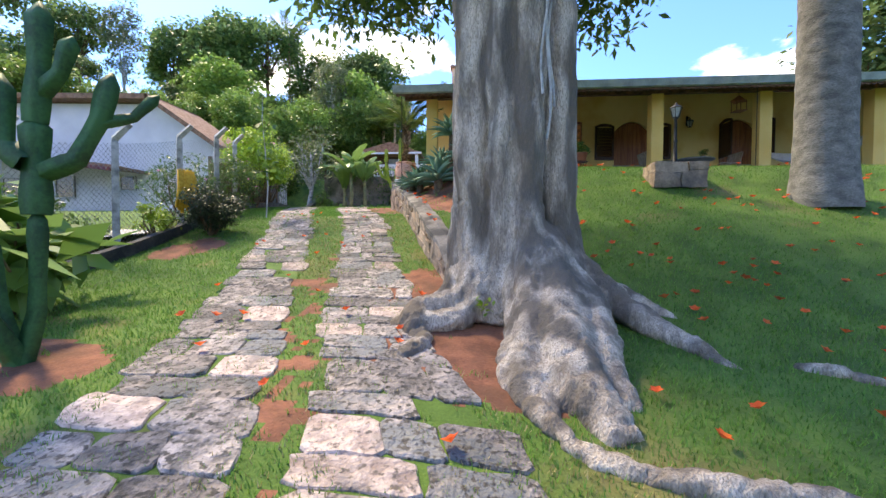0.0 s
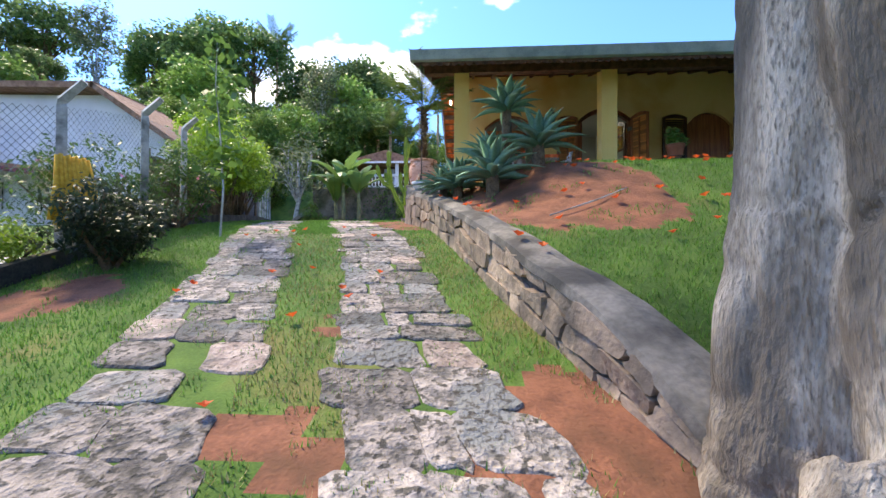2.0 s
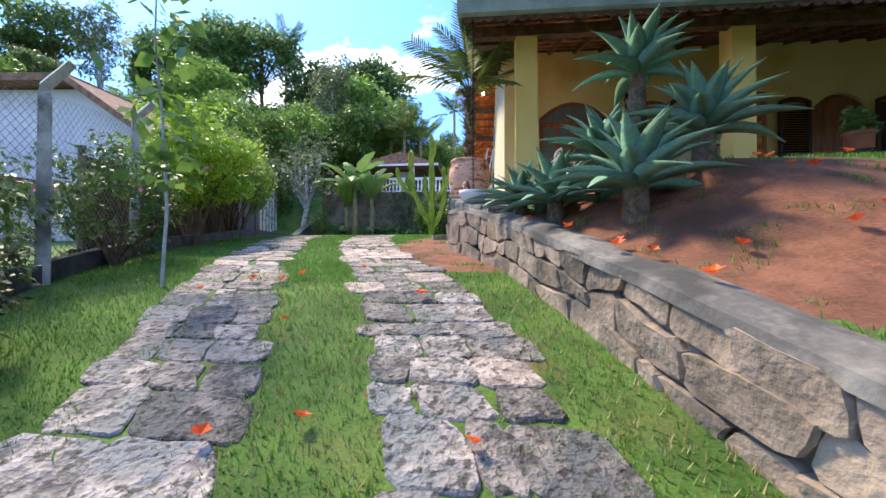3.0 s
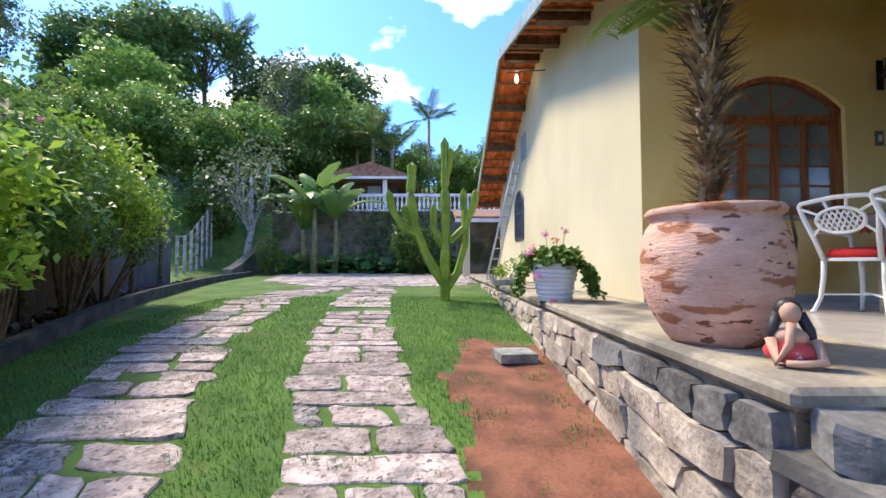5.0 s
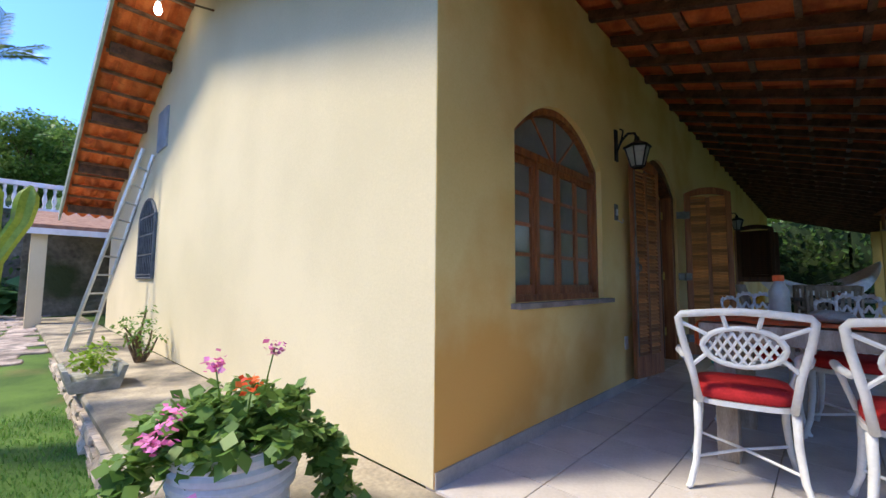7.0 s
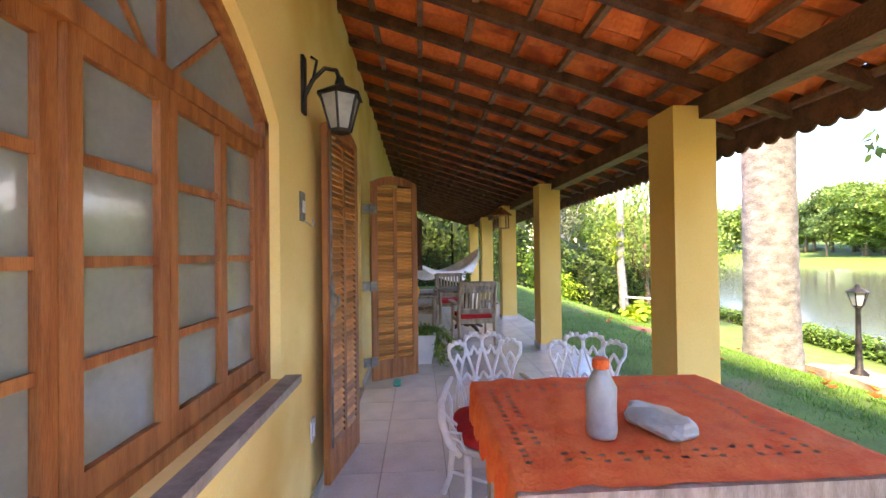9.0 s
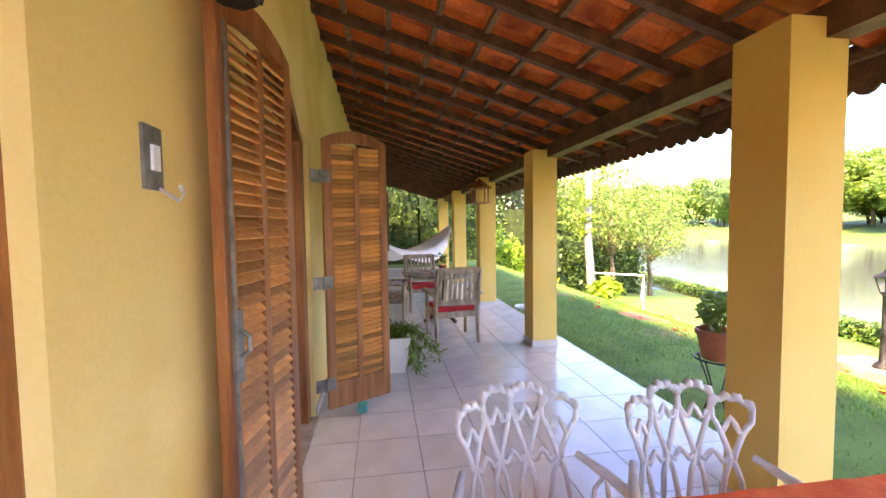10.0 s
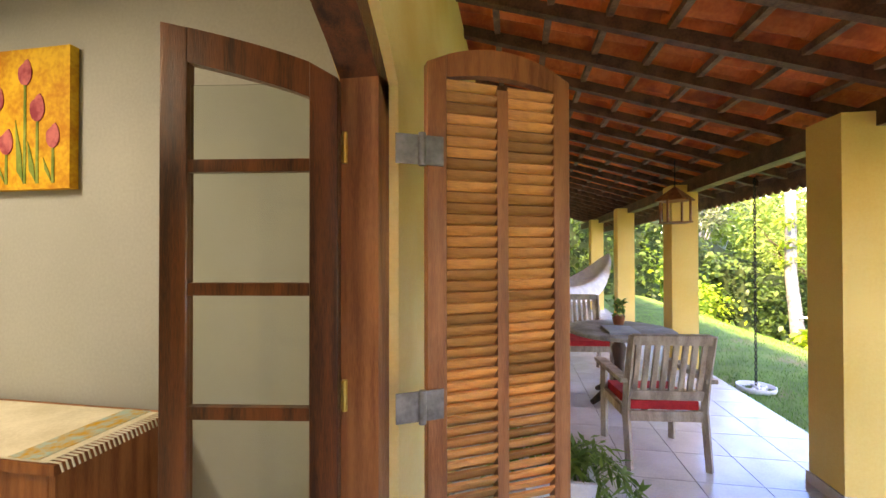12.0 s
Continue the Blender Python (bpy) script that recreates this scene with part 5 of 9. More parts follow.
# ladder against the gable
lad = empty("ladder", "aluminium ladder leaning on the gable wall", "ladder", (0, 0, 0))
A0, A1 = Vector((-0.84, 6.15, 0.0)), Vector((-0.21, 5.7, 2.86))
B0, B1 = Vector((-0.58, 6.42, 0.0)), Vector((-0.035, 5.95, 2.86))
M["alu"] = mat("dull aluminium", (0.5, 0.51, 0.52), (0.66, 0.67, 0.68), 8, 0.4, 0.1, 50, metal=0.6)
for p, q in ((A0, A1), (B0, B1)):
    bm = bmesh.new()
    tube(bm, [p, q], 0.028, 6)
    part("rail", bm, M["alu"], lad)
for k in range(1, 11):
    bm = bmesh.new()
    tube(bm, [A0.lerp(A1, k / 11), B0.lerp(B1, k / 11)], 0.014, 6)
    part("rung", bm, M["alu"], lad)

# gable window with bars, hatch, bulb
M["slate"] = mat("blue grey paint", (0.06, 0.075, 0.1), (0.12, 0.14, 0.17), 5, 0.5, 0.1, 50)
M["darkglass"] = mat("dark window glass", (0.012, 0.016, 0.018), (0.03, 0.035, 0.04), 3, 0.06, 0.0, 30, spec=0.6)
gw = empty("window_2", "arched gable window behind dark iron bars", "window", kind="structure")
bm = bmesh.new()
prism(bm, arch_outline(GWIN[0] + 0.001, GWIN[1] - 0.001, GWIN[2] + 0.001, GWIN[3], GWIN[4] - 0.002), 0.09, 0.11, "x")
part("pane", bm, M["darkglass"], gw)
for k in range(9):
    u = (k + 0.5) / 9
    yb = GWIN[0] + (GWIN[1] - GWIN[0]) * u
    bm = bmesh.new()
    tube(bm, [(-0.03, yb, GWIN[2] - 0.02), (-0.03, yb, GWIN[3] + (GWIN[4] - GWIN[3]) * (1 - (2 * u - 1) ** 2))], 0.011, 6)
    part("bar", bm, M["slate"], gw)
for z in (1.05, 1.35, 1.65, 1.93):
    bm = bmesh.new()
    tube(bm, [(-0.03, GWIN[0] + 0.02, z), (-0.03, GWIN[1] - 0.02, z)], 0.011, 6)
    part("bar", bm, M["slate"], gw)
ol = arch_outline(GWIN[0], GWIN[1], GWIN[2], GWIN[3], GWIN[4])
bm = bmesh.new()
tube(bm, [(-0.02, a, b) for a, b in ol], 0.025, 6, closed=True)
part("frame", bm, M["slate"], gw)
M["slate_light"] = mat("pale blue grey paint", (0.22, 0.27, 0.33), (0.32, 0.37, 0.43), 4, 0.6, 0.1, 40)
bm = bmesh.new()
box(bm, -0.03, 5.28, 2.86, -0.002, 5.8, 3.45)
solid("hatch", bm, M["slate_light"], "pale blue grey loft hatch in the gable", "hatch", bevel=0.006)
bulb = empty("eave_lamp", "bare white bulb hanging under the gable eave", "lamp", (-0.4, 4.3, 4.16))
M["glow"] = bpy.data.materials.new("lit bulb")
M["glow"].use_nodes = True
M["glow"].node_tree.nodes["Principled BSDF"].inputs["Emission Color"].default_value = (1, 0.97, 0.9, 1)
M["glow"].node_tree.nodes["Principled BSDF"].inputs["Emission Strength"].default_value = 4.0
bm = bmesh.new()
lathe(bm, [(0, -0.02), (0.03, 0.0), (0.045, 0.05), (0.03, 0.11), (0.02, 0.14), (0, 0.14)], 16)
part("bulb", bm, M["glow"], bulb, smooth=True)
bm = bmesh.new()
lathe(bm, [(0, 0.14), (0.025, 0.14), (0.025, 0.2), (0.05, 0.21), (0, 0.24)], 12)
part("socket", bm, M["white"], bulb)
bm = bmesh.new()
tube(bm, [(-0.62, 4.15, 4.28), (0.02, 3.55, 4.05)], 0.012, 6)
solid("conduit", bm, M["twig"], "thin wooden rod under the gable eave", "rod")


# ---- cacti ----
def ribbed(bm, pts, r, ribs=5, deep=0.45):
    """A columnar cactus arm with a star-shaped section and a rounded tip."""
    pts = [Vector(p) for p in pts]
    fine = []
    for i in range(len(pts) - 1):
        for s in range(4):
            fine.append(pts[i].lerp(pts[i + 1], s / 4))
    fine.append(pts[-1])
    n = len(fine)
    rings = []
    for i, p in enumerate(fine):
        d = (fine[min(i + 1, n - 1)] - fine[max(i - 1, 0)]).normalized()
        u = Vector((0, 1, 0)) - d * d.y
        u.normalize()
        w = d.cross(u)
        q = i / (n - 1)
        rr = r * (0.9 + 0.1 * math.sin(q * 9)) * (1 - max(0, (q - 0.86) / 0.14) ** 2 * 0.85)
        ring = []
        for k in range(ribs * 2):
            a = math.pi * k / ribs
            s = rr * (1 if k % 2 == 0 else 1 - deep)
            ring.append(bm.verts.new(p + (u * math.cos(a) + w * math.sin(a)) * s))
        rings.append(ring)
    m = ribs * 2
    for a, b in zip(rings, rings[1:]):
        for k in range(m):
            bm.faces.new([a[k], a[(k + 1) % m], b[(k + 1) % m], b[k]])
    bm.faces.new(rings[-1])


def cactus(name, label, at, arms, material, ribs=5, deep=0.45):
    ob = empty(name, label, "cactus", at)
    for pts, r in arms:
        bm = bmesh.new()
        ribbed(bm, pts, r, ribs, deep)
        part("stem", bm, material, ob, smooth=deep < 0.3)
    return ob


cz = ground(-1.91, 3.3)
cactus("cactus", "tall light green candelabra cactus on the lawn", (-1.91, 3.3, cz), [
    ([(0, 0, -0.1), (0, 0, 0.7), (0.02, 0, 1.5), (0, 0, 2.1)], 0.100),
    ([(0, 0, 2.05), (0.0, 0, 2.5), (0, 0, 2.95)], 0.084),
    ([(0.02, 0, 2.2), (0.1, 0, 2.5), (0.1, 0, 2.75)], 0.064),
    ([(0.1, 0, 2.6), (0.25, 0, 2.72), (0.3, 0, 2.82)], 0.040),
    ([(-0.02, 0, 0.3), (-0.3, 0, 0.75), (-0.55, 0.02, 1.35), (-0.62, 0.02, 2.0)], 0.096),
    ([(-0.62, 0.02, 1.95), (-0.6, 0, 2.2), (-0.6, 0, 2.5)], 0.096),
    ([(-0.5, 0, 1.2), (-0.78, 0, 1.35), (-0.95, 0, 1.65), (-1.02, 0, 2.0)], 0.080),
    ([(-0.62, 0.02, 1.4), (-0.72, 0.1, 1.5), (-0.74, 0.1, 1.75)], 0.064),
    ([(0.02, 0, 0.2), (0.22, 0, 0.5), (0.36, 0, 1.0), (0.38, 0.05, 1.75)], 0.080),
    ([(0.1, 0, 1.05), (0.35, -0.03, 1.3), (0.52, -0.03, 1.7), (0.56, -0.03, 2.0)], 0.080),
    ([(-0.05, 0.05, 1.0), (-0.2, 0.08, 1.3), (-0.2, 0.08, 1.75)], 0.080),
    ([(0.36, 0.1, 1.2), (0.36, 0.1, 1.6), (0.34, 0.1, 2.05)], 0.072)], M["cactus"])
cz = ground(-1.79, -11.26)
cactus("cactus_dark", "dark green jointed cactus in red soil by the drive", (-1.75, -11.3, cz), [
    ([(0.0, 0, -0.1), (0.08, 0.05, 0.35), (0.1, 0.05, 0.75), (0.1, 0.05, 1.1)], 0.066),
    ([(0.1, 0.05, 1.05), (0.1, 0.05, 1.4), (0.1, 0.05, 1.75)], 0.101),
    ([(0.1, 0.05, 1.7), (0.14, 0.05, 2.1), (0.15, 0.05, 2.55)], 0.086),
    ([(0.14, 0.05, 1.9), (0.3, 0.05, 2.05), (0.4, 0.05, 2.3)], 0.066),
    ([(0.15, 0.05, 1.35), (0.36, 0.1, 1.45), (0.5, 0.15, 1.75), (0.55, 0.2, 2.1)], 0.078),
    ([(0.5, 0.15, 1.72), (0.62, 0.3, 1.8), (0.75, 0.4, 2.0)], 0.047),
    ([(0.08, 0, 1.4), (-0.1, 0, 1.55), (-0.14, 0.02, 2.05)], 0.094),
    ([(0.0, 0, -0.1), (-0.1, -0.05, 0.4), (-0.2, -0.05, 0.95)], 0.078),
    ([(-0.2, -0.05, 0.9), (-0.28, -0.05, 1.4), (-0.26, -0.05, 1.9)], 0.094),
    ([(-0.26, -0.05, 1.85), (-0.3, -0.05, 2.2), (-0.3, -0.05, 2.65)], 0.086),
    ([(0.0, 0.0, 0.0), (-0.04, -0.2, 0.4), (-0.06, -0.25, 0.9)], 0.078)], M["cactus_dark"], 5, 0.25)

# ---- left boundary: curb, posts, wire, panels ----
bm = bmesh.new()
ys = [-12 + 0.6 * i for i in range(44)]
for y0, y1 in zip(ys, ys[1:]):
    x0, x1 = lerp(y0, FENCEX) + 0.28, lerp(y1, FENCEX) + 0.28
    g0, g1 = ground(x0 + 0.3, y0), ground(x1 + 0.3, y1)
    vs = [bm.verts.new(p) for p in ((x0, y0, g0 - 0.3), (x0, y0, g0 + 0.19), (x0 - 0.14, y0, g0 + 0.19), (x0 - 0.14, y0, g0 - 0.3),
                                     (x1, y1, g1 - 0.3), (x1, y1, g1 + 0.19), (x1 - 0.14, y1, g1 + 0.19), (x1 - 0.14, y1, g1 - 0.3))]
    for f in ((0, 4, 5, 1), (1, 5, 6, 2), (2, 6, 7, 3)):
        bm.faces.new([vs[i] for i in f])
bmesh.ops.remove_doubles(bm, verts=bm.verts[:], dist=1e-4)
solid("border_curb", bm, M["darkwall"], "low damp dark concrete curb along the fence", "curb", "structure")
fence = empty("fence", "wire mesh fence on old concrete posts with bent tops", "fence", kind="structure")
posts = [(-4.15, -9.6), (-4.22, -7.95), (-4.27, -6.5), (-4.5, -5.05), (-5.1, -3.4)]
for x, y in posts:
    g = ground(x, y)
    bm = bmesh.new()
    tube(bm, [(x, y, g - 0.2), (x, y, g + 1.75), (x, y, g + 1.82), (x + 0.22, y + 0.05, g + 2.05)], [0.075, 0.065, 0.06, 0.05], 4)
    part("post", bm, M["post"], fence)
for (x0, y0), (x1, y1) in zip(posts, posts[1:]):
    verts, faces, r = [], [], 0.0028
    L = math.hypot(x1 - x0, y1 - y0)
    n = int(L / 0.085)
    H = 1.7
    for sgn in (1, -1):
        for k in range(-int(H / 0.085), n + int(H / 0.085)):
            ua, ub = k * 0.085, k * 0.085 + sgn * H
            pa, pb = (ua, 0.0), (ub, H)
            ca, cb = max(min(ua, L), 0), max(min(ub, L), 0)
            if ca == cb:
                continue
            za, zb = (ca - ua) * sgn, (cb - ua) * sgn
            b = len(verts)
            for u, z in ((ca, za), (cb, zb)):
                px, py = x0 + (x1 - x0) * u / L, y0 + (y1 - y0) * u / L
                gz = ground(px, py) + 0.05
                verts += [(px, py, gz + z - r * 1.6), (px, py, gz + z + r * 1.6)]
            faces.append((b, b + 1, b + 3, b + 2))
    o = new("wire_mesh", cloud("wire_mesh", verts, faces, M["wire"]))
    o.parent = fence
    o["kind"] = "stuff"
cloth = bmesh.new()
for k in range(9):
    x = -4.3 + 0.02 * k
    tube(cloth, [(-4.2 + 0.01 * k, -6.62 + 0.035 * k, -0.28 + 0.02 * (k % 2)), (-4.17 + 0.015 * k, -6.64 + 0.04 * k, -0.6), (-4.2 + 0.02 * k, -6.68 + 0.045 * k, -1.0 - 0.05 * (k % 3))], [0.02, 0.032, 0.03], 6)
M["orange_cloth"] = mat("orange net cloth", (0.7, 0.32, 0.02), (0.85, 0.48, 0.06), 20, 0.8, 0.5, 60)
solid("hung_net", cloth, M["orange_cloth"], "orange yellow netting hung over the fence post", "net", smooth=True)
M["reed"] = mat("brown reed screen", (0.05, 0.035, 0.025), (0.16, 0.11, 0.075), 8, 0.9, 0.6, 50, stretch=(6, 6, 0.4), rand=0.2)
M["greypanel"] = mat("dark grey sheet", (0.06, 0.06, 0.065), (0.12, 0.12, 0.125), 2, 0.8, 0.3, 30)
screen = empty("screen_fence", "dark reed and sheet screens along the garden bed", "fence", kind="structure")
for i in range(26):
    y0 = -3.6 + i * 0.4
    x0, x1 = lerp(y0, FENCEX) - 0.55, lerp(y0 + 0.4, FENCEX) - 0.55
    g = ground(x0 + 0.5, y0)
    h = 1.35 if y0 < 3.6 else 1.75
    bm = bmesh.new()
    a = math.atan2(0.4, x1 - x0)
    box(bm, 0, -0.015, -0.2, math.hypot(0.4, x1 - x0) - 0.006, 0.015, h, pose(x0, y0, g, 0, 0, math.degrees(a)))
    part("panel", bm, M["reed"] if y0 < 3.6 else M["greypanel"], screen)
    if i % 4 == 0:
        bm = bmesh.new()
        tube(bm, [(x0 + 0.05, y0, g - 0.2), (x0 + 0.05, y0, g + h + 0.1)], 0.05, 6)
        part("post", bm, M["twig"], screen)
rng = np.random.default_rng(31)
lit = np.array([(lerp(y, FENCEX) + rng.uniform(-0.5, 0.1), y, ground(lerp(y, FENCEX) + 0.5, y) + 0.03 + rng.uniform(0, 0.08)) for y in rng.uniform(-4, 9, 2600)])
v, f = leaf_arrays(lit, 0.12, rng, 0.0, 0.6)
tagged(new("leaf_litter", fast_mesh("leaf_litter", v, f, M["twig"])), "dark brown fallen leaves in the garden bed", "leaf litter", kind="stuff")

# shrubs along the boundary
bush("shrub", (-3.45, -6.75, ground(-3.45, -6.75)), 0.55, 0.55, 0.95, M["leaf_dark"], "dense dark green shrub at the edge of the lawn", 5200, 0.065, 60, 3, 0.1)
bush("flower_bush", (-4.25, -7.1, ground(-4.25, -7.1)), 0.3, 0.35, 0.75, M["leaf_lime"], "yellow green bush beside the fence post", 1100, 0.07, 24, 5, 0.1)
bush("shrub", (-4.9, -5.6, ground(-4.9, -5.6)), 0.6, 0.7, 1.55, M["leaf"], "tall loose shrub behind the wire fence", 3000, 0.08, 40, 6, 0.1, flowers=(5, M["pink"]))
bush("shrub", (-4.6, -4.2, ground(-4.6, -4.2)), 0.5, 0.7, 1.45, M["leaf"], "leafy shrub with pink flowers along the fence", 2600, 0.08, 40, 7, 0.1, flowers=(6, M["pink"]))
for k, (x, y, h, lo) in enumerate(((-5.4, -1.9, 2.3, 0.34), (-6.2, -0.1, 2.5, 0.4), (-6.8, 1.3, 2.6, 0.4), (-7.4, 2.6, 2.2, 0.42))):
    bush("lime_bush", (x, y, ground(x, y)), 0.85, 0.9, h, M["leaf_lime"] if k % 2 == 0 else M["leaf_mid"], "bright lime green bush overhanging the curb", 8000, 0.1, 90, 12 + k, lo, flowers=(6, M["pink"]))
sap = empty("sapling", "thin young tree with large light green leaves", "sapling", (-3.3, -5.1, ground(-3.3, -5.1)))
bm = bmesh.new()
tube(bm, [(0, 0, -0.1), (0.05, 0, 0.7), (-0.02, 0.02, 1.5), (-0.08, 0, 2.2), (-0.06, 0, 2.9)], [0.016, 0.014, 0.012, 0.009, 0.004], 6)
part("stem", bm, M["post"], sap)
pp = np.array([(-0.02 + rng.normal(0, 0.16), rng.normal(0, 0.16), rng.uniform(0.9, 2.9)) for _ in range(130)])
v, f = leaf_arrays(pp, 0.16, rng, 0.3, 0.7)
o = new("foliage", fast_mesh("foliage", v, f, M["leaf_mid"]))
o.parent = sap
bush("broadleaf_plant", (-3.0, -10.4, ground(-3.0, -10.4)), 0.55, 0.6, 1.2, M["banana"], "clump of big light green leaves behind the cactus", 120, 0.55, 20, 17, 0.2, "plant")
bush("hedge_bush", (-4.6, -9.0, ground(-4.6, -9.0)), 0.55, 0.6, 1.3, M["leaf"], "rounded green bush behind the wire fence", 2600, 0.08, 36, 19, 0.05)
bush("hedge_bush", (-5.2, -7.4, ground(-5.2, -7.4)), 0.4, 0.4, 0.6, M["leaf"], "small clipped bush in the neighbour's yard", 1200, 0.06, 24, 20, 0.05)
# the overhanging twig near the first viewpoint
tw = empty("shrub_twig", "thin twig with a few yellow green leaves", "shrub", (3.35, -12.9, ground(3.35, -12.9)))
bm = bmesh.new()
tube(bm, [(0, 0, -0.1), (0.05, 0.1, 0.6), (0.0, 0.1, 1.2), (-0.15, 0.1, 1.75), (-0.4, 0.1, 2.05)], [0.012, 0.01, 0.008, 0.006, 0.003], 5)
part("stem", bm, M["twig"], tw)
pp = np.array([(-0.1 - 0.3 * u + rng.normal(0, 0.05), 0.1 + rng.normal(0, 0.07), 1.75 + 0.3 * u + rng.normal(0, 0.04)) for u in rng.uniform(0, 1, 14)] + [(rng.normal(0, 0.1), rng.normal(0, 0.1), rng.uniform(0.5, 1.1)) for _ in range(7)])
v, f = leaf_arrays(pp, 0.1, rng, 0.4, 0.7)
o = new("leaf", fast_mesh("leaf", v, f, M["leaf_mid"]))
o.parent = tw
o["kind"] = "stuff"

# ---- neighbour's house ----
M["white_wall"] = mat("white washed wall", (0.62, 0.62, 0.66), (0.74, 0.74, 0.78), 1.0, 0.9, 0.15, 40)
M["maroon"] = mat("maroon paint", (0.12, 0.02, 0.03), (0.2, 0.04, 0.05), 4, 0.6, 0.1, 40)
nh = empty("neighbour_house", "white neighbour house with a brown tiled gable roof", "house", (0, 0, 0))
NX = [(-10.2, 2.5), (-12.9, 4.35), (-25, 4.9)]
bm = bmesh.new()
prism(bm, [(-10.2, -2), (-10.2, 2.5), (-12.9, 4.35), (-25, 4.7), (-25, -2)], 3.2, 5.6, "y")
part("wall", bm, M["white_wall"], nh)
for (xa, za), (xb, zb) in (((-9.7, 2.2), (-12.95, 4.42)), ((-12.85, 4.4), (-25.2, 4.78))):
    bm = bmesh.new()
    prism(bm, [(xa, za), (xb, zb), (xb, zb + 0.22), (xa, za + 0.22)], 2.6, 6.0, "y")
    part("roof", bm, M["tile_old"], nh)
bm = bmesh.new()
prism(bm, [(-13.2, 1.2), (-25, 2.6), (-25, 2.75), (-13.2, 1.32)], 1.2, 3.2, "y")
part("awning", bm, M["tile_old"], nh)
bm = bmesh.new()
prism(bm, [(-13.2, 1.06), (-25, 2.46), (-25, 2.62), (-13.2, 1.2)], 1.1, 1.2, "y")
part("awning_edge", bm, M["maroon"], nh)
for x0, x1, z0, z1 in ((-14.6, -13.9, 0.5, 1.15), (-17.8, -16.9, 0.2, 1.2), (-20.5, -19.6, -1.0, 1.1)):
    w_ = empty("window", "", "")
    w_.parent = nh
    bm = bmesh.new()
    box(bm, x0, 3.12, z0, x1, 3.19, z1)
    o = part("pane", bm, M["darkglass"], w_)
    bm = bmesh.new()
    tube(bm, [(x0, 3.1, z0), (x1, 3.1, z0), (x1, 3.1, z1), (x0, 3.1, z1)], 0.04, 4, closed=True)
    part("frame", bm, M["white_wall"], w_)
bm = bmesh.new()
vs = [(-20, -8, 0), (-4.7, -8, 0), (-5.2, -5.8, 0), (-9.0, 2.0, 0), (-20, 2.5, 0)]
bm.faces.new([bm.verts.new((x, y, ground(-5.5, -6.3) + 0.03 + 0.09 * max(y + 6.5, -1))) for x, y, _ in vs])
solid("neighbour_path", bm, M["paver_pale"], "pale paved yard of the neighbour", "path", "structure")


# ---- porch: floor tiles, skirting ----
def build_floor_tiles():
    w, d = 0.41, 0.41
    bm = bmesh.new()
    box(bm, -w / 2 + 0.003, -d / 2 + 0.003, -0.02, w / 2 - 0.003, d / 2 - 0.003, 0.0)
    me = finish(bm, "floor_tile", M["floortile"], bevel=0.002)
    par = bpy.data.objects["floor"]
    bm = bmesh.new()
    for i in range(40):
        for j in range(7):
            x, y = 0.205 + i * w, -0.145 - j * d
            if y < -2.7:
                continue
            if i < 38:
                o = new("floor_tile", me)
                o.parent = par
                o.location = (x, y, 0.0)


build_floor_tiles()
bm = bmesh.new()
box(bm, 0.0, -2.835, -0.3, LEN, -2.813, -0.004)
solid("floor_edge", bm, M["floortile"], "tiled outer edge of the porch floor", "floor edge", "structure")
for a, b in ((0.0, DOOR[0] - 0.02), (DOOR[1] + 0.02, LEN)):
    bm = bmesh.new()
    box(bm, a, -0.014, 0.0, b, -0.001, 0.075)
    solid("baseboard", bm, M["skirt"], "grey tile skirting along the porch wall", "baseboard", "structure")


# ---- the arched window ----
def arch_z(x, o, inset=0.0):
    a, b, _, sp, ap = o
    u = (x - a) / (b - a)
    return sp + (ap - sp) * (1 - (2 * u - 1) ** 2) - inset


def arch_bar(bm, o, xa, xb, inset, thick, y0, y1, n=14):
    for i in range(n):
        x0, x1 = xa + (xb - xa) * i / n, xa + (xb - xa) * (i + 1) / n
        prism(bm, [(x0, arch_z(x0, o, inset + thick)), (x1, arch_z(x1, o, inset + thick)), (x1, arch_z(x1, o, inset)), (x0, arch_z(x0, o, inset))], y0, y1, "y")


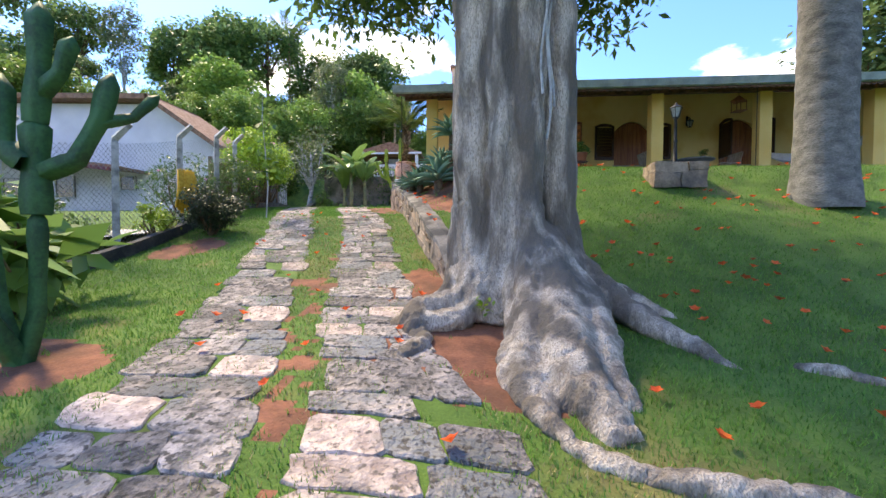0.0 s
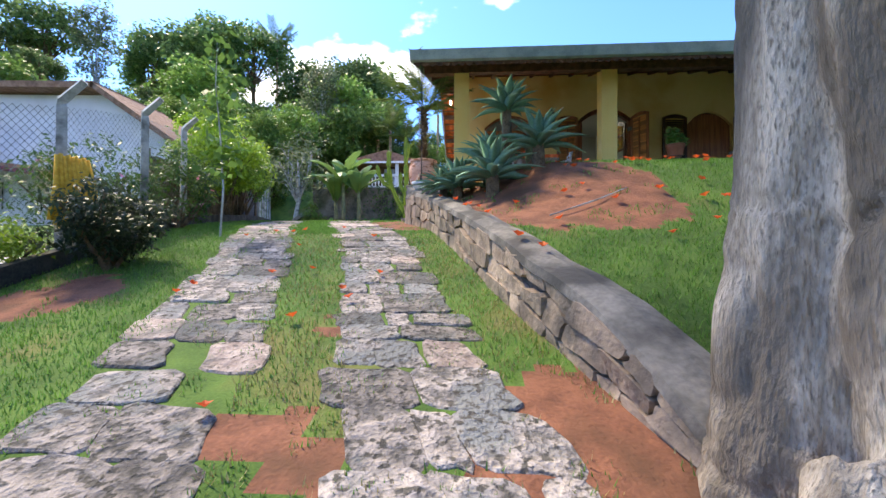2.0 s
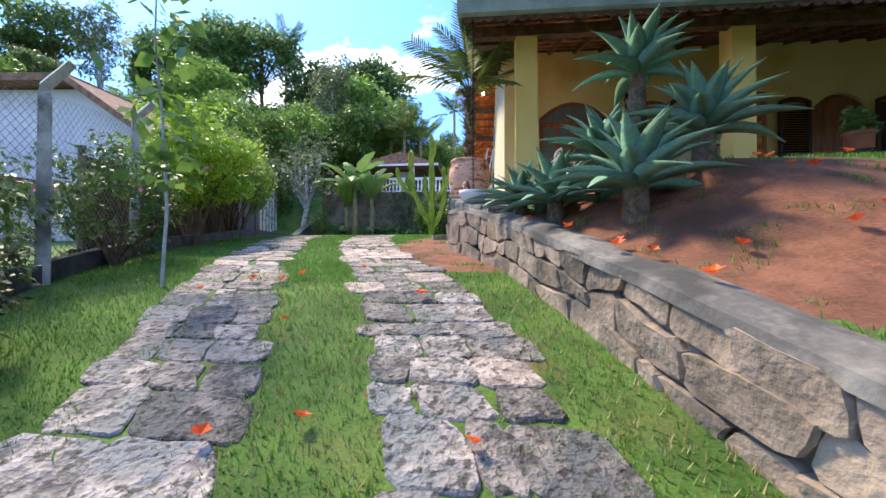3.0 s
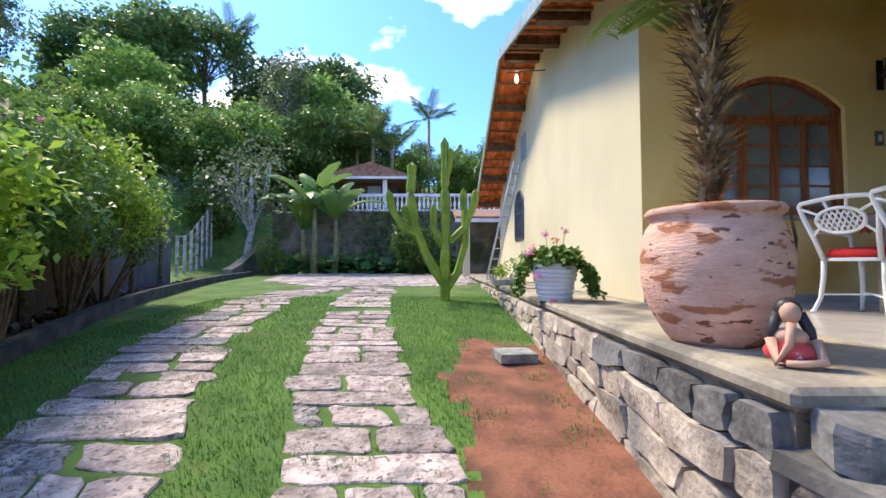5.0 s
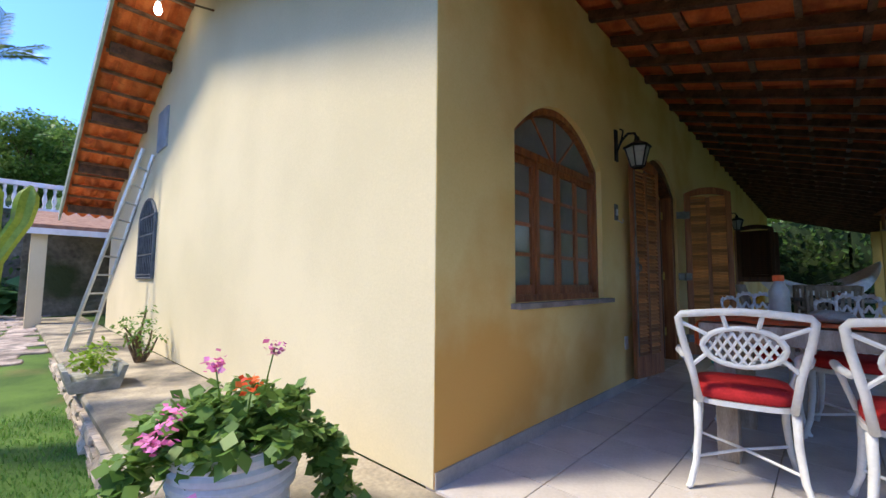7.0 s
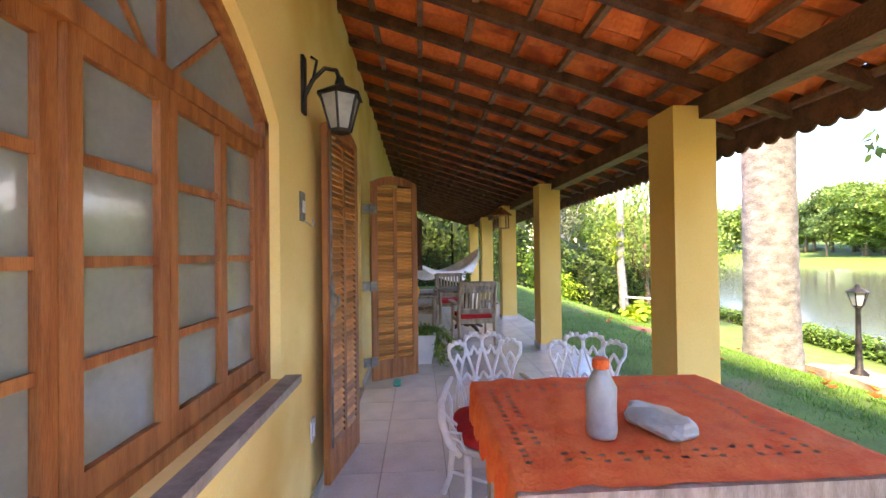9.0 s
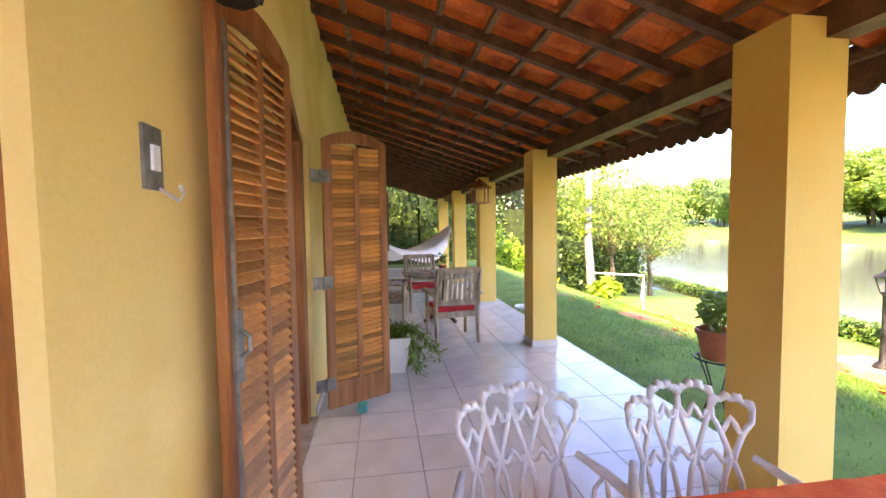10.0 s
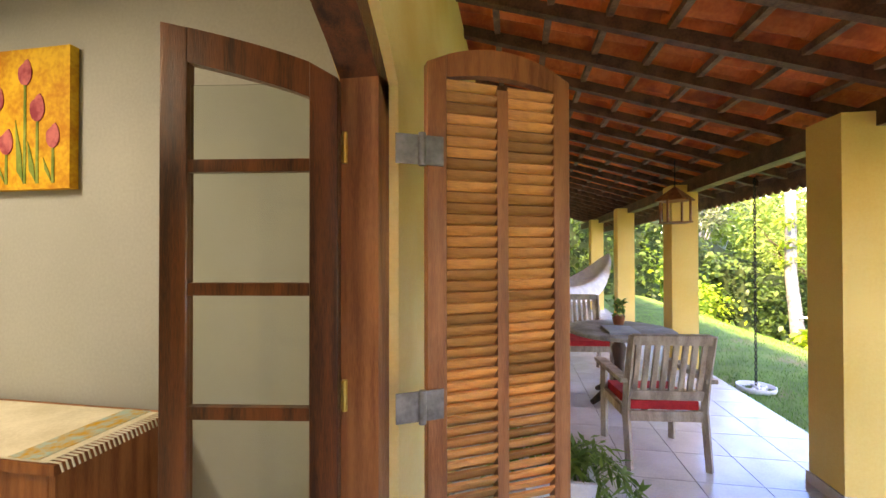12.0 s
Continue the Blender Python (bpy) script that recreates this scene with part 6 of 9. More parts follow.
def porch_window(o, label, name, curtain):
    a, b, z0, sp, ap = o
    win = empty(name, label, "window", (0, -0.03, 0), kind="structure")
    bm = bmesh.new()
    box(bm, a, 0.07, z0, a + 0.045, 0.16, sp)
    box(bm, b - 0.045, 0.07, z0, b, 0.16, sp)
    box(bm, a + 0.045, 0.07, z0, b - 0.045, 0.16, z0 + 0.045)
    arch_bar(bm, o, a + 0.001, b - 0.001, 0.0, 0.05, 0.07, 0.16)
    bmesh.ops.remove_doubles(bm, verts=bm.verts[:], dist=1e-4)
    part("window_frame", bm, M["wood"], win)
    bm = bmesh.new()
    box(bm, a + 0.045, 0.075, sp - 0.12, b - 0.045, 0.155, sp - 0.07)
    part("transom", bm, M["wood"], win)
    cx = (a + b) / 2
    for sgn in (-1, 0, 1):
        bm = bmesh.new()
        prism(bm, [(cx + sgn * 0.04 - 0.012, sp - 0.07), (cx + sgn * 0.04 + 0.012, sp - 0.07), (cx + sgn * 0.33 + 0.012, arch_z(cx + sgn * 0.33, o, 0.06)), (cx + sgn * 0.33 - 0.012, arch_z(cx + sgn * 0.33, o, 0.06))], 0.1, 0.13, "y")
        part("fan_bar", bm, M["wood"], win)
    cols = 4
    wcol = (b - a - 0.09) / cols
    for c in range(cols):
        x0 = a + 0.045 + c * wcol
        yo = 0.085 if c in (1, 2) else 0.1
        sash = bmesh.new()
        zt = sp - 0.12
        box(sash, x0 + 0.002, yo, z0 + 0.045, x0 + 0.038, yo + 0.045, zt)
        box(sash, x0 + wcol - 0.038, yo, z0 + 0.045, x0 + wcol - 0.002, yo + 0.045, zt)
        box(sash, x0 + 0.038, yo, z0 + 0.045, x0 + wcol - 0.038, yo + 0.045, z0 + 0.11)
        box(sash, x0 + 0.038, yo, zt - 0.045, x0 + wcol - 0.038, yo + 0.045, zt)
        so = part("sash", sash, M["wood"], win)
        hz = (zt - 0.045 - z0 - 0.11) / 4
        for r in range(4):
            za = z0 + 0.11 + r * hz
            if r:
                bm = bmesh.new()
                box(bm, x0 + 0.038, yo + 0.008, za - 0.012, x0 + wcol - 0.038, yo + 0.038, za + 0.012)
                part("glazing_bar", bm, M["wood"], so)
            bm = bmesh.new()
            box(bm, x0 + 0.034, yo + 0.02, za - 0.005, x0 + wcol - 0.034, yo + 0.026, za + hz + 0.005)
            g = part("pane", bm, M["pane_frost"], so)
            g.visible_shadow = False
    bm = bmesh.new()
    prism(bm, [(a + 0.06, sp - 0.06)] + [(b - 0.06, sp - 0.06)] + [(b - 0.06 + (a - b + 0.12) * k / 10, arch_z(b - 0.06 + (a - b + 0.12) * k / 10, o, 0.06)) for k in range(11)], 0.11, 0.116, "y")
    g = part("fan_pane", bm, M["pane_frost"], win)
    g.visible_shadow = False
    bm = bmesh.new()
    box(bm, a - 0.05, -0.045, z0 - 0.035, b + 0.06, 0.07, z0 - 0.001)
    part("window_sill", bm, M["sill"], win, "grey stone sill", bevel=0.006)
    if curtain:
        bm = bmesh.new()
        n = 60
        pts = [(a + (b - a) * k / n, 0.26 + 0.02 * math.sin(k * 0.9)) for k in range(n + 1)]
        lo = [bm.verts.new((x, y, z0)) for x, y in pts]
        hi = [bm.verts.new((x, y, ap)) for x, y in pts]
        for k in range(n):
            bm.faces.new([lo[k], lo[k + 1], hi[k + 1], hi[k]])
        solid("curtain", bm, M["curtain"], "pale grey green curtain behind the window", "curtain", smooth=True)


M["wood"] = mat("orange brown varnished wood", (0.2, 0.06, 0.02), (0.4, 0.15, 0.055), 3, 0.45, 0.25, 50, stretch=(8, 8, 0.6), spec=0.4)
M["door_wood"] = mat("dark red varnished wood", (0.035, 0.01, 0.004), (0.2, 0.06, 0.02), 2.5, 0.3, 0.2, 50, stretch=(7, 7, 0.5), spec=0.5)
M["wood_dark"] = mat("dark brown wood", (0.035, 0.015, 0.008), (0.1, 0.04, 0.02), 3, 0.5, 0.25, 50, stretch=(8, 8, 0.6))
M["slat"] = mat("louvre wood", (0.4, 0.14, 0.045), (0.7, 0.33, 0.11), 4, 0.5, 0.25, 40, rand=0.45, stretch=(0.8, 6, 6))
M["pane"] = glass_mat("window glass", (0.86, 0.92, 0.88), 0.06)
M["pane_frost"] = mat("obscured window glass", (0.3, 0.35, 0.32), (0.37, 0.42, 0.39), 5, 0.1, 0.05, 50, spec=0.6)
M["pane_frost"].node_tree.nodes["Principled BSDF"].inputs["Transmission Weight"].default_value = 0.45
M["sill"] = mat("grey stone sill", (0.2, 0.17, 0.15), (0.34, 0.29, 0.26), 7, 0.6, 0.2, 50)
M["curtain"] = mat("curtain cloth", (0.42, 0.46, 0.4), (0.55, 0.58, 0.52), 3, 0.95, 0.2, 60)
M["weathered"] = mat("weathered grey teak", (0.24, 0.19, 0.15), (0.45, 0.37, 0.3), 4, 0.8, 0.4, 50, stretch=(5, 5, 1))
M["red"] = mat("red cushion cloth", (0.42, 0.015, 0.02), (0.62, 0.03, 0.035), 9, 0.9, 0.4, 80)
M["tablecloth"] = mat("orange table cloth", (0.82, 0.11, 0.03), (0.95, 0.2, 0.06), 8, 0.9, 0.6, 90)
M["teal"] = mat("teal rubber", (0.0, 0.3, 0.26), (0.02, 0.45, 0.38), 8, 0.6, 0.2, 50)
M["yellow"] = mat("yellow cushion cloth", (0.65, 0.3, 0.02), (0.8, 0.42, 0.05), 6, 0.9, 0.3, 70)
M["pattern"] = mat("brown patterned cloth", (0.12, 0.07, 0.05), (0.5, 0.42, 0.34), 14, 0.9, 0.3, 50)
M["terracotta"] = mat("brown plastic pot", (0.26, 0.07, 0.03), (0.36, 0.11, 0.05), 5, 0.5, 0.1, 40)
M["brass"] = mat("brass", (0.55, 0.36, 0.08), (0.7, 0.48, 0.14), 8, 0.3, 0.1, 50, metal=0.9)
M["hammock"] = mat("white cotton net", (0.66, 0.66, 0.64), (0.8, 0.8, 0.78), 12, 0.95, 0.6, 60)
M["steel"] = mat("grey iron strap", (0.12, 0.12, 0.115), (0.24, 0.24, 0.23), 12, 0.5, 0.2, 60, metal=0.5)
porch_window(WIN, "arched wooden window with twenty small panes", "window_1", True)


# ---- shutters ----
def shutter_parts(ob, w, h, cols, slats, rise, material, slat_mat, bottom=0.2):
    t = 0.036

    def top(x):
        return h + rise * (1 - (2 * x / w - 1) ** 2)

    def stile(x0, x1, z0, name="stile"):
        bm = bmesh.new()
        prism(bm, [(x0, z0), (x1, z0), (x1, top(x1)), (x0, top(x0))], -t / 2, t / 2, "y")
        part(name, bm, material, ob, bevel=0.003)
    st, mu = 0.065, 0.04
    stile(0.0, st, 0.0)
    stile(w - st, w, 0.0)
    cw = (w - 2 * st - (cols - 1) * mu) / cols
    for c in range(1, cols):
        x = st + c * cw + (c - 1) * mu
        bm = bmesh.new()
        box(bm, x, -t / 2, bottom, x + mu, t / 2, h - 0.06)
        part("mullion", bm, material, ob)
    bm = bmesh.new()
    box(bm, st, -t / 2 + 0.001, 0.0, w - st, t / 2 - 0.001, bottom)
    part("bottom_rail", bm, material, ob)
    bm = bmesh.new()
    n = 10
    for i in range(n):
        x0, x1 = st + (w - 2 * st) * i / n, st + (w - 2 * st) * (i + 1) / n
        prism(bm, [(x0, h - 0.06 + 0.6 * (top(x0) - h)), (x1, h - 0.06 + 0.6 * (top(x1) - h)), (x1, top(x1)), (x0, top(x0))], -t / 2 + 0.001, t / 2 - 0.001, "y")
    bmesh.ops.remove_doubles(bm, verts=bm.verts[:], dist=1e-4)
    part("top_rail", bm, material, ob)
    sm = bmesh.new()
    pitch = (h - 0.05 - bottom) / slats
    box(sm, -cw / 2, -0.027, -0.004, cw / 2, 0.027, 0.004, pose(0, 0, 0, -50))
    sme = finish(sm, "slat", slat_mat)
    for c in range(cols):
        x = st + c * (cw + mu) + cw / 2
        for k in range(slats):
            o = new("slat", sme)
            o.parent = ob
            o.location = (x, 0, bottom + (k + 0.5) * pitch)


sh2 = empty("door_shutter", "louvred wooden door shutter with an arched top standing open", "shutter", (4.42, -0.12, 0.1), -61.4, group="porch shutters")
shutter_parts(sh2, 0.52, 2.02, 2, 50, 0.07, M["wood"], M["slat"])
sh1 = copy_thing(sh2, pose(3.08, -0.17, 0.1, 0, 0, 170))
for hz in (0.2, 0.96, 1.74):
    bm = bmesh.new()
    box(bm, -0.1, -0.03, hz - 0.045, 0.05, -0.022, hz + 0.045)
    tube(bm, [(-0.02, -0.035, hz - 0.05), (-0.02, -0.035, hz + 0.05)], 0.012, 8)
    part("strap_hinge", bm, M["steel"], sh2, "grey iron strap hinge")
bm = bmesh.new()
box(bm, 0.46, 0.018, 0.9, 0.5, 0.032, 1.12)
tube(bm, [(0.48, 0.035, 0.98), (0.48, 0.06, 1.0), (0.48, 0.06, 1.04), (0.48, 0.035, 1.06)], 0.008, 6)
part("latch", bm, M["steel"], sh1, "worn metal latch")
bm = bmesh.new()
tube(bm, [(0.5, 0.03, 0.2), (0.5, 0.03, 1.95)], 0.006, 6)
part("bolt", bm, M["steel"], sh1)

# ---- door frame and glazed leaf ----
dr = empty("door_1", "arched wooden doorway with a glazed leaf opened inward", "door", kind="structure")
a, b, _, sp, ap = DOOR
bm = bmesh.new()
box(bm, a, 0.03, 0, a + 0.11, 0.16, sp)
part("jamb", bm, M["wood"], dr)
bm = bmesh.new()
box(bm, b - 0.11, 0.03, 0, b, 0.16, sp)
part("jamb", bm, M["wood"], dr)
bm = bmesh.new()
arch_bar(bm, DOOR, a + 0.001, b - 0.001, 0.0, 0.11, 0.03, 0.16)
part("arch_head", bm, M["door_wood"], dr)
bm = bmesh.new()
box(bm, a, -0.03, 0.0, b, 0.2, 0.012)
part("threshold", bm, M["sill"], dr)


def glazed_leaf(at, rz, name="leaf"):
    lf = empty("glazed_door", "varnished wooden door leaf with five glass panes", "door leaf", at, rz, group="glazed door leaves")
    w, h, rise = 0.57, 2.08, 0.12
    top = lambda x: h + rise * (1 - ((x / w) ** 2))
    for x0, x1 in ((0, 0.09), (w - 0.09, w)):
        bm = bmesh.new()
        prism(bm, [(x0, 0.02), (x1, 0.02), (x1, 2.06 + 0.19 * (x1 / w) ** 0.7), (x0, 2.06 + 0.19 * (x0 / w) ** 0.7)], -0.02, 0.02, "y")
        part("stile", bm, M["door_wood"], lf, bevel=0.003)
    bm = bmesh.new()
    n = 8
    for i in range(n):
        x0, x1 = 0.09 + (w - 0.18) * i / n, 0.09 + (w - 0.18) * (i + 1) / n
        f = lambda x: 2.06 + 0.19 * (x / w) ** 0.7
        prism(bm, [(x0, f(x0) - 0.11), (x1, f(x1) - 0.11), (x1, f(x1)), (x0, f(x0))], -0.019, 0.019, "y")
    bmesh.ops.remove_doubles(bm, verts=bm.verts[:], dist=1e-4)
    part("top_rail", bm, M["door_wood"], lf)
    bm = bmesh.new()
    box(bm, 0.09, -0.019, 0.02, w - 0.09, 0.019, 0.2)
    part("bottom_rail", bm, M["door_wood"], lf)
    for k in range(1, 5):
        z = 0.23 + 0.39 * k
        bm = bmesh.new()
        box(bm, 0.09, -0.015, z - 0.02, w - 0.09, 0.015, z + 0.02)
        part("glazing_bar", bm, M["door_wood"], lf)
    for k in range(5):
        z0, z1 = 0.2 + 0.39 * k + 0.03 * (k > 0), 0.23 + 0.39 * (k + 1) if k < 4 else 2.05
        bm = bmesh.new()
        box(bm, 0.085, -0.003, z0, w - 0.085, 0.003, z1)
        g = part("pane", bm, M["pane"], lf)
        g.visible_shadow = False
    for z in (0.35, 1.06, 1.85):
        bm = bmesh.new()
        tube(bm, [(-0.012, -0.018, z - 0.05), (-0.012, -0.018, z + 0.05)], 0.009, 8)
        box(bm, -0.02, -0.024, z - 0.045, 0.02, -0.02, z + 0.045)
        part("hinge", bm, M["brass"], lf, "brass hinge")
    return lf


glazed_leaf((b - 0.135, 0.15, 0.012), 98)
lw_ = glazed_leaf((a + 0.135, 0.17, 0.012), 84)

# ---- the room behind the door ----
bm = bmesh.new()
box(bm, 4.95, 0.2, 0.01, 5.05, 4.6, 2.95)
solid("wall_room_east", bm, M["plaster_in"], "pale grey green plaster wall inside", "wall", "structure")
bm = bmesh.new()
box(bm, 0.3, 4.6, 0.01, 5.05, 4.7, 2.95)
solid("wall_room_north", bm, M["plaster_in"], "pale inner wall of the room", "wall", "structure")
bm = bmesh.new()
box(bm, 0.2, 0.2, 2.95, 5.05, 4.7, 3.0)
solid("ceiling", bm, M["plaster_in"], "flat white ceiling of the room", "ceiling", "structure")
bm = bmesh.new()
box(bm, 5.05, 0.2, 2.95, LEN - 0.2, DEPTH - 0.2, 3.0)
solid("ceiling_east", bm, M["plaster_in"], "flat white ceiling of the other rooms", "ceiling", "structure")
tl = empty("tube_lamp", "lit ceiling tube lamp in the room", "lamp", (3.3, 2.4, 2.9))
bm = bmesh.new()
box(bm, -0.62, -0.05, 0.0, 0.62, 0.05, 0.048)
part("housing", bm, M["white"], tl)
bm = bmesh.new()
tube(bm, [(-0.58, 0, -0.03), (0.58, 0, -0.03)], 0.014, 10)
part("tube", bm, M["glow"], tl)
al = new("tube_light", bpy.data.lights.new("tube_light", "AREA"))
al.data.shape, al.data.size, al.data.size_y, al.data.energy, al.data.color = "RECTANGLE", 1.2, 0.08, 2.6, (0.82, 0.93, 1.0)
al.location = (3.3, 2.4, 2.84)
pic = empty("painting", "yellow orange canvas painted with red tulips", "painting", (4.93, 1.85, 1.86))
M["canvas"] = mat("yellow painted canvas", (0.55, 0.22, 0.02), (0.8, 0.5, 0.06), 5, 0.7, 0.2, 40)
M["tulip"] = mat("painted tulip red", (0.3, 0.03, 0.06), (0.6, 0.16, 0.18), 12, 0.7, 0.1, 40)
M["paintgreen"] = mat("painted leaf green", (0.12, 0.22, 0.04), (0.25, 0.34, 0.08), 10, 0.7, 0.1, 40)
bm = bmesh.new()
box(bm, -0.03, 0.0, 0.0, 0.015, 0.75, 0.74)
part("canvas", bm, M["canvas"], pic, bevel=0.004)
for y, z, s in ((0.1, 0.27, 0.75), (0.2, 0.42, 0.85), (0.28, 0.61, 0.8), (0.4, 0.25, 0.8), (0.46, 0.48, 0.75), (0.6, 0.35, 0.85), (0.66, 0.58, 0.7)):
    bm = bmesh.new()
    pts = [(y + 0.055 * s * math.cos(t), z + 0.08 * s * math.sin(t) * (1.0 if math.sin(t) < 0 else 1 + 0.25 * math.cos(3 * t))) for t in [2 * math.pi * k / 16 for k in range(16)]]
    prism(bm, pts, -0.036, -0.031, "x")
    part("tulip", bm, M["tulip"], pic)
    bm = bmesh.new()
    prism(bm, [(y - 0.008, 0.03), (y + 0.01, 0.03), (y + 0.008, z - 0.06), (y - 0.006, z - 0.06)], -0.034, -0.0315, "x")
    part("stem", bm, M["paintgreen"], pic)
    bm = bmesh.new()
    prism(bm, [(y + 0.01, 0.04), (y + 0.05, 0.1), (y + 0.06, z * 0.6), (y + 0.02, z * 0.3)], -0.0355, -0.0325, "x")
    part("leaf", bm, M["paintgreen"], pic)
sb = empty("sideboard", "brown wooden sideboard along the inner wall", "sideboard", (4.42, 1.28, 0.012))
for n_, x0, y0, z0, x1, y1, z1 in (("top", -0.02, -0.02, 0.7, 0.5, 1.6, 0.74), ("side", 0, 0, 0, 0.5, 0.03, 0.7), ("side", 0, 1.55, 0, 0.5, 1.58, 0.7), ("back", 0.47, 0.03, 0, 0.49, 1.55, 0.7), ("door", 0.0, 0.035, 0.06, 0.02, 0.78, 0.69), ("door", 0.0, 0.79, 0.06, 0.02, 1.545, 0.69), ("plinth", 0.03, 0.03, 0, 0.46, 1.55, 0.05)):
    bm = bmesh.new()
    box(bm, x0, y0, z0, x1, y1, z1)
    part(n_, bm, M["wood"], sb, bevel=0.003)
run = empty("table_runner", "cream fringed runner with a floral border on the sideboard", "table runner", (4.42, 1.28, 0.756))
M["runner"] = mat("cream cloth", (0.6, 0.58, 0.46), (0.74, 0.72, 0.6), 6, 0.95, 0.3, 70)
M["floral"] = mat("floral border", (0.55, 0.3, 0.03), (0.3, 0.5, 0.5), 14, 0.95, 0.2, 60)
bm = bmesh.new()
box(bm, -0.015, 0.02, 0, 0.46, 1.5, 0.005)
part("cloth", bm, M["runner"], run)
bm = bmesh.new()
box(bm, -0.012, 0.06, 0.0055, 0.46, 0.2, 0.008)
part("border", bm, M["floral"], run)
for k in range(24):
    bm = bmesh.new()
    x = -0.01 + k * 0.02
    tube(bm, [(x, 0.02, 0.004), (x + 0.004, -0.03, 0.0), (x + 0.002, -0.045, -0.03)], 0.004, 5)
    part("tassel", bm, M["runner"], run)

# ---- wall fittings ----
wl_ = empty("wall_lantern", "black iron wall lantern with frosted panes", "wall lamp", (2.42, 0, 0))
bm = bmesh.new()
box(bm, -0.03, -0.02, 2.12, 0.03, 0, 2.42)
part("backplate", bm, M["iron"], wl_, bevel=0.006)
bm = bmesh.new()
tube(bm, [(0, -0.01, 2.2), (0, -0.06, 2.3), (0, -0.12, 2.36), (0, -0.18, 2.35), (0, -0.2, 2.3)], 0.012, 8)
tube(bm, [(0, -0.06, 2.3), (0, -0.08, 2.4), (0, -0.05, 2.42)], 0.008, 6)
part("arm", bm, M["iron"], wl_)
hd = empty("head", "", "")
hd.parent = wl_
hd.location = (0, -0.2, 0)
lantern_head(hd, 2.02, 1.0)
copy_thing(wl_, pose(8.1, 0, -0.02))
for nm, at, w, h, lab in (("light_switch", (2.39, 0, 1.63), 0.08, 0.15, "small grey light switch plate on the wall"), ("wall_socket", (2.56, 0, 0.42), 0.08, 0.12, "white wall socket plate near the floor")):
    s_ = empty(nm, lab, "switch" if "switch" in nm else "socket", at)
    bm = bmesh.new()
    box(bm, -w / 2, -0.012, -h / 2, w / 2, -0.001, h / 2)
    part("plate", bm, M["steel"] if "switch" in nm else M["white"], s_, bevel=0.003)
    bm = bmesh.new()
    box(bm, -0.015, -0.02, -0.03, 0.015, -0.0125, 0.03)
    part("rocker", bm, M["white"], s_)
bm = bmesh.new()
tube(bm, [(2.41, -0.012, 1.56), (2.42, -0.05, 1.53), (2.435, -0.055, 1.55), (2.44, -0.045, 1.57)], 0.005, 6)
solid("wall_hook", bm, M["alu"], "small bent metal hook under the switch", "hook")
bm = bmesh.new()
prism(bm, [(-0.07, 0), (0.07, 0), (0.075, 0.03), (0.05, 0.05), (-0.05, 0.05), (-0.075, 0.03)], -0.04, 0.04, "y")
solid("door_stop", bm, M["teal"], "teal rubber wedge holding the shutter", "door stop", at=(4.6, -0.36, 0.002), bevel=0.01)


# ---- further windows with blinds and dark shutters ----
for k, o in enumerate((WIN2, WIN3)):
    a, b, z0, sp, ap = o
    wn_ = empty("window_%d" % (k + 3), "arched window closed by a brown slatted blind", "window", kind="structure")
    for i in range(30):
        z = z0 + 0.02 + i * 0.047
        if z > ap - 0.05:
            break
        half = (b - a) / 2 - 0.01
        if z > sp:
            half = (b - a) / 2 * math.sqrt(max(0.02, 1 - (z + 0.045 - sp) / (ap - sp))) - 0.012
        bm = bmesh.new()
        box(bm, (a + b) / 2 - half, 0.06, z, (a + b) / 2 + half, 0.075, z + 0.045)
        part("slat", bm, M["wood"], wn_)
    bm = bmesh.new()
    box(bm, a + 0.001, 0.1, z0 + 0.001, b - 0.001, 0.12, sp)
    arch_bar(bm, o, a + 0.001, b - 0.001, 0.002, ap - sp, 0.1, 0.12)
    part("backing", bm, M["wood_dark"], wn_)
    bm = bmesh.new()
    box(bm, a - 0.05, -0.04, z0 - 0.035, b + 0.05, 0.06, z0 - 0.001)
    part("window_sill", bm, M["sill"], wn_)
ws = empty("window_shutter", "dark louvred window shutter standing open", "shutter", (WIN3[0] - 0.02, -0.05, 1.02), -88, group="window shutters")
shutter_parts(ws, 0.62, 1.1, 1, 20, 0.08, M["wood_dark"], M["wood_dark"], 0.1)
copy_thing(ws, pose(WIN3[1] + 0.02, -0.05, 1.02, 0, 0, -80))
copy_thing(ws, pose(WIN2[0] - 0.02, -0.05, 1.02, 0, 0, 184))
copy_thing(ws, pose(WIN2[1] + 0.02, -0.05, 1.02, 0, 0, -4))


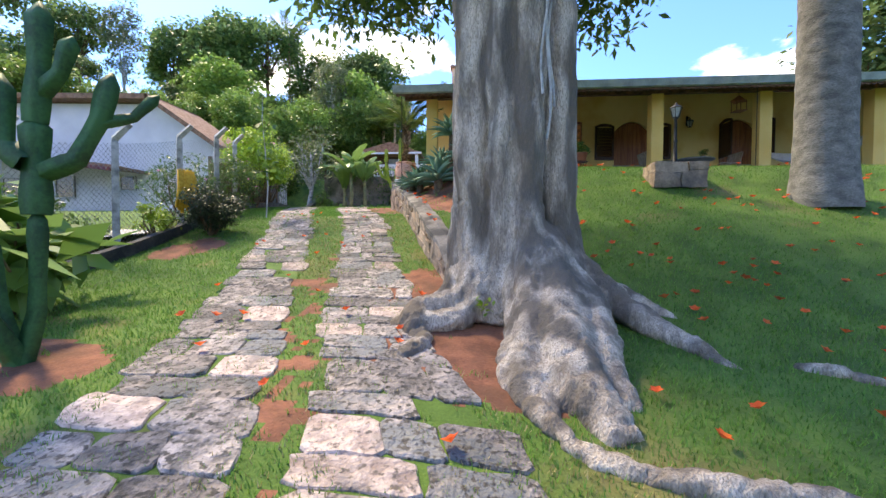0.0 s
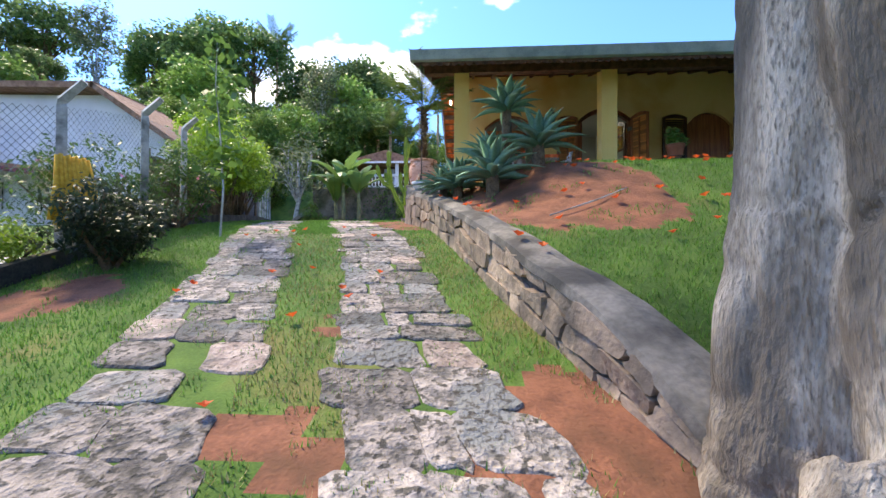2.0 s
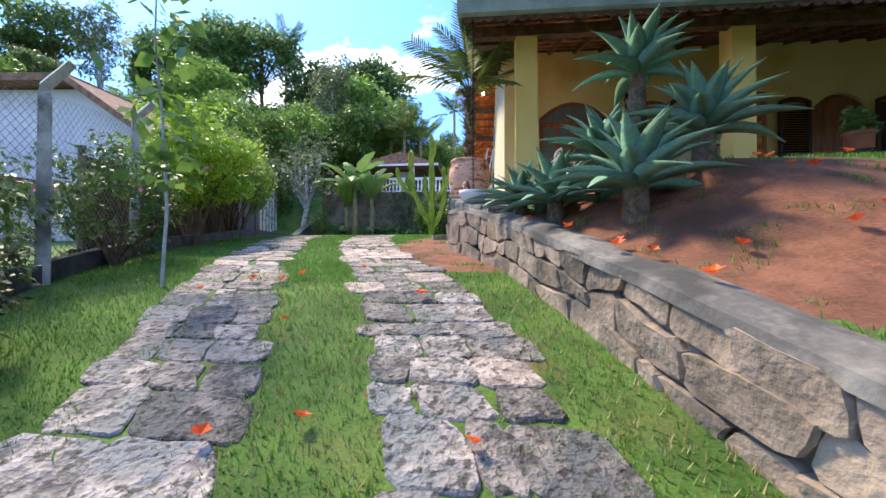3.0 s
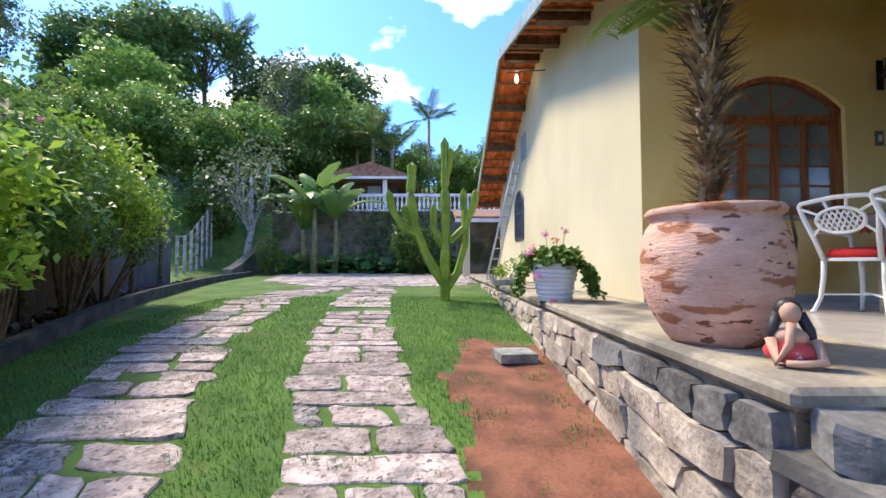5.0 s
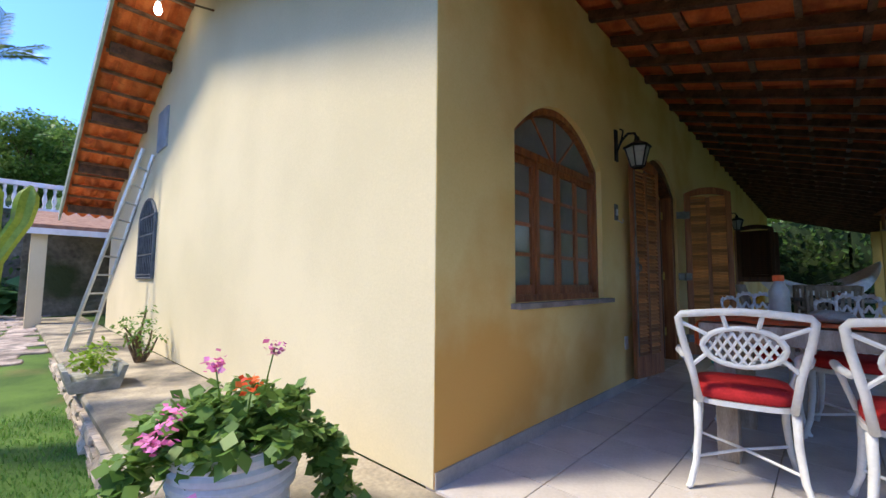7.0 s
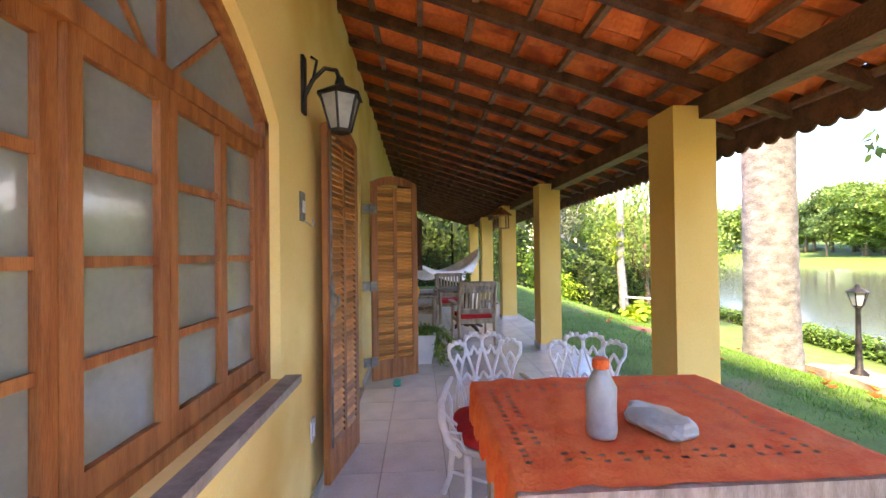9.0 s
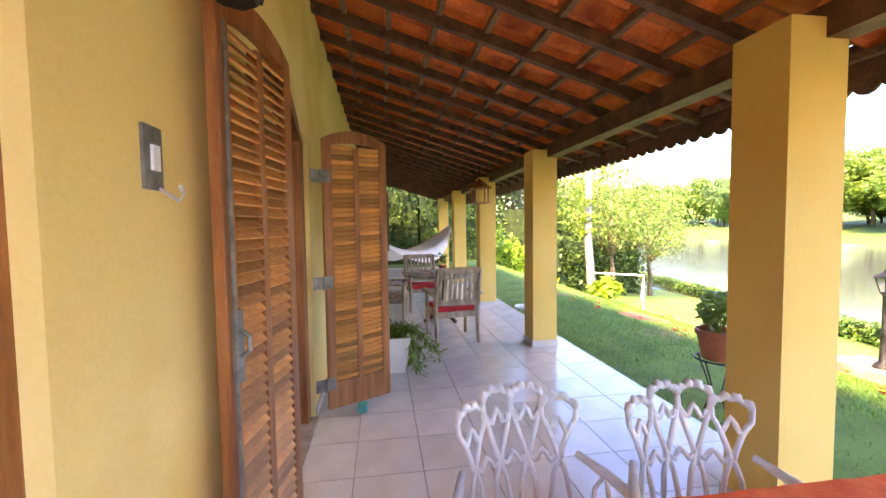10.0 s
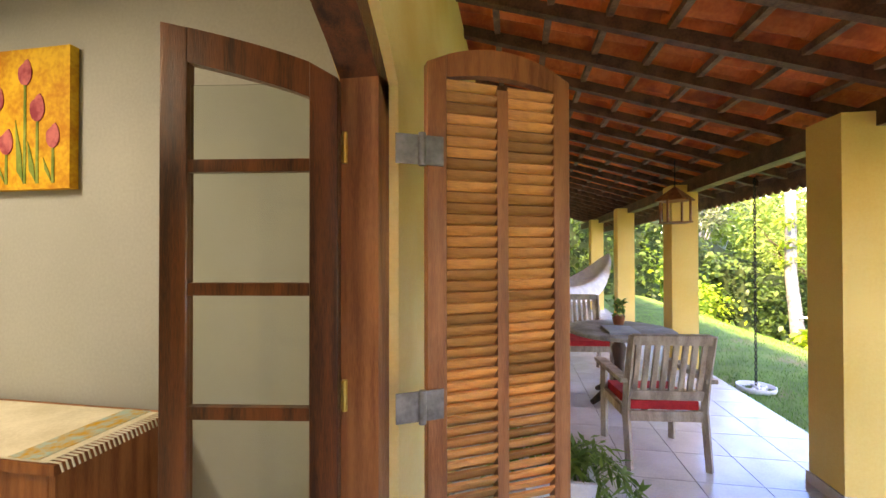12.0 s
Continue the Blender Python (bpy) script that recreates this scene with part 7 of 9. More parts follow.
# ---- white cast chairs ----
def chair_base(ob, arms=True):
    for sx, sy in ((-1, 1), (1, 1), (-1, -1), (1, -1)):
        bm = bmesh.new()
        tube(bm, [(sx * 0.2, sy * 0.19, 0.43), (sx * 0.2, sy * 0.2, 0.28), (sx * 0.215, sy * 0.215, 0.12), (sx * 0.245, sy * 0.25, 0.012), (sx * 0.255, sy * 0.265, 0.01)], [0.02, 0.018, 0.016, 0.016, 0.012], 8)
        part("leg", bm, M["white"], ob, smooth=True)
    bm = bmesh.new()
    prism(bm, [(0.225 * math.copysign(abs(math.cos(t)) ** 0.6, math.cos(t)), 0.22 * math.copysign(abs(math.sin(t)) ** 0.6, math.sin(t))) for t in [2 * math.pi * k / 24 for k in range(24)]], 0.42, 0.445, "z")
    part("seat", bm, M["white"], ob)
    bm = bmesh.new()
    out = []
    for t in [2 * math.pi * k / 28 for k in range(28)]:
        out.append((0.22 * math.copysign(abs(math.cos(t)) ** 0.55, math.cos(t)), 0.215 * math.copysign(abs(math.sin(t)) ** 0.55, math.sin(t))))
    rings = []
    for s, z in ((0.94, 0.447), (1.0, 0.462), (1.0, 0.495), (0.93, 0.515), (0.5, 0.525)):
        rings.append([bm.verts.new((x * s, y * s, z)) for x, y in out])
    bm.faces.new(rings[0][::-1])
    for r0, r1 in zip(rings, rings[1:]):
        for k in range(28):
            bm.faces.new([r0[k], r0[(k + 1) % 28], r1[(k + 1) % 28], r1[k]])
    bm.faces.new(rings[-1])
    part("cushion", bm, M["red"], ob, "padded red seat cushion", smooth=True)
    for sx in (-1, 1):
        bm = bmesh.new()
        tube(bm, [(sx * 0.215, sx * 0.215 * 0 + 0.215, 0.15), (0, 0, 0.16), (-sx * 0.215, -0.215, 0.15)], 0.008, 6)
        part("stretcher", bm, M["white"], ob)
    if arms:
        for sx in (-1, 1):
            bm = bmesh.new()
            tube(bm, [(sx * 0.25, -0.225, 0.66), (sx * 0.285, -0.05, 0.665), (sx * 0.285, 0.12, 0.655), (sx * 0.27, 0.19, 0.63), (sx * 0.25, 0.17, 0.55), (sx * 0.215, 0.16, 0.44)], [0.016, 0.018, 0.02, 0.02, 0.014, 0.014], 8)
            part("arm", bm, M["white"], ob, smooth=True)


def oval_chair(m):
    ob = empty("garden_chair", "white cast metal chair with a lattice oval back and red cushion", "chair", group="white chairs at the table")
    chair_base(ob)

    def bp(x, z):
        """A point of the leaning back."""
        return (x, -0.21 - 0.13 * (z - 0.44) / 0.44, z)
    bm = bmesh.new()
    tube(bm, [bp(-0.19, 0.43), bp(-0.215, 0.6), bp(-0.255, 0.78), bp(-0.265, 0.865), bp(-0.25, 0.885), bp(-0.1, 0.9), bp(0, 0.905), bp(0.1, 0.9), bp(0.25, 0.885), bp(0.265, 0.865), bp(0.255, 0.78), bp(0.215, 0.6), bp(0.19, 0.43)], 0.018, 8)
    part("back_frame", bm, M["white"], ob, smooth=True)
    bm = bmesh.new()
    tube(bm, [bp(0.165 * math.cos(t), 0.73 + 0.095 * math.sin(t)) for t in [2 * math.pi * k / 28 for k in range(28)]], 0.013, 8, closed=True)
    part("oval", bm, M["white"], ob, smooth=True)
    bm = bmesh.new()
    for sgn in (-1, 1):
        for k in range(-4, 5):
            pts = []
            for i in range(9):
                z = -0.095 + 0.19 * i / 8
                x = sgn * (k * 0.05 + 0.75 * (z + 0.0) * (1 - 0.8 * z)) * 0.8
                if (x / 0.165) ** 2 + (z / 0.095) ** 2 < 1.02:
                    pts.append(bp(x, 0.73 + z))
            if len(pts) > 2:
                tube(bm, pts, 0.0075, 5)
    part("lattice", bm, M["white"], ob)
    for pts in ([bp(-0.14, 0.785), bp(-0.25, 0.84)], [bp(0.14, 0.785), bp(0.25, 0.84)], [bp(-0.15, 0.685), bp(-0.215, 0.62)], [bp(0.15, 0.685), bp(0.215, 0.62)], [bp(-0.06, 0.815), bp(-0.08, 0.895)], [bp(0.06, 0.815), bp(0.08, 0.895)]):
        bm = bmesh.new()
        tube(bm, pts, 0.011, 6)
        part("brace", bm, M["white"], ob)
    ob.matrix_basis = m
    return ob


def scroll_chair(m):
    ob = empty("scroll_chair", "white cast metal armchair with a curved heart scroll back", "chair", group="white chairs at the table")
    chair_base(ob, False)

    def rim(a, z):
        """A point of the curved back, a from -1 to 1 across."""
        return (a * (0.19 + 0.06 * (z - 0.45)), -0.23 + 0.07 * a * a - 0.14 * (z - 0.44), z)

    def top(a):
        return 0.83 + 0.07 * (1 - a * a)
    for j in range(4):
        c = -0.75 + 0.5 * j
        # beaded scallop along the top of one fan
        bm = bmesh.new()
        pts = [rim(c - 0.25 + 0.5 * k / 16, top(c) - 0.03 * abs(k / 8 - 1) ** 3 + 0.008 * math.sin(k * math.pi / 2.2)) for k in range(17)]
        tube(bm, pts, [0.012 + 0.004 * math.sin(k * math.pi / 2.2) for k in range(17)], 7)
        part("scallop", bm, M["white"], ob, smooth=True)
        # the two sides of the fan and the heart bar in it
        for sgn in (-1, 1):
            bm = bmesh.new()
            tube(bm, [rim(c + sgn * 0.25, top(c) - 0.03), rim(c + sgn * 0.24, top(c) - 0.07), rim(c + sgn * 0.14, 0.75), rim(c + sgn * 0.05, 0.69), rim(c + sgn * 0.02, 0.66)], 0.0095, 6)
            part("rib", bm, M["white"], ob, smooth=True)
        bm = bmesh.new()
        tube(bm, [rim(c + 0.2 * q, top(c) - 0.085 + 0.02 * math.cos(q * 5.5) - 0.012 * abs(q)) for q in (-1, -0.75, -0.5, -0.25, 0, 0.25, 0.5, 0.75, 1)], 0.0095, 6)
        part("heart_bar", bm, M["white"], ob, smooth=True)
        # lower stem with its scroll foot
        sd = 1 if j % 2 else -1
        bm = bmesh.new()
        tube(bm, [rim(c, 0.67), rim(c - 0.1 * sd, 0.6), rim(c - 0.14 * sd, 0.53), rim(c - 0.02 * sd, 0.46), rim(c + 0.14 * sd, 0.46), rim(c + 0.18 * sd, 0.5), rim(c + 0.1 * sd, 0.52)], 0.009, 6)
        part("scroll", bm, M["white"], ob, smooth=True)
        bm = bmesh.new()
        tube(bm, [rim(c, 0.67), rim(c + 0.1 * sd, 0.6), rim(c + 0.16 * sd, 0.52), rim(c + 0.22 * sd, 0.45)], 0.009, 6)
        part("scroll", bm, M["white"], ob, smooth=True)
    for j in range(3):
        c = -0.5 + 0.5 * j
        bm = bmesh.new()
        tube(bm, [rim(c + 0.25 * q, 0.665 + 0.018 * math.cos(q * 5.5)) for q in (-1, -0.75, -0.5, -0.25, 0, 0.25, 0.5, 0.75, 1)], 0.0095, 6)
        part("heart_bar", bm, M["white"], ob, smooth=True)
    for sx in (-1, 1):
        bm = bmesh.new()
        e = rim(sx, 0.68)
        arm = [Vector(e), Vector((sx * 0.25, -0.1, 0.655)), Vector((sx * 0.3, 0.03, 0.62)), Vector((sx * 0.31, 0.13, 0.57)), Vector((sx * 0.29, 0.2, 0.5)), Vector((sx * 0.24, 0.21, 0.44))]
        tube(bm, arm, [0.012, 0.017, 0.019, 0.019, 0.017, 0.014], 8)
        part("arm", bm, M["white"], ob, smooth=True)
        for k in (1, 2, 3):
            p = arm[k]
            bm = bmesh.new()
            tube(bm, [p, p + Vector((-sx * 0.02, -0.03, -0.06)), Vector((sx * 0.215, p.y - 0.02, 0.5)), Vector((sx * 0.21, p.y + 0.02, 0.44))], 0.008, 6)
            tube(bm, [p, p + Vector((-sx * 0.02, 0.04, -0.05)), Vector((sx * 0.23, p.y + 0.05, 0.49)), Vector((sx * 0.21, p.y + 0.05, 0.45))], 0.008, 6)
            part("scroll", bm, M["white"], ob)
    ob.matrix_basis = m
    return ob


oval_chair(pose(1.14, -1.06, 0.002, 0, 0, -80) @ Matrix.Diagonal((0.94, 0.94, 0.94, 1)))
oval_chair(pose(1.07, -1.68, 0.002, 0, 0, -88) @ Matrix.Diagonal((0.94, 0.94, 0.94, 1)))
scroll_chair(pose(2.38, -1.0, 0.002, 0, 0, 96))
scroll_chair(pose(2.3, -1.52, 0.002, 0, 0, 84))

# ---- dining table with its cloth ----
tb = empty("dining_table", "heavy pale wooden dining table on the porch", "table", (1.6, -1.41, 0))
bm = bmesh.new()
box(bm, -0.3, -0.56, 0.66, 0.6, 0.56, 0.755)
part("tabletop", bm, M["weathered"], tb, bevel=0.01)
for sx, sy in ((-1, -1), (1, -1), (-1, 1), (1, 1)):
    bm = bmesh.new()
    box(bm, 0.15 + sx * 0.36 - 0.05, sy * 0.45 - 0.05, 0.002, 0.15 + sx * 0.36 + 0.05, sy * 0.45 + 0.05, 0.66)
    part("leg", bm, M["weathered"], tb, bevel=0.01)


def cloth_mesh():
    nx, ny = 72, 64
    verts, faces = [], []
    X0, X1, Y0, Y1 = -0.3, 0.62, -0.6, 0.64
    for j in range(ny):
        for i in range(nx):
            x, y = X0 + (X1 - X0) * i / (nx - 1), Y0 + (Y1 - Y0) * j / (ny - 1)
            z = 0.766 + 0.008 * noise.noise(Vector((x * 5, y * 3, 2))) + 0.006 * noise.noise(Vector((x * 13, y * 9, 5)))
            z += 0.01 * max(0, math.sin(x * 6 + y * 26)) * max(0, 1 - abs(y - 0.3) * 2.5)
            for d in (y - 0.562, -0.562 - y):
                if d > 0:
                    z -= 1.9 * d
            y2 = max(min(y, 0.575 + 0.012 * math.sin(x * 40)), -0.575 - 0.012 * math.sin(x * 40))
            if j in (0, ny - 1):
                z -= 0.012 * math.sin(i * 1.6)
            verts.append((x, y2, z))
    k = nx
    for j in range(ny - 1):
        for i in range(nx - 1):
            u, w = i / nx, j / ny
            ring = min(u, 1 - u, w, 1 - w)
            if 0.13 < ring < 0.2 and (i % 3 == 1) and (j % 3 == 1) and noise.noise(Vector((i * 0.3, j * 0.3, 0))) > -0.35:
                continue
            faces.append((j * k + i, j * k + i + 1, (j + 1) * k + i + 1, (j + 1) * k + i))
    return cloud("tablecloth", verts, faces, M["tablecloth"], True)


ob = tagged(new("tablecloth", cloth_mesh()), "orange openwork cloth spread over the dining table", "tablecloth")
ob.location = (1.6, -1.41, 0.0)
bt = empty("bottle", "clear plastic bottle with an orange cap on the cloth", "bottle", (1.58, -1.2, 0.775))
bm = bmesh.new()
lathe(bm, [(0, 0), (0.045, 0), (0.05, 0.02), (0.048, 0.1), (0.05, 0.16), (0.03, 0.2), (0.022, 0.215), (0.022, 0.225)], 24)
part("body", bm, M["frost"], bt, smooth=True)
bm = bmesh.new()
lathe(bm, [(0.024, 0.22), (0.027, 0.222), (0.027, 0.25), (0.02, 0.255), (0, 0.255)], 16)
part("cap", bm, M["tablecloth"], bt)
bag = bmesh.new()
bmesh.ops.create_icosphere(bag, subdivisions=3, radius=0.1, matrix=Matrix.Diagonal((1.5, 0.9, 0.35, 1)))
for v in bag.verts:
    v.co += v.co.normalized() * 0.03 * noise.noise(v.co * 14)
solid("plastic_bag", bag, M["frost"], "crumpled clear plastic bag on the cloth", "bag", at=(1.62, -1.42, 0.805))


# ---- weathered wooden chairs, round table ----
def wood_chair(m, seat_mat, label, pillow=False):
    ob = empty("wooden_armchair", label, "chair", group="wooden chairs on the porch")
    for sx in (-1, 1):
        bm = bmesh.new()
        tube(bm, [(sx * 0.27, 0.24, 0.002), (sx * 0.27, 0.24, 0.62)], 0.03, 4)
        part("leg", bm, M["weathered"], ob)
        bm = bmesh.new()
        tube(bm, [(sx * 0.27, -0.3, 0.002), (sx * 0.27, -0.24, 0.4), (sx * 0.27, -0.27, 0.6), (sx * 0.27, -0.36, 0.95)], [0.028, 0.03, 0.03, 0.026], 4)
        part("leg", bm, M["weathered"], ob)
        bm = bmesh.new()
        box(bm, sx * 0.29 - 0.04, -0.3, 0.61, sx * 0.29 + 0.04, 0.3, 0.64)
        part("arm", bm, M["weathered"], ob, bevel=0.008)
        bm = bmesh.new()
        box(bm, sx * 0.27 - 0.012, -0.24, 0.34, sx * 0.27 + 0.012, 0.24, 0.4)
        part("side_rail", bm, M["weathered"], ob)
    for y in (-0.25, 0.24):
        bm = bmesh.new()
        box(bm, -0.25, y - 0.013, 0.33, 0.25, y + 0.013, 0.4)
        part("rail", bm, M["weathered"], ob)
    bm = bmesh.new()
    box(bm, -0.24, -0.22, 0.4, 0.24, 0.25, 0.46)
    part("cushion", bm, seat_mat, ob, "seat cushion", bevel=0.02)
    m0 = pose(0, -0.27, 0.6, 14)
    for z in (-0.12, 0.3):
        bm = bmesh.new()
        box(bm, -0.26, -0.018, z, 0.26, 0.018, z + 0.07, m0)
        part("back_rail", bm, M["weathered"], ob, bevel=0.006)
    for k in range(8):
        x = -0.22 + k * 0.063
        bm = bmesh.new()
        box(bm, x - 0.018, -0.009, -0.06, x + 0.018, 0.009, 0.3, m0)
        part("slat", bm, M["weathered"], ob)
    if pillow:
        bm = bmesh.new()
        bmesh.ops.create_icosphere(bm, subdivisions=3, radius=0.2, matrix=pose(0, -0.12, 0.62, 70) @ Matrix.Diagonal((1.05, 0.95, 0.42, 1)))
        part("pillow", bm, M["yellow"], ob, "yellow pillow", smooth=True)
    ob.matrix_basis = m
    return ob


wood_chair(pose(6.55, -1.42, 0.002, 0, 0, -84), M["red"], "weathered grey wooden armchair with a red cushion")
wood_chair(pose(8.55, -1.25, 0.002, 0, 0, 96), M["red"], "weathered wooden armchair with red cushion across the table")
wood_chair(pose(7.6, -0.62, 0.002, 0, 0, 176), M["pattern"], "wooden armchair with patterned seat and yellow pillow", True)
rt = empty("round_table", "round grey topped table on a dark pedestal", "table", (7.62, -1.45, 0.002))
bm = bmesh.new()
lathe(bm, [(0, 0.7), (0.5, 0.7), (0.53, 0.715), (0.53, 0.735), (0.515, 0.745), (0, 0.745)], 40)
part("tabletop", bm, M["greystone"], rt)
bm = bmesh.new()
lathe(bm, [(0.05, 0.06), (0.09, 0.1), (0.06, 0.2), (0.05, 0.4), (0.075, 0.55), (0.05, 0.6), (0.12, 0.7)], 20)
part("pedestal", bm, M["wood_dark"], rt, smooth=True)
for k in range(4):
    a_ = k * math.pi / 2 + 0.5
    bm = bmesh.new()
    tube(bm, [(0.04 * math.cos(a_), 0.04 * math.sin(a_), 0.16), (0.2 * math.cos(a_), 0.2 * math.sin(a_), 0.1), (0.34 * math.cos(a_), 0.34 * math.sin(a_), 0.025)], [0.045, 0.04, 0.025], 8)
    part("foot", bm, M["wood_dark"], rt, smooth=True)
bm = bmesh.new()
box(bm, -0.2, -0.14, 0, 0.2, 0.14, 0.02)
solid("folded_cloth", bm, M["slate_light"], "folded pale blue cloth on the round table", "cloth", at=(7.45, -1.42, 0.75), bevel=0.008)
tp = empty("table_plant", "small leafy plant in a pot on the round table", "plant", (7.85, -1.5, 0.748))
bm = bmesh.new()
lathe(bm, [(0, 0), (0.05, 0), (0.07, 0.1), (0.06, 0.1), (0, 0.09)], 16)
part("pot", bm, M["terracotta"], tp)
rng = np.random.default_rng(77)
v, f = leaf_arrays(clump_points([(0, 0, 0.16), (0.04, 0, 0.22)], 0.09, 40, rng), 0.08, rng, -0.2)
o = new("foliage", fast_mesh("foliage", v, f, M["leaf_mid"]))
o.parent = tp


# ---- planters on the porch ----
wp = empty("fern_planter", "white square planter with a trailing narrow leaved plant", "planter", (5.5, -0.62, 0.002))
bm = bmesh.new()
s0, s1 = 0.12, 0.18
vs0 = [bm.verts.new((sx * s0, sy * s0, 0)) for sx, sy in ((-1, -1), (1, -1), (1, 1), (-1, 1))]
vs1 = [bm.verts.new((sx * s1, sy * s1, 0.36)) for sx, sy in ((-1, -1), (1, -1), (1, 1), (-1, 1))]
vs2 = [bm.verts.new((sx * (s1 - 0.025), sy * (s1 - 0.025), 0.36)) for sx, sy in ((-1, -1), (1, -1), (1, 1), (-1, 1))]
vs3 = [bm.verts.new((sx * (s1 - 0.03), sy * (s1 - 0.03), 0.3)) for sx, sy in ((-1, -1), (1, -1), (1, 1), (-1, 1))]
bm.faces.new(vs0[::-1])
bm.faces.new(vs3)
for r0, r1 in ((vs0, vs1), (vs1, vs2), (vs2, vs3)):
    for k in range(4):
        bm.faces.new([r0[k], r0[(k + 1) % 4], r1[(k + 1) % 4], r1[k]])
part("box", bm, M["white"], wp)
rng = np.random.default_rng(14)
leaflets = []
for k in range(13):
    a_ = -2.4 + 0.27 * k + rng.uniform(-0.15, 0.15)
    reach, fall = rng.uniform(0.28, 0.62), rng.uniform(0.2, 0.62)
    pts = [Vector((reach * u * math.cos(a_), reach * u * math.sin(a_), 0.34 + 0.5 * u * (1 - u) - fall * u * u)) for u in [q / 9 for q in range(10)]]
    bm = bmesh.new()
    tube(bm, pts, [0.006 - 0.0005 * q for q in range(10)], 5)
    part("stem", bm, M["leaf_ger"], wp)
    for p in pts[2:]:
        leaflets += [p + Vector(rng.normal(0, 0.02, 3)) for _ in range(9)]
v, f = leaf_arrays(np.array(leaflets), 0.11, rng, 0.4, 0.22)
o = new("foliage", fast_mesh("foliage", v, f, M["leaf_ger"]))
o.parent = wp
st_ = empty("plant_stand", "black wire plant stand by the pillar", "plant stand", (4.07, -3.08, -0.14))
bm = bmesh.new()
tube(bm, [(0.16 * math.cos(t), 0.16 * math.sin(t), 0.56) for t in [2 * math.pi * k / 20 for k in range(20)]], 0.008, 6, closed=True)
part("ring", bm, M["iron"], st_)
for k in range(4):
    a_ = k * math.pi / 2 + 0.3
    bm = bmesh.new()
    tube(bm, [(0.16 * math.cos(a_), 0.16 * math.sin(a_), 0.56), (0.1 * math.cos(a_), 0.1 * math.sin(a_), 0.42), (0.05 * math.cos(a_), 0.05 * math.sin(a_), 0.28), (0.14 * math.cos(a_), 0.14 * math.sin(a_), 0.003)], 0.006, 6)
    part("leg", bm, M["iron"], st_)
rp = empty("potted_geranium", "brown pot with a leafy geranium on the stand", "plant pot", (4.07, -3.08, 0.42))
bm = bmesh.new()
lathe(bm, [(0, 0), (0.11, 0), (0.15, 0.19), (0.16, 0.19), (0.162, 0.225), (0.148, 0.225), (0.14, 0.18), (0, 0.18)], 32)
part("pot", bm, M["terracotta"], rp, smooth=False)
v, f = leaf_arrays(clump_points([(0, 0, 0.3), (0.1, 0, 0.34), (-0.1, 0.03, 0.36), (0.02, -0.1, 0.4), (0, 0.1, 0.45), (0.15, -0.05, 0.28), (-0.05, -0.02, 0.48)], 0.08, 22, rng), 0.075, rng, -0.1, 1.0)
o = new("foliage", fast_mesh("foliage", v, f, M["leaf_ger"]))
o.parent = rp
bm = bmesh.new()
for k in range(6):
    a_ = k * 1.05
    tube(bm, [(0, 0, 0.18), (0.05 * math.cos(a_), 0.05 * math.sin(a_), 0.32), (0.1 * math.cos(a_), 0.1 * math.sin(a_), 0.4)], 0.005, 5)
part("stems", bm, M["leaf_ger"], rp)

# hanging wooden lantern, second hanging bowl, hammock
hl = empty("hanging_lantern", "small wooden lantern with a pitched roof hung from the beam", "lantern", (8.35, -2.25, 1.88))
for sx, sy in ((-1, -1), (1, -1), (1, 1), (-1, 1)):
    bm = bmesh.new()
    tube(bm, [(sx * 0.12, sy * 0.12, 0), (sx * 0.12, sy * 0.12, 0.26)], 0.014, 4)
    part("post", bm, M["wood"], hl)
bm = bmesh.new()
lathe(bm, [(0, 0.42), (0.03, 0.4), (0.22, 0.26), (0.22, 0.245), (0, 0.25)], 4)
part("roof", bm, M["wood"], hl)
bm = bmesh.new()
box(bm, -0.14, -0.14, -0.015, 0.14, 0.14, 0.0)
part("tray", bm, M["wood"], hl)
bm = bmesh.new()
tube(bm, [(0, 0, 0.4), (0, 0, 0.72)], 0.006, 5)
part("cord", bm, M["iron"], hl)
copy_thing(bowl, pose(8.3, -3.06, -0.13))
bm = bmesh.new()
n, k_ = 26, 12
grid = []
pA, pB = Vector((9.9, -0.2, 1.35)), Vector((12.0, -2.3, 1.5))
for i in range(n):
    u = i / (n - 1)
    c = pA.lerp(pB, u) - Vector((0, 0, 0.55 * 4 * u * (1 - u)))
    side = Vector((0.7, 0.7, 0))
    row = []
    for j in range(k_):
        q = (j / (k_ - 1) - 0.5) * 2
        wd = 0.5 * math.sin(math.pi * u) ** 0.7 + 0.02
        row.append(bm.verts.new(c + side * q * wd + Vector((0, 0, 0.14 * q * q * math.sin(math.pi * u) - (0.35 * max(0, abs(q) - 0.75) / 0.25 * math.sin(math.pi * u))))))
    grid.append(row)
for r0, r1 in zip(grid, grid[1:]):
    for j in range(k_ - 1):
        bm.faces.new([r0[j], r0[j + 1], r1[j + 1], r1[j]])
solid("hammock", bm, M["hammock"], "white cotton hammock slung across the porch end", "hammock", smooth=True)


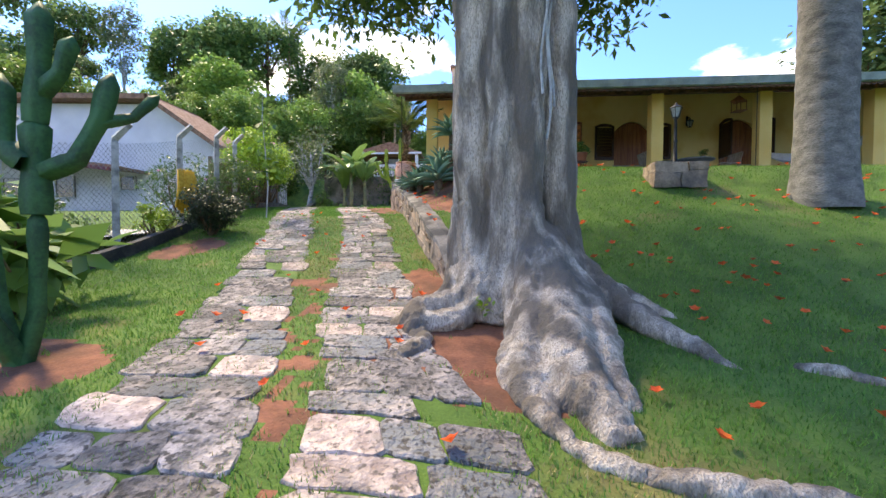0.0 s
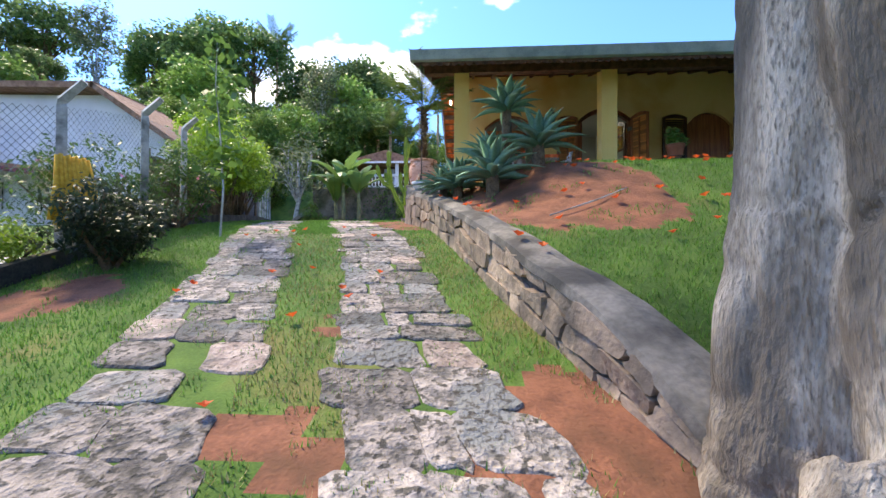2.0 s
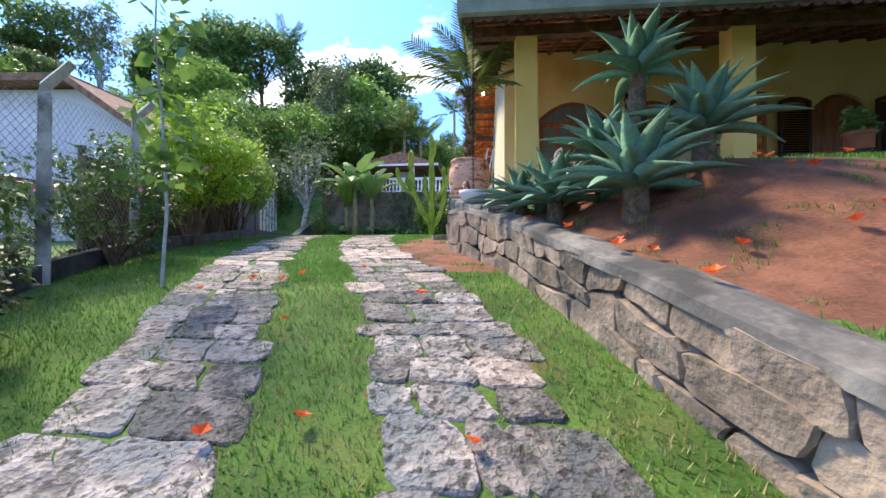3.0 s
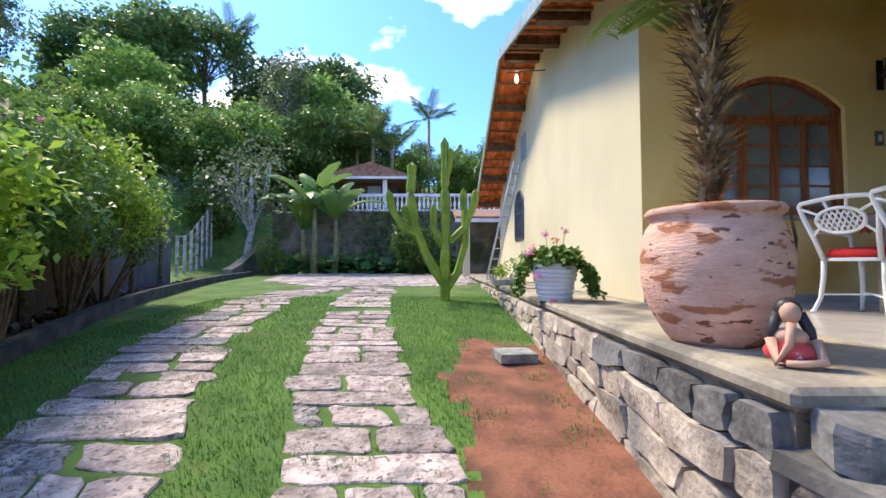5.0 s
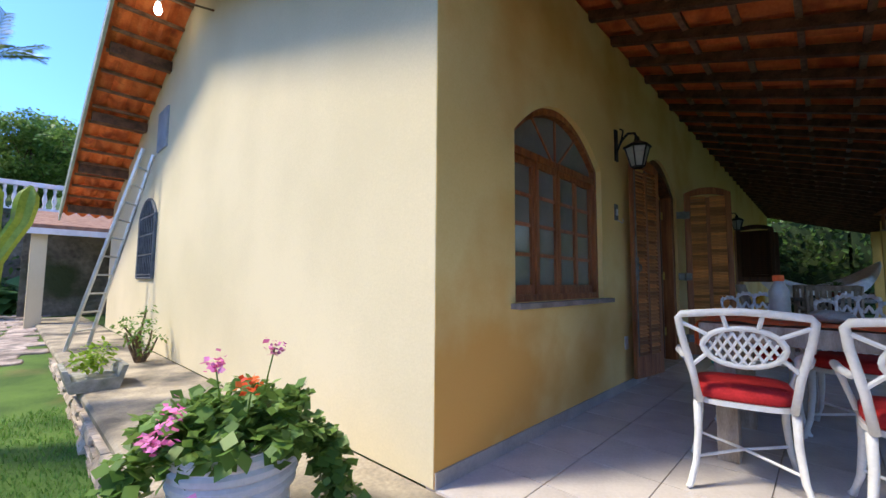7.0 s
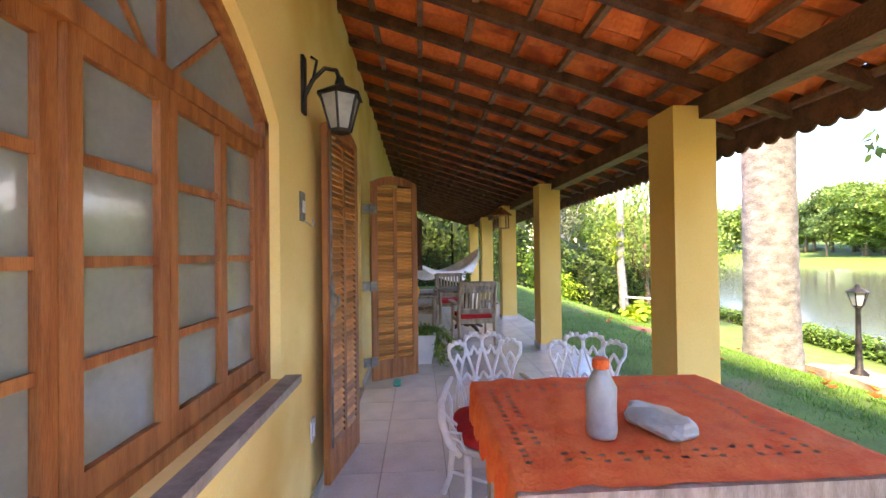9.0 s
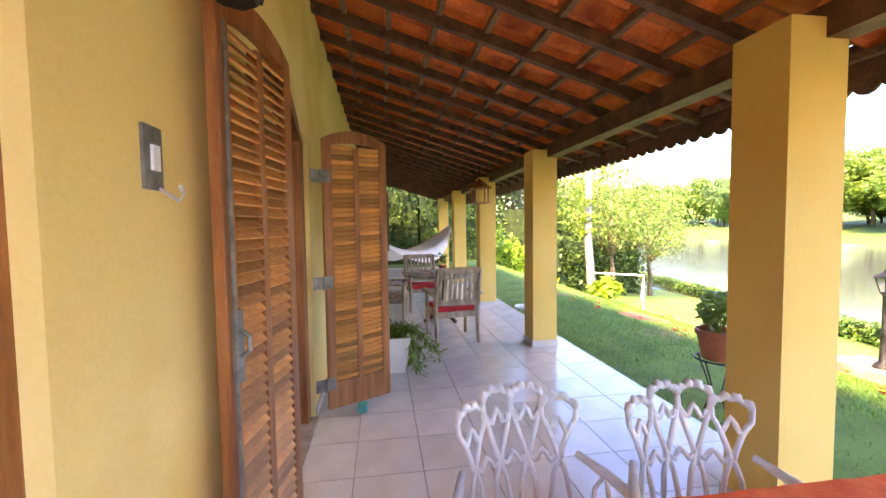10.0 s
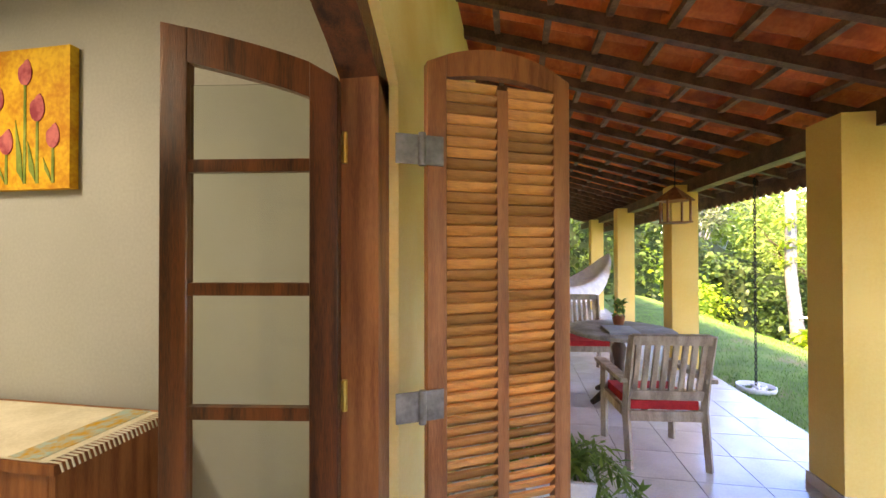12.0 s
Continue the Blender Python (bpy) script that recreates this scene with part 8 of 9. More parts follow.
# ---- woodland and far trees ----
def far_tree_kind(name, label, seed, height, crown_r, crown_lo, clumps, per, leaf, material, trunk_r, flat=0.7, bark="twig", spread=1.0):
    """A whole tree: tapered trunk, limbs to its clumps, an uneven crown with gaps."""
    rng = np.random.default_rng(seed)
    ob = empty(name, label, "tree", (0, -400, -60), group="woodland trees")
    cs = []
    while len(cs) < clumps:
        q = rng.uniform(-1, 1, 3)
        d = (q ** 2).sum()
        if 0.2 < d < 1:
            u = q[2] * 0.5 + 0.5
            wob = 0.75 + 0.5 * noise.noise(Vector((q[0] * 2 + seed, q[1] * 2, q[2] * 2)))
            cs.append((q[0] * crown_r * wob * spread, q[1] * crown_r * wob * spread, crown_lo + (height - crown_lo) * u))
    bm = bmesh.new()
    tube(bm, [(0, 0, -1.5), (0.1, 0, crown_lo * 0.5), (-0.1, 0.1, crown_lo), (0, 0, crown_lo + (height - crown_lo) * 0.6)], [trunk_r * 1.25, trunk_r, trunk_r * 0.85, trunk_r * 0.3], 8)
    part("trunk", bm, M[bark], ob, smooth=True)
    bm = bmesh.new()
    branchy(bm, (0, 0, crown_lo * 0.85), cs[:14], trunk_r * 0.4, rng, 0.03)
    part("limb", bm, M[bark], ob)
    pts = clump_points(cs, crown_r * 0.3, per, rng, flat)
    v, f = leaf_arrays(pts, leaf, rng, 0.2, 0.6)
    o = new("crown", fast_mesh("crown", v, f, M[material]))
    o.parent = ob
    return ob


KINDS = {
    "dark": far_tree_kind("broadleaf_tree", "tall dark green woodland tree on the hillside", 1, 14, 4.6, 5.5, 110, 60, 0.5, "leaf_far", 0.22),
    "round": far_tree_kind("round_tree", "dense rounded mid green tree on the hillside", 2, 9, 4.0, 1.5, 130, 70, 0.36, "leaf_far_c", 0.2),
    "sparse": far_tree_kind("sparse_tree", "tall thin grey green tree with an open crown", 3, 15, 2.8, 5.0, 70, 46, 0.3, "leaf_grey", 0.14, bark="post"),
    "light": far_tree_kind("light_tree", "light yellow green tree on the slope", 4, 8, 3.0, 2.0, 90, 60, 0.34, "leaf_far_b", 0.16),
    "bare": far_tree_kind("bare_tree", "grey branched tree with thin foliage beside the fence", 5, 6.2, 2.6, 2.2, 60, 26, 0.2, "leaf_grey", 0.15, bark="post"),
    "airy": far_tree_kind("lakeside_tree", "airy light green tree leaning over the lake shore", 8, 9, 4.2, 3.0, 70, 46, 0.24, "leaf_far_b", 0.16, bark="twig"),
    "flat": far_tree_kind("umbrella_tree", "flat topped dark tree on the ridge", 6, 13, 5.2, 9.0, 70, 60, 0.42, "leaf_far", 0.2, 0.45),
}


def polar(x0, y0, deg, d):
    """A place d metres away at so many degrees left of the drive's direction."""
    return x0 - d * math.sin(radians(deg)), y0 + d * math.cos(radians(deg))


def put(kind, deg, d, top, seed):
    """Stands a tree so that its top comes at the given height."""
    x, y = polar(-1, -6, deg, d)
    k = KINDS[kind]
    base = {"dark": 14, "round": 9, "sparse": 15, "light": 8, "bare": 6.2, "airy": 9, "flat": 13}[kind]
    g = ground(x, y)
    s = max((top - g) / base, 0.35)
    rnd = random.Random(seed)
    w = s * rnd.uniform(0.9, 1.1)
    copy_thing(k, pose(x, y, g, 0, 0, rnd.uniform(0, 360)) @ Matrix.Diagonal((w, w, s, 1)))


rnd = random.Random(17)
i = 0
for deg in range(14, 84, 4):
    put(("dark", "flat", "dark", "sparse", "flat")[i % 5], deg + rnd.uniform(-1, 1), rnd.uniform(50, 60), rnd.uniform(23, 28) * (0.9 if deg > 50 else 1), i)
    i += 1
for deg in range(12, 80, 5):
    put(("dark", "round", "flat", "round")[i % 4], deg + rnd.uniform(-1.5, 1.5), rnd.uniform(38, 46), rnd.uniform(13, 18), i)
    i += 1
for deg in range(16, 86, 5):
    put(("round", "light", "round", "dark")[i % 4], deg + rnd.uniform(-1.5, 1.5), rnd.uniform(33, 37), rnd.uniform(9.5, 12.5), i)
    i += 1
for deg, d, top, kd in ((30, 30, 9.5, "round"), (36, 31, 10.5, "round"), (43, 33, 9.5, "round"), (50, 36, 9, "dark"), (24, 33, 9, "round"), (58, 38, 10, "round"), (66, 40, 9, "dark"),
                        (21, 36, 17.5, "sparse"), (18.5, 38, 16, "sparse"), (14, 40, 13, "light"), (9, 40, 12.5, "dark"), (4, 40, 12, "dark"), (-1, 40, 11, "round"), (-6, 42, 12, "dark"), (-12, 40, 11, "round"),
                        (25, 24.5, 6.6, "bare"), (12, 34, 9.5, "light"), (6, 33, 9, "round"), (0, 33, 9, "round"), (-5, 32, 9.5, "round"), (29, 27, 5.2, "light"), (40, 27, 5.5, "round"), (46, 27, 5.0, "round"), (-18, 42, 11, "dark"), (-26, 44, 11, "round")):
    put(kd, deg, d, top, i)
    i += 1
for deg, d, top, sd in ((12.5, 33, 9.0, 1), (10.5, 32, 9.6, 2), (8.0, 32, 8.8, 3), (3.0, 36, 12.5, 4), (27, 52, 25, 5), (14.5, 33, 8.6, 6)):
    x, y = polar(-1, -6, deg, d)
    g = ground(x, y)
    feather_palm("garden_palm", "slender palm behind the balustrade", (x, y, g), top - g, 0.12, 2.1 if sd != 5 else 3.0, sd, 12, False, "palm")

# ---- garden wall, balustrade, pavilion ----
gwl = empty("garden_wall", "dark mossy stone wall below the upper terrace", "garden wall", kind="structure")
bm = bmesh.new()
box(bm, -10.6, 17.0, -0.6, 8, 17.6, 3.15)
bmesh.ops.subdivide_edges(bm, edges=[e for e in bm.edges if e.calc_length() > 3], cuts=24, use_grid_fill=True)
for v in bm.verts:
    v.co.y += 0.08 * noise.noise(v.co * 1.3)
part("face", bm, M["mossy"], gwl)
bm = bmesh.new()
prism(bm, [(13, -0.5), (17.2, -0.5), (20, 2.3), (20, 2.8), (17.2, 1.8), (13.6, 0.35), (13, 0.2)], -11.0, -10.6, "x")
part("ramp_wall", bm, M["mossy"], gwl)
bl = empty("balustrade", "white turned balustrade along the upper terrace", "balustrade", kind="structure")
for z0, z1, w in ((3.15, 3.27, 0.16), (3.95, 4.1, 0.18)):
    bm = bmesh.new()
    box(bm, -8.2, 17.3 - w / 2, z0, 8, 17.3 + w / 2, z1)
    part("rail", bm, M["white"], bl, bevel=0.01)
bm = bmesh.new()
lathe(bm, [(0.05, 0), (0.05, 0.06), (0.03, 0.1), (0.07, 0.26), (0.06, 0.36), (0.03, 0.52), (0.05, 0.6), (0.05, 0.68)], 8)
bme = finish(bm, "baluster", M["white"], True)
for k in range(66):
    o = new("baluster", bme)
    o.parent = bl
    o.location = (-8.1 + k * 0.23, 17.3, 3.27)
pv = empty("pavilion", "small pavilion with a low brown tiled roof", "pavilion", (0, 0, 0))
bm = bmesh.new()
box(bm, -8.2, 21.0, 3.1, -4.6, 24, 5.6)
part("wall", bm, M["reed"], pv)
bm = bmesh.new()
prism(bm, [(-9.0, 5.45), (-3.4, 5.35), (-3.4, 5.5), (-6.0, 6.4), (-9.0, 5.6)], 19.6, 25, "y")
part("roof", bm, M["tile_old"], pv)
bm = bmesh.new()
box(bm, -9.05, 19.5, 5.38, -3.35, 19.6, 5.52)
part("fascia", bm, M["white"], pv)
for x in (-8.7, -5.2, -3.8):
    bm = bmesh.new()
    box(bm, x - 0.12, 19.75, 3.1, x + 0.12, 19.99, 5.4)
    part("column", bm, M["white"], pv)
bm = bmesh.new()
box(bm, -6.4, 20.9, 3.2, -5.6, 20.98, 5.2)
part("door", bm, M["slate_light"], pv)
lt = empty("lean_to", "little lean-to with a tiled roof behind the house", "shed", (0, 0, 0))
bm = bmesh.new()
prism(bm, [(11.0, 2.05), (14.5, 2.75), (14.5, 2.87), (11.0, 2.17)], -1.4, 5.0, "x")
part("roof", bm, M["tile_old"], lt)
bm = bmesh.new()
box(bm, -1.42, 10.95, 1.95, 5.0, 11.0, 2.08)
part("fascia", bm, M["white"], lt)
for x in (-1.0, 3.0):
    bm = bmesh.new()
    box(bm, x - 0.13, 11.15, -0.3, x + 0.13, 11.41, 2.08)
    part("column", bm, M["plaster"], lt)
bm = bmesh.new()
box(bm, -1.2, 14.3, -0.3, 5.0, 14.5, 2.7)
part("wall", bm, M["mossy"], lt)
# chain post by the court, leafy ground cover, banana
rng = np.random.default_rng(41)
cov = np.array([(x, 16.3 + rng.normal(0, 0.45), ground(x, 16) + rng.uniform(0.1, 0.8)) for x in rng.uniform(-9.8, -1.0, 900)])
v, f = leaf_arrays(cov, 0.5, rng, 0.1, 0.95)
tagged(new("ground_cover", fast_mesh("ground_cover", v, f, M["leaf_cover"])), "big leaved ground cover along the stone wall", "plants", kind="stuff")
v, f = leaf_arrays(np.array([(x, 16.85, rng.uniform(0.3, 3.3)) for x in rng.normal(-4.0, 1.6, 1500)]), 0.22, rng, 0.5)
tagged(new("creeper", fast_mesh("creeper", v, f, M["leaf"])), "creeper hanging over the stone wall", "creeper", kind="stuff")


def banana_leaf():
    verts, faces = [], []
    rnd = random.Random(1)
    n = 16
    for i in range(n + 1):
        u = i / n
        w = 0.3 * math.sin(math.pi * (0.06 + 0.9 * u)) ** 0.6
        y, z = 2.2 * u * (1 - 0.18 * u), 2.2 * (0.5 * u - 0.55 * u * u)
        j = 1 - 0.25 * rnd.random()
        verts += [(-w * j, y, z - 0.08), (0, y, z), (w * j, y, z - 0.08)]
    for i in range(n):
        for k in range(2):
            a = 3 * i + k
            faces.append((a, a + 1, a + 4, a + 3))
    return cloud("leaf", verts, faces, M["banana"])


BLEAF = banana_leaf()
for x, y, h, sd in ((-7.9, 15.2, 3.3, 1), (-7.0, 15.6, 2.8, 2), (-8.6, 15.8, 2.3, 3)):
    bn = empty("banana_plant", "banana plant with broad torn leaves", "banana plant", (x, y, ground(x, y)), group="banana plants")
    rnd = random.Random(sd)
    bm = bmesh.new()
    tube(bm, [(0, 0, -0.2), (0.05, 0, h * 0.5), (0, 0, h)], [0.16, 0.13, 0.09], 10)
    part("trunk", bm, M["banana_trunk"], bn, smooth=True)
    for k in range(8):
        o = new("leaf", BLEAF)
        o.parent = bn
        o.matrix_basis = pose(0, 0, h - 0.1, 0, 0, k * 137 + rnd.uniform(-15, 15)) @ pose(0, 0, 0, rnd.uniform(5, 62), rnd.uniform(-15, 15), 0) @ Matrix.Diagonal((1.35, 1.35, 1.35, 1))
bush("court_shrub", (-9.4, 14.2, ground(-9.4, 14.2)), 0.7, 0.6, 1.9, M["leaf_mid"], "feathery shrub at the corner of the court", 2200, 0.12, 40, 51, 0.1)
bush("yucca_clump", (-3.2, 14.6, ground(-3.2, 14.6)), 0.9, 0.8, 2.6, M["leaf_mid"], "feathery light green shrub before the wall", 2600, 0.2, 46, 52, 0.1)
# fence climbing the hill
hf = empty("hill_fence", "pale post and wire fence climbing the slope", "fence", kind="structure")
prev = None
for k in range(16):
    x, y = -11.6 - 0.35 * k, 11 + 1.0 * k
    g = max(ground(x, y), -0.1 + max(0, (y - 12)) * 0.42)
    bm = bmesh.new()
    tube(bm, [(x, y, g - 1.2), (x, y, g + 1.5)], 0.06, 5)
    part("post", bm, M["post"], hf)
    if prev:
        for q in (0.3, 0.7, 1.1, 1.45):
            bm = bmesh.new()
            tube(bm, [(prev[0], prev[1], prev[2] + q), (x, y, g + q)], 0.012, 4)
            part("wire", bm, M["post"], hf)
    prev = (x, y, g)

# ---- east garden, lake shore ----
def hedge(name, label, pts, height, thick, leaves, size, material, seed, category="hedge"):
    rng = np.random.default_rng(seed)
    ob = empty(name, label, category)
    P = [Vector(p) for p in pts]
    # dark boxes within the leaves, painted as the shade of the hedge's depth
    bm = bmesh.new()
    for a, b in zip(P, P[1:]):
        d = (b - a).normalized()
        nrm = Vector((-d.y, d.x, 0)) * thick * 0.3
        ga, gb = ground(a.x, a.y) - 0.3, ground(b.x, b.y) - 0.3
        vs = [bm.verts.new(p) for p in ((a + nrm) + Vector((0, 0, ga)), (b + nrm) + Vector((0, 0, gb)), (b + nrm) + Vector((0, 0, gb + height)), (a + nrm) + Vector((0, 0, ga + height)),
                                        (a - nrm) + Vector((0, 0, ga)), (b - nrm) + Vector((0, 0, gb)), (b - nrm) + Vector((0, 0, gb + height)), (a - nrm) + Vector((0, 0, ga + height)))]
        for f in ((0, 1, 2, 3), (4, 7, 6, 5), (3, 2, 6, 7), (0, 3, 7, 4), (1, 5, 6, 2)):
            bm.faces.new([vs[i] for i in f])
    part("core", bm, M["hedge_inner_shade"], ob)
    L = [(b - a).length for a, b in zip(P, P[1:])]
    tot = sum(L)
    out = []
    for (a, b), l in zip(zip(P, P[1:]), L):
        n = int(leaves * l / tot)
        u = rng.uniform(0, 1, n)
        d = (b - a).normalized()
        off = rng.normal(0, 0.38, n) * thick
        zz = rng.uniform(0.0, 1.0, n) ** 0.8
        for i in range(n):
            x, y = a.x + (b.x - a.x) * u[i] - d.y * off[i], a.y + (b.y - a.y) * u[i] + d.x * off[i]
            bump = 0.82 + 0.3 * noise.noise(Vector((x * 0.7, y * 0.7, seed)))
            out.append((x, y, ground(x, y) + height * bump * zz[i] * 1.1))
    v, f = leaf_arrays(np.array(out), size, rng, 0.35, 0.7)
    o = new("foliage", fast_mesh("foliage", v, f, M[material]))
    o.parent = ob
    return ob


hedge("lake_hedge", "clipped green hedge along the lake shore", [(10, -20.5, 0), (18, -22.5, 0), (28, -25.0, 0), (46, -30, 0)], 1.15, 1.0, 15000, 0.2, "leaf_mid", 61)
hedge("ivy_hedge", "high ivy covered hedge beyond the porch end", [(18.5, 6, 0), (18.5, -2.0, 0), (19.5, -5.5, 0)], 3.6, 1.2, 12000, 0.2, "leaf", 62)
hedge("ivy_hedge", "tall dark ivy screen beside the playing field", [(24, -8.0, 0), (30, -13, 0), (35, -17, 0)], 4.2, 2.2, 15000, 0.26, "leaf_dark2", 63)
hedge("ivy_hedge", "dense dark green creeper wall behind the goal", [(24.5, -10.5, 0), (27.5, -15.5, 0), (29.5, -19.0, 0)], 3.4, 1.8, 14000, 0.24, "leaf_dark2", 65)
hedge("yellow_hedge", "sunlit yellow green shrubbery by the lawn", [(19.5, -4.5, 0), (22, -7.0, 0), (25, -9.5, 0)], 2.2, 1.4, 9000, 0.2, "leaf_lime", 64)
for x, y, s, kd in ((22, -1, 9, "round"), (26, -4, 11, "light"), (30, -8, 12, "dark"), (36, -12, 12, "light"), (41, -20, 10, "light"), (26, 4, 12, "dark"), (34, 0, 14, "dark"), (33, -21.5, 9.5, "airy"), (25.5, -15.0, 9, "airy"), (28, -19.5, 8.5, "airy"), (31, -17, 11, "airy"), (38, -16, 13, "sparse"), (28, -10.5, 12, "sparse"), (22, 9, 12, "dark"), (46, -24, 11, "round")):
    k = KINDS[kd]
    base = {"dark": 14, "round": 9, "sparse": 15, "light": 8, "bare": 6.2, "airy": 9, "flat": 13}[kd]
    copy_thing(k, pose(x, y, ground(x, y), 0, 0, x * 37) @ Matrix.Diagonal((s / base,) * 3 + (1,)))
wt = empty("pale_tree", "slim leaning tree with white bark beside the field", "tree", (22.6, -12.2, ground(22.6, -12.2)))
bm = bmesh.new()
tube(bm, [(0, 0, -0.2), (0.1, 0.1, 1.2), (0.6, 0.0, 3.2), (0.75, -0.1, 6.0), (0.8, 0, 9)], [0.34, 0.24, 0.22, 0.2, 0.16], 10)
part("trunk", bm, M["bark_palm"], wt, smooth=True)
v, f = leaf_arrays(clump_points([(0.5, 0, 4.6), (0.6, 0, 3.8), (0.6, 0, 5.6)], 0.45, 70, rng), 0.3, rng, 0.4)
o = new("foliage", fast_mesh("foliage", v, f, M["leaf_lime"]))
o.parent = wt
bush("bromeliad", (22.0, -12.6, ground(22.0, -12.6)), 0.7, 0.7, 1.3, M["leaf_lime"], "yellow green spiky plant at the foot of the tree", 500, 0.5, 20, 71, 0.1, "plant")
gl = empty("goal", "white tubular football goal on the lower lawn", "goal", (20.6, -13.9, ground(20.6, -13.9)))
bm = bmesh.new()
tube(bm, [(0, 0, -0.1), (0, 0, 1.75), (1.9, 1.9, 1.75), (1.9, 1.9, -0.1)], 0.05, 8)
part("frame", bm, M["white"], gl)
bm = bmesh.new()
tube(bm, [(0, 0, 1.75), (0.7, -0.3, 0.3), (1.2, -0.4, 0.0)], 0.03, 6)
part("stay", bm, M["white"], gl)
# far shore
xs = [-300 + 20 * k for k in range(46)]
verts, faces = [], []
for x in xs:
    e = 6 * noise.noise(Vector((x * 0.01, 0, 0)))
    for y, z in ((-120 + 0.18 * abs(x - 60) * 0.2, -4.6), (-128 - e, -3.2), (-170, 1.0), (-260, 14 + e), (-500, 30)):
        verts.append((x, y, z))
for i in range(len(xs) - 1):
    for k in range(4):
        a = i * 5 + k
        faces.append((a, a + 5, a + 6, a + 1))
tagged(new("far_bank", cloud("far_bank", verts, faces, M["grass_soil"], True)), "grassy far shore rising from the lake", "shore", kind="structure")
rnd = random.Random(5)
for k in range(110):
    x = 5 + k * 3 + rnd.uniform(-3, 3)
    y = -140 - rnd.uniform(0, 40)
    kd = rnd.choice(("round", "dark", "light", "round"))
    base = {"dark": 14, "round": 9, "light": 8}[kd]
    s = rnd.uniform(14, 27) / base
    copy_thing(KINDS[kd], pose(x, y, -2.5 + (-y - 140) * 0.1, 0, 0, rnd.uniform(0, 360)) @ Matrix.Diagonal((s * 1.2, s * 1.2, s, 1)))

# ---- fallen blossoms ----
pm = bmesh.new()
for k in range(5):
    a = k * 1.2566
    c, s = math.cos(a), math.sin(a)
    vs = [pm.verts.new(p) for p in ((0, 0, 0.008), (c * 0.022 - s * 0.02, s * 0.022 + c * 0.02, 0.03), (c * 0.045, s * 0.045, 0.035), (c * 0.022 + s * 0.02, s * 0.022 - c * 0.02, 0.03))]
    pm.faces.new(vs)
petal = finish(pm, "fallen_blossom", M["petal"])
rnd = random.Random(12)
spots = []
for k in range(190):
    x, y = rnd.uniform(2.2, 8.5), rnd.uniform(-12.2, -4.0)
    if (x - 1.9) ** 2 + (y + 10.4) ** 2 > 1.2:
        spots.append((x, y))
for k in range(30):
    y = rnd.uniform(-13, -4.5)
    spots.append((rnd.uniform(lerp(y, L_STRIP) - 0.6, lerp(y, R_STRIP) + 0.6), y))
for k in range(20):
    y = rnd.uniform(-7.5, -4)
    spots.append((wall_x(y) + rnd.uniform(0.1, 2.6), y))
for k in range(9):
    y = rnd.uniform(-8.8, -4.5)
    spots.append((wall_x(y) + rnd.uniform(0.03, 0.2), y))
for x, y in spots:
    z = ground(x, y) + 0.045
    if wall_x(y) < x < wall_x(y) + 0.24 and y > -9.2:
        z = wall_top(y) + 0.04
    o = tagged(new("fallen_blossom", petal), "orange red fallen blossom lying on the ground", "blossom", "fallen blossoms")
    s = rnd.uniform(0.8, 1.25)
    o.matrix_basis = pose(x, y, z, rnd.uniform(-25, 25), rnd.uniform(-25, 25), rnd.uniform(0, 360)) @ Matrix.Diagonal((s, s, s, 1))
bm = bmesh.new()
tube(bm, [(1.1, -6.75, ground(1.1, -6.75) + 0.03), (1.6, -6.55, ground(1.6, -6.55) + 0.04), (2.0, -6.3, ground(2.0, -6.3) + 0.03)], [0.007, 0.008, 0.004], 6)
solid("fallen_stick", bm, M["post"], "dry grey stick lying on the red bank", "stick")


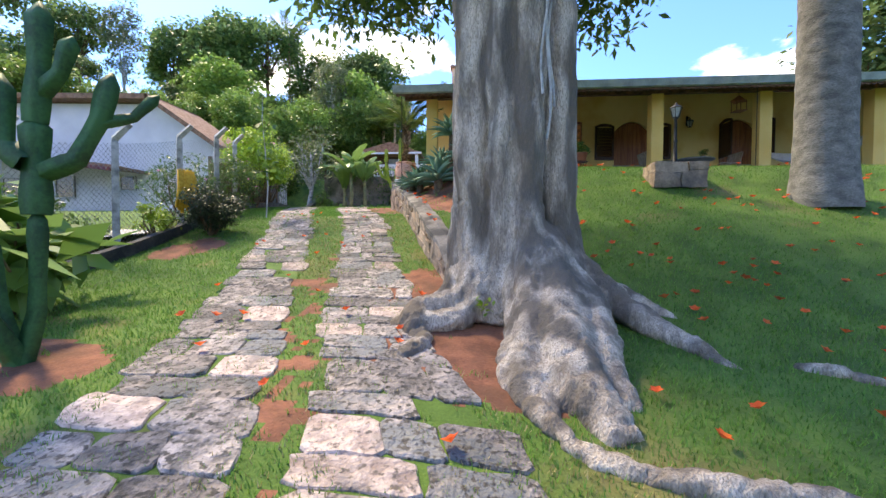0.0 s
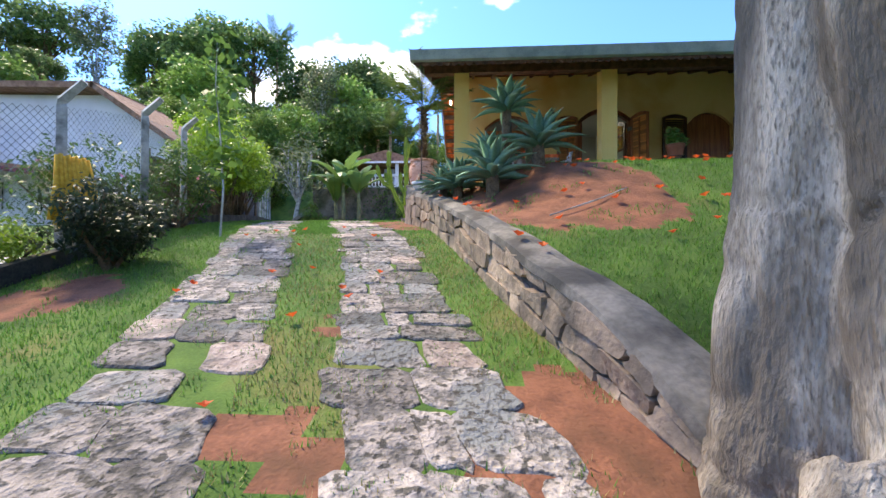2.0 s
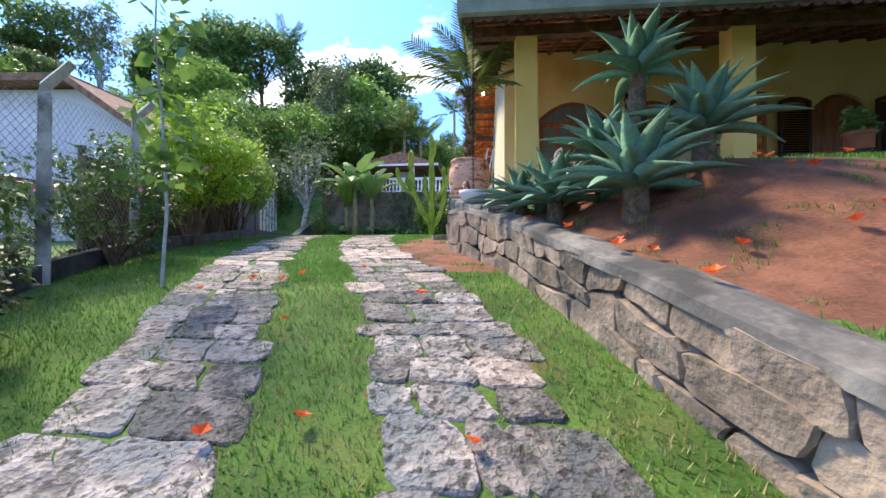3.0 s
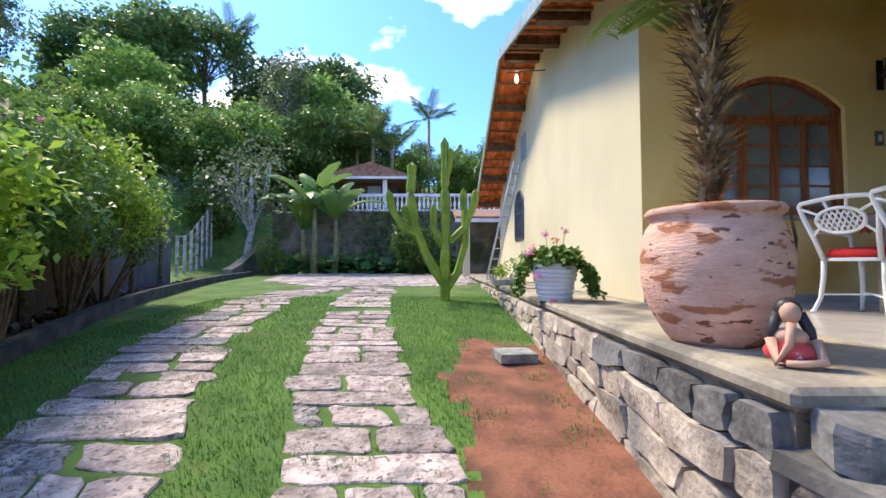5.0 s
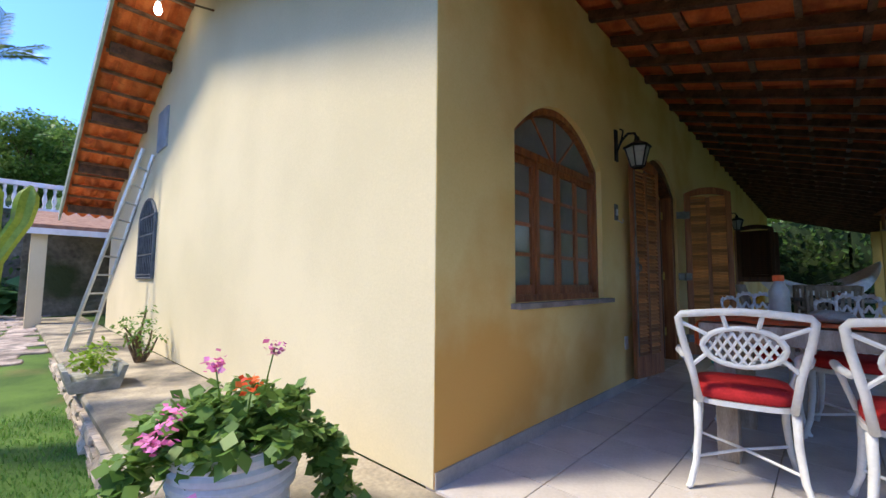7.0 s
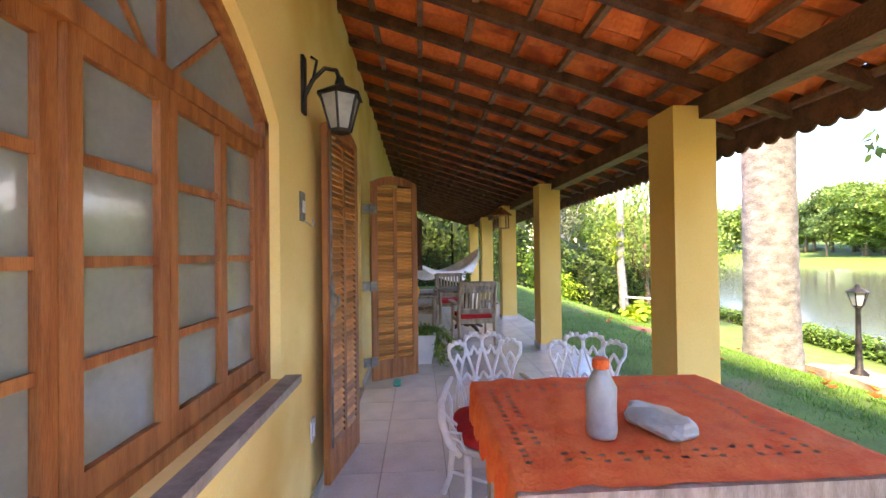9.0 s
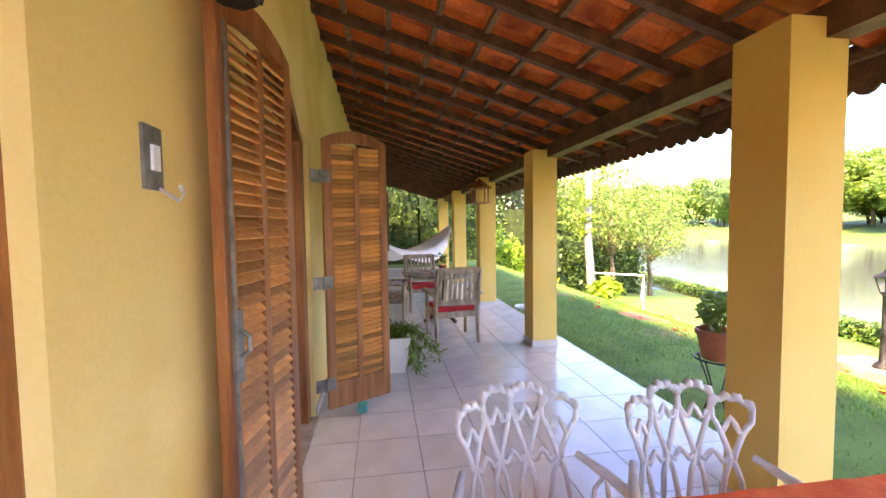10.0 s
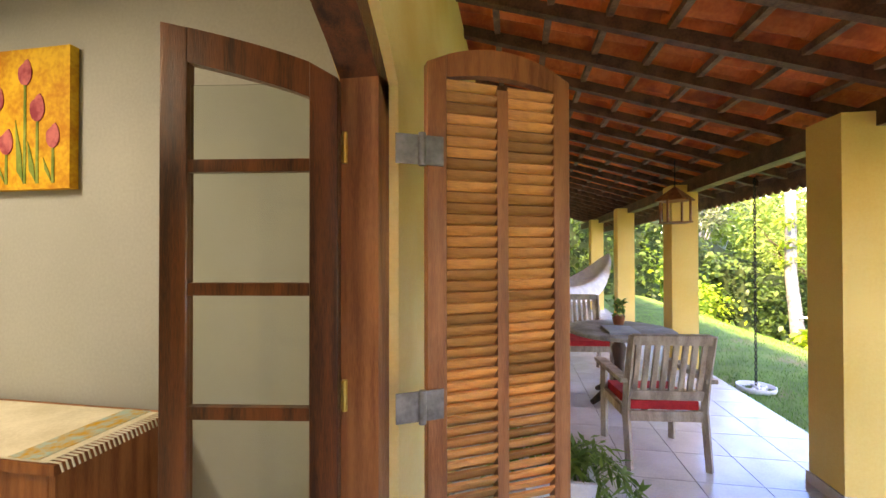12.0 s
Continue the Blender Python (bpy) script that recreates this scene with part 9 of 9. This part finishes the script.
# ---- grass blades ----
def build_grass():
    rng = np.random.default_rng(9)

    def strip_dist(x, y, table):
        return abs(x - lerp(y, table))
    pts, dry = [], []

    def scatter(n, x0, x1, y0, y1, keep):
        for x, y in zip(rng.uniform(x0, x1, n), rng.uniform(y0, y1, n)):
            if y > -2.8 and x > -0.97:
                continue
            if y > -9.4 and wall_x(y) - 0.02 < x < wall_x(y) + 0.22:
                continue
            dr, dl = strip_dist(x, y, R_STRIP), strip_dist(x, y, L_STRIP)
            hw = 0.4 if y < -3 else 0.46
            if -14.6 < y < 6.4 and (dr < hw or dl < hw) and (noise.noise(Vector((x * 4, y * 4, 0.5))) < 0.2 or rng.uniform() > 0.6):
                continue
            if x < lerp(y, FENCEX) + 0.25:
                continue
            b = bare(x, y)
            if b and (noise.noise(Vector((x * 4, y * 4, 0.5))) < 0.3 or rng.uniform() > 0.5):
                continue
            mid = lerp(y, L_STRIP) < x < lerp(y, R_STRIP) + 1.2
            (dry if mid and y < -5 and rng.uniform() < 0.4 else pts).append((x, y, ground(x, y)))
    scatter(190000, -4.2, 5.2, -13.6, -4.0, True)
    scatter(90000, -6.2, -0.9, -5.0, 4.0, True)
    scatter(26000, 5.2, 9.0, -10, -2.7, True)
    scatter(24000, 3.0, 16.0, -6.0, -2.7, True)
    for name, P, mt, lab in (("lawn_grass", pts, "blade", "short green lawn grass blades"), ("dry_grass", dry, "dry", "dry straw coloured grass between the strips")):
        p = np.array(P)
        n = len(p)
        a = rng.uniform(0, 2 * math.pi, n)
        h = rng.uniform(0.015, 0.045, n)
        w = 0.003 + 0.06 * h
        lean = rng.uniform(0.2, 1.1, n) * h
        c, s = np.cos(a), np.sin(a)
        v = np.stack([np.stack([p[:, 0] - s * w, p[:, 1] + c * w, p[:, 2] - 0.01], 1), np.stack([p[:, 0] + s * w, p[:, 1] - c * w, p[:, 2] - 0.01], 1), np.stack([p[:, 0] + c * lean, p[:, 1] + s * lean, p[:, 2] + h], 1)], 1).reshape(-1, 3)
        tagged(new(name, fast_mesh(name, v, np.arange(3 * n).reshape(-1, 3), M[mt])), lab, "grass", kind="stuff")


build_grass()
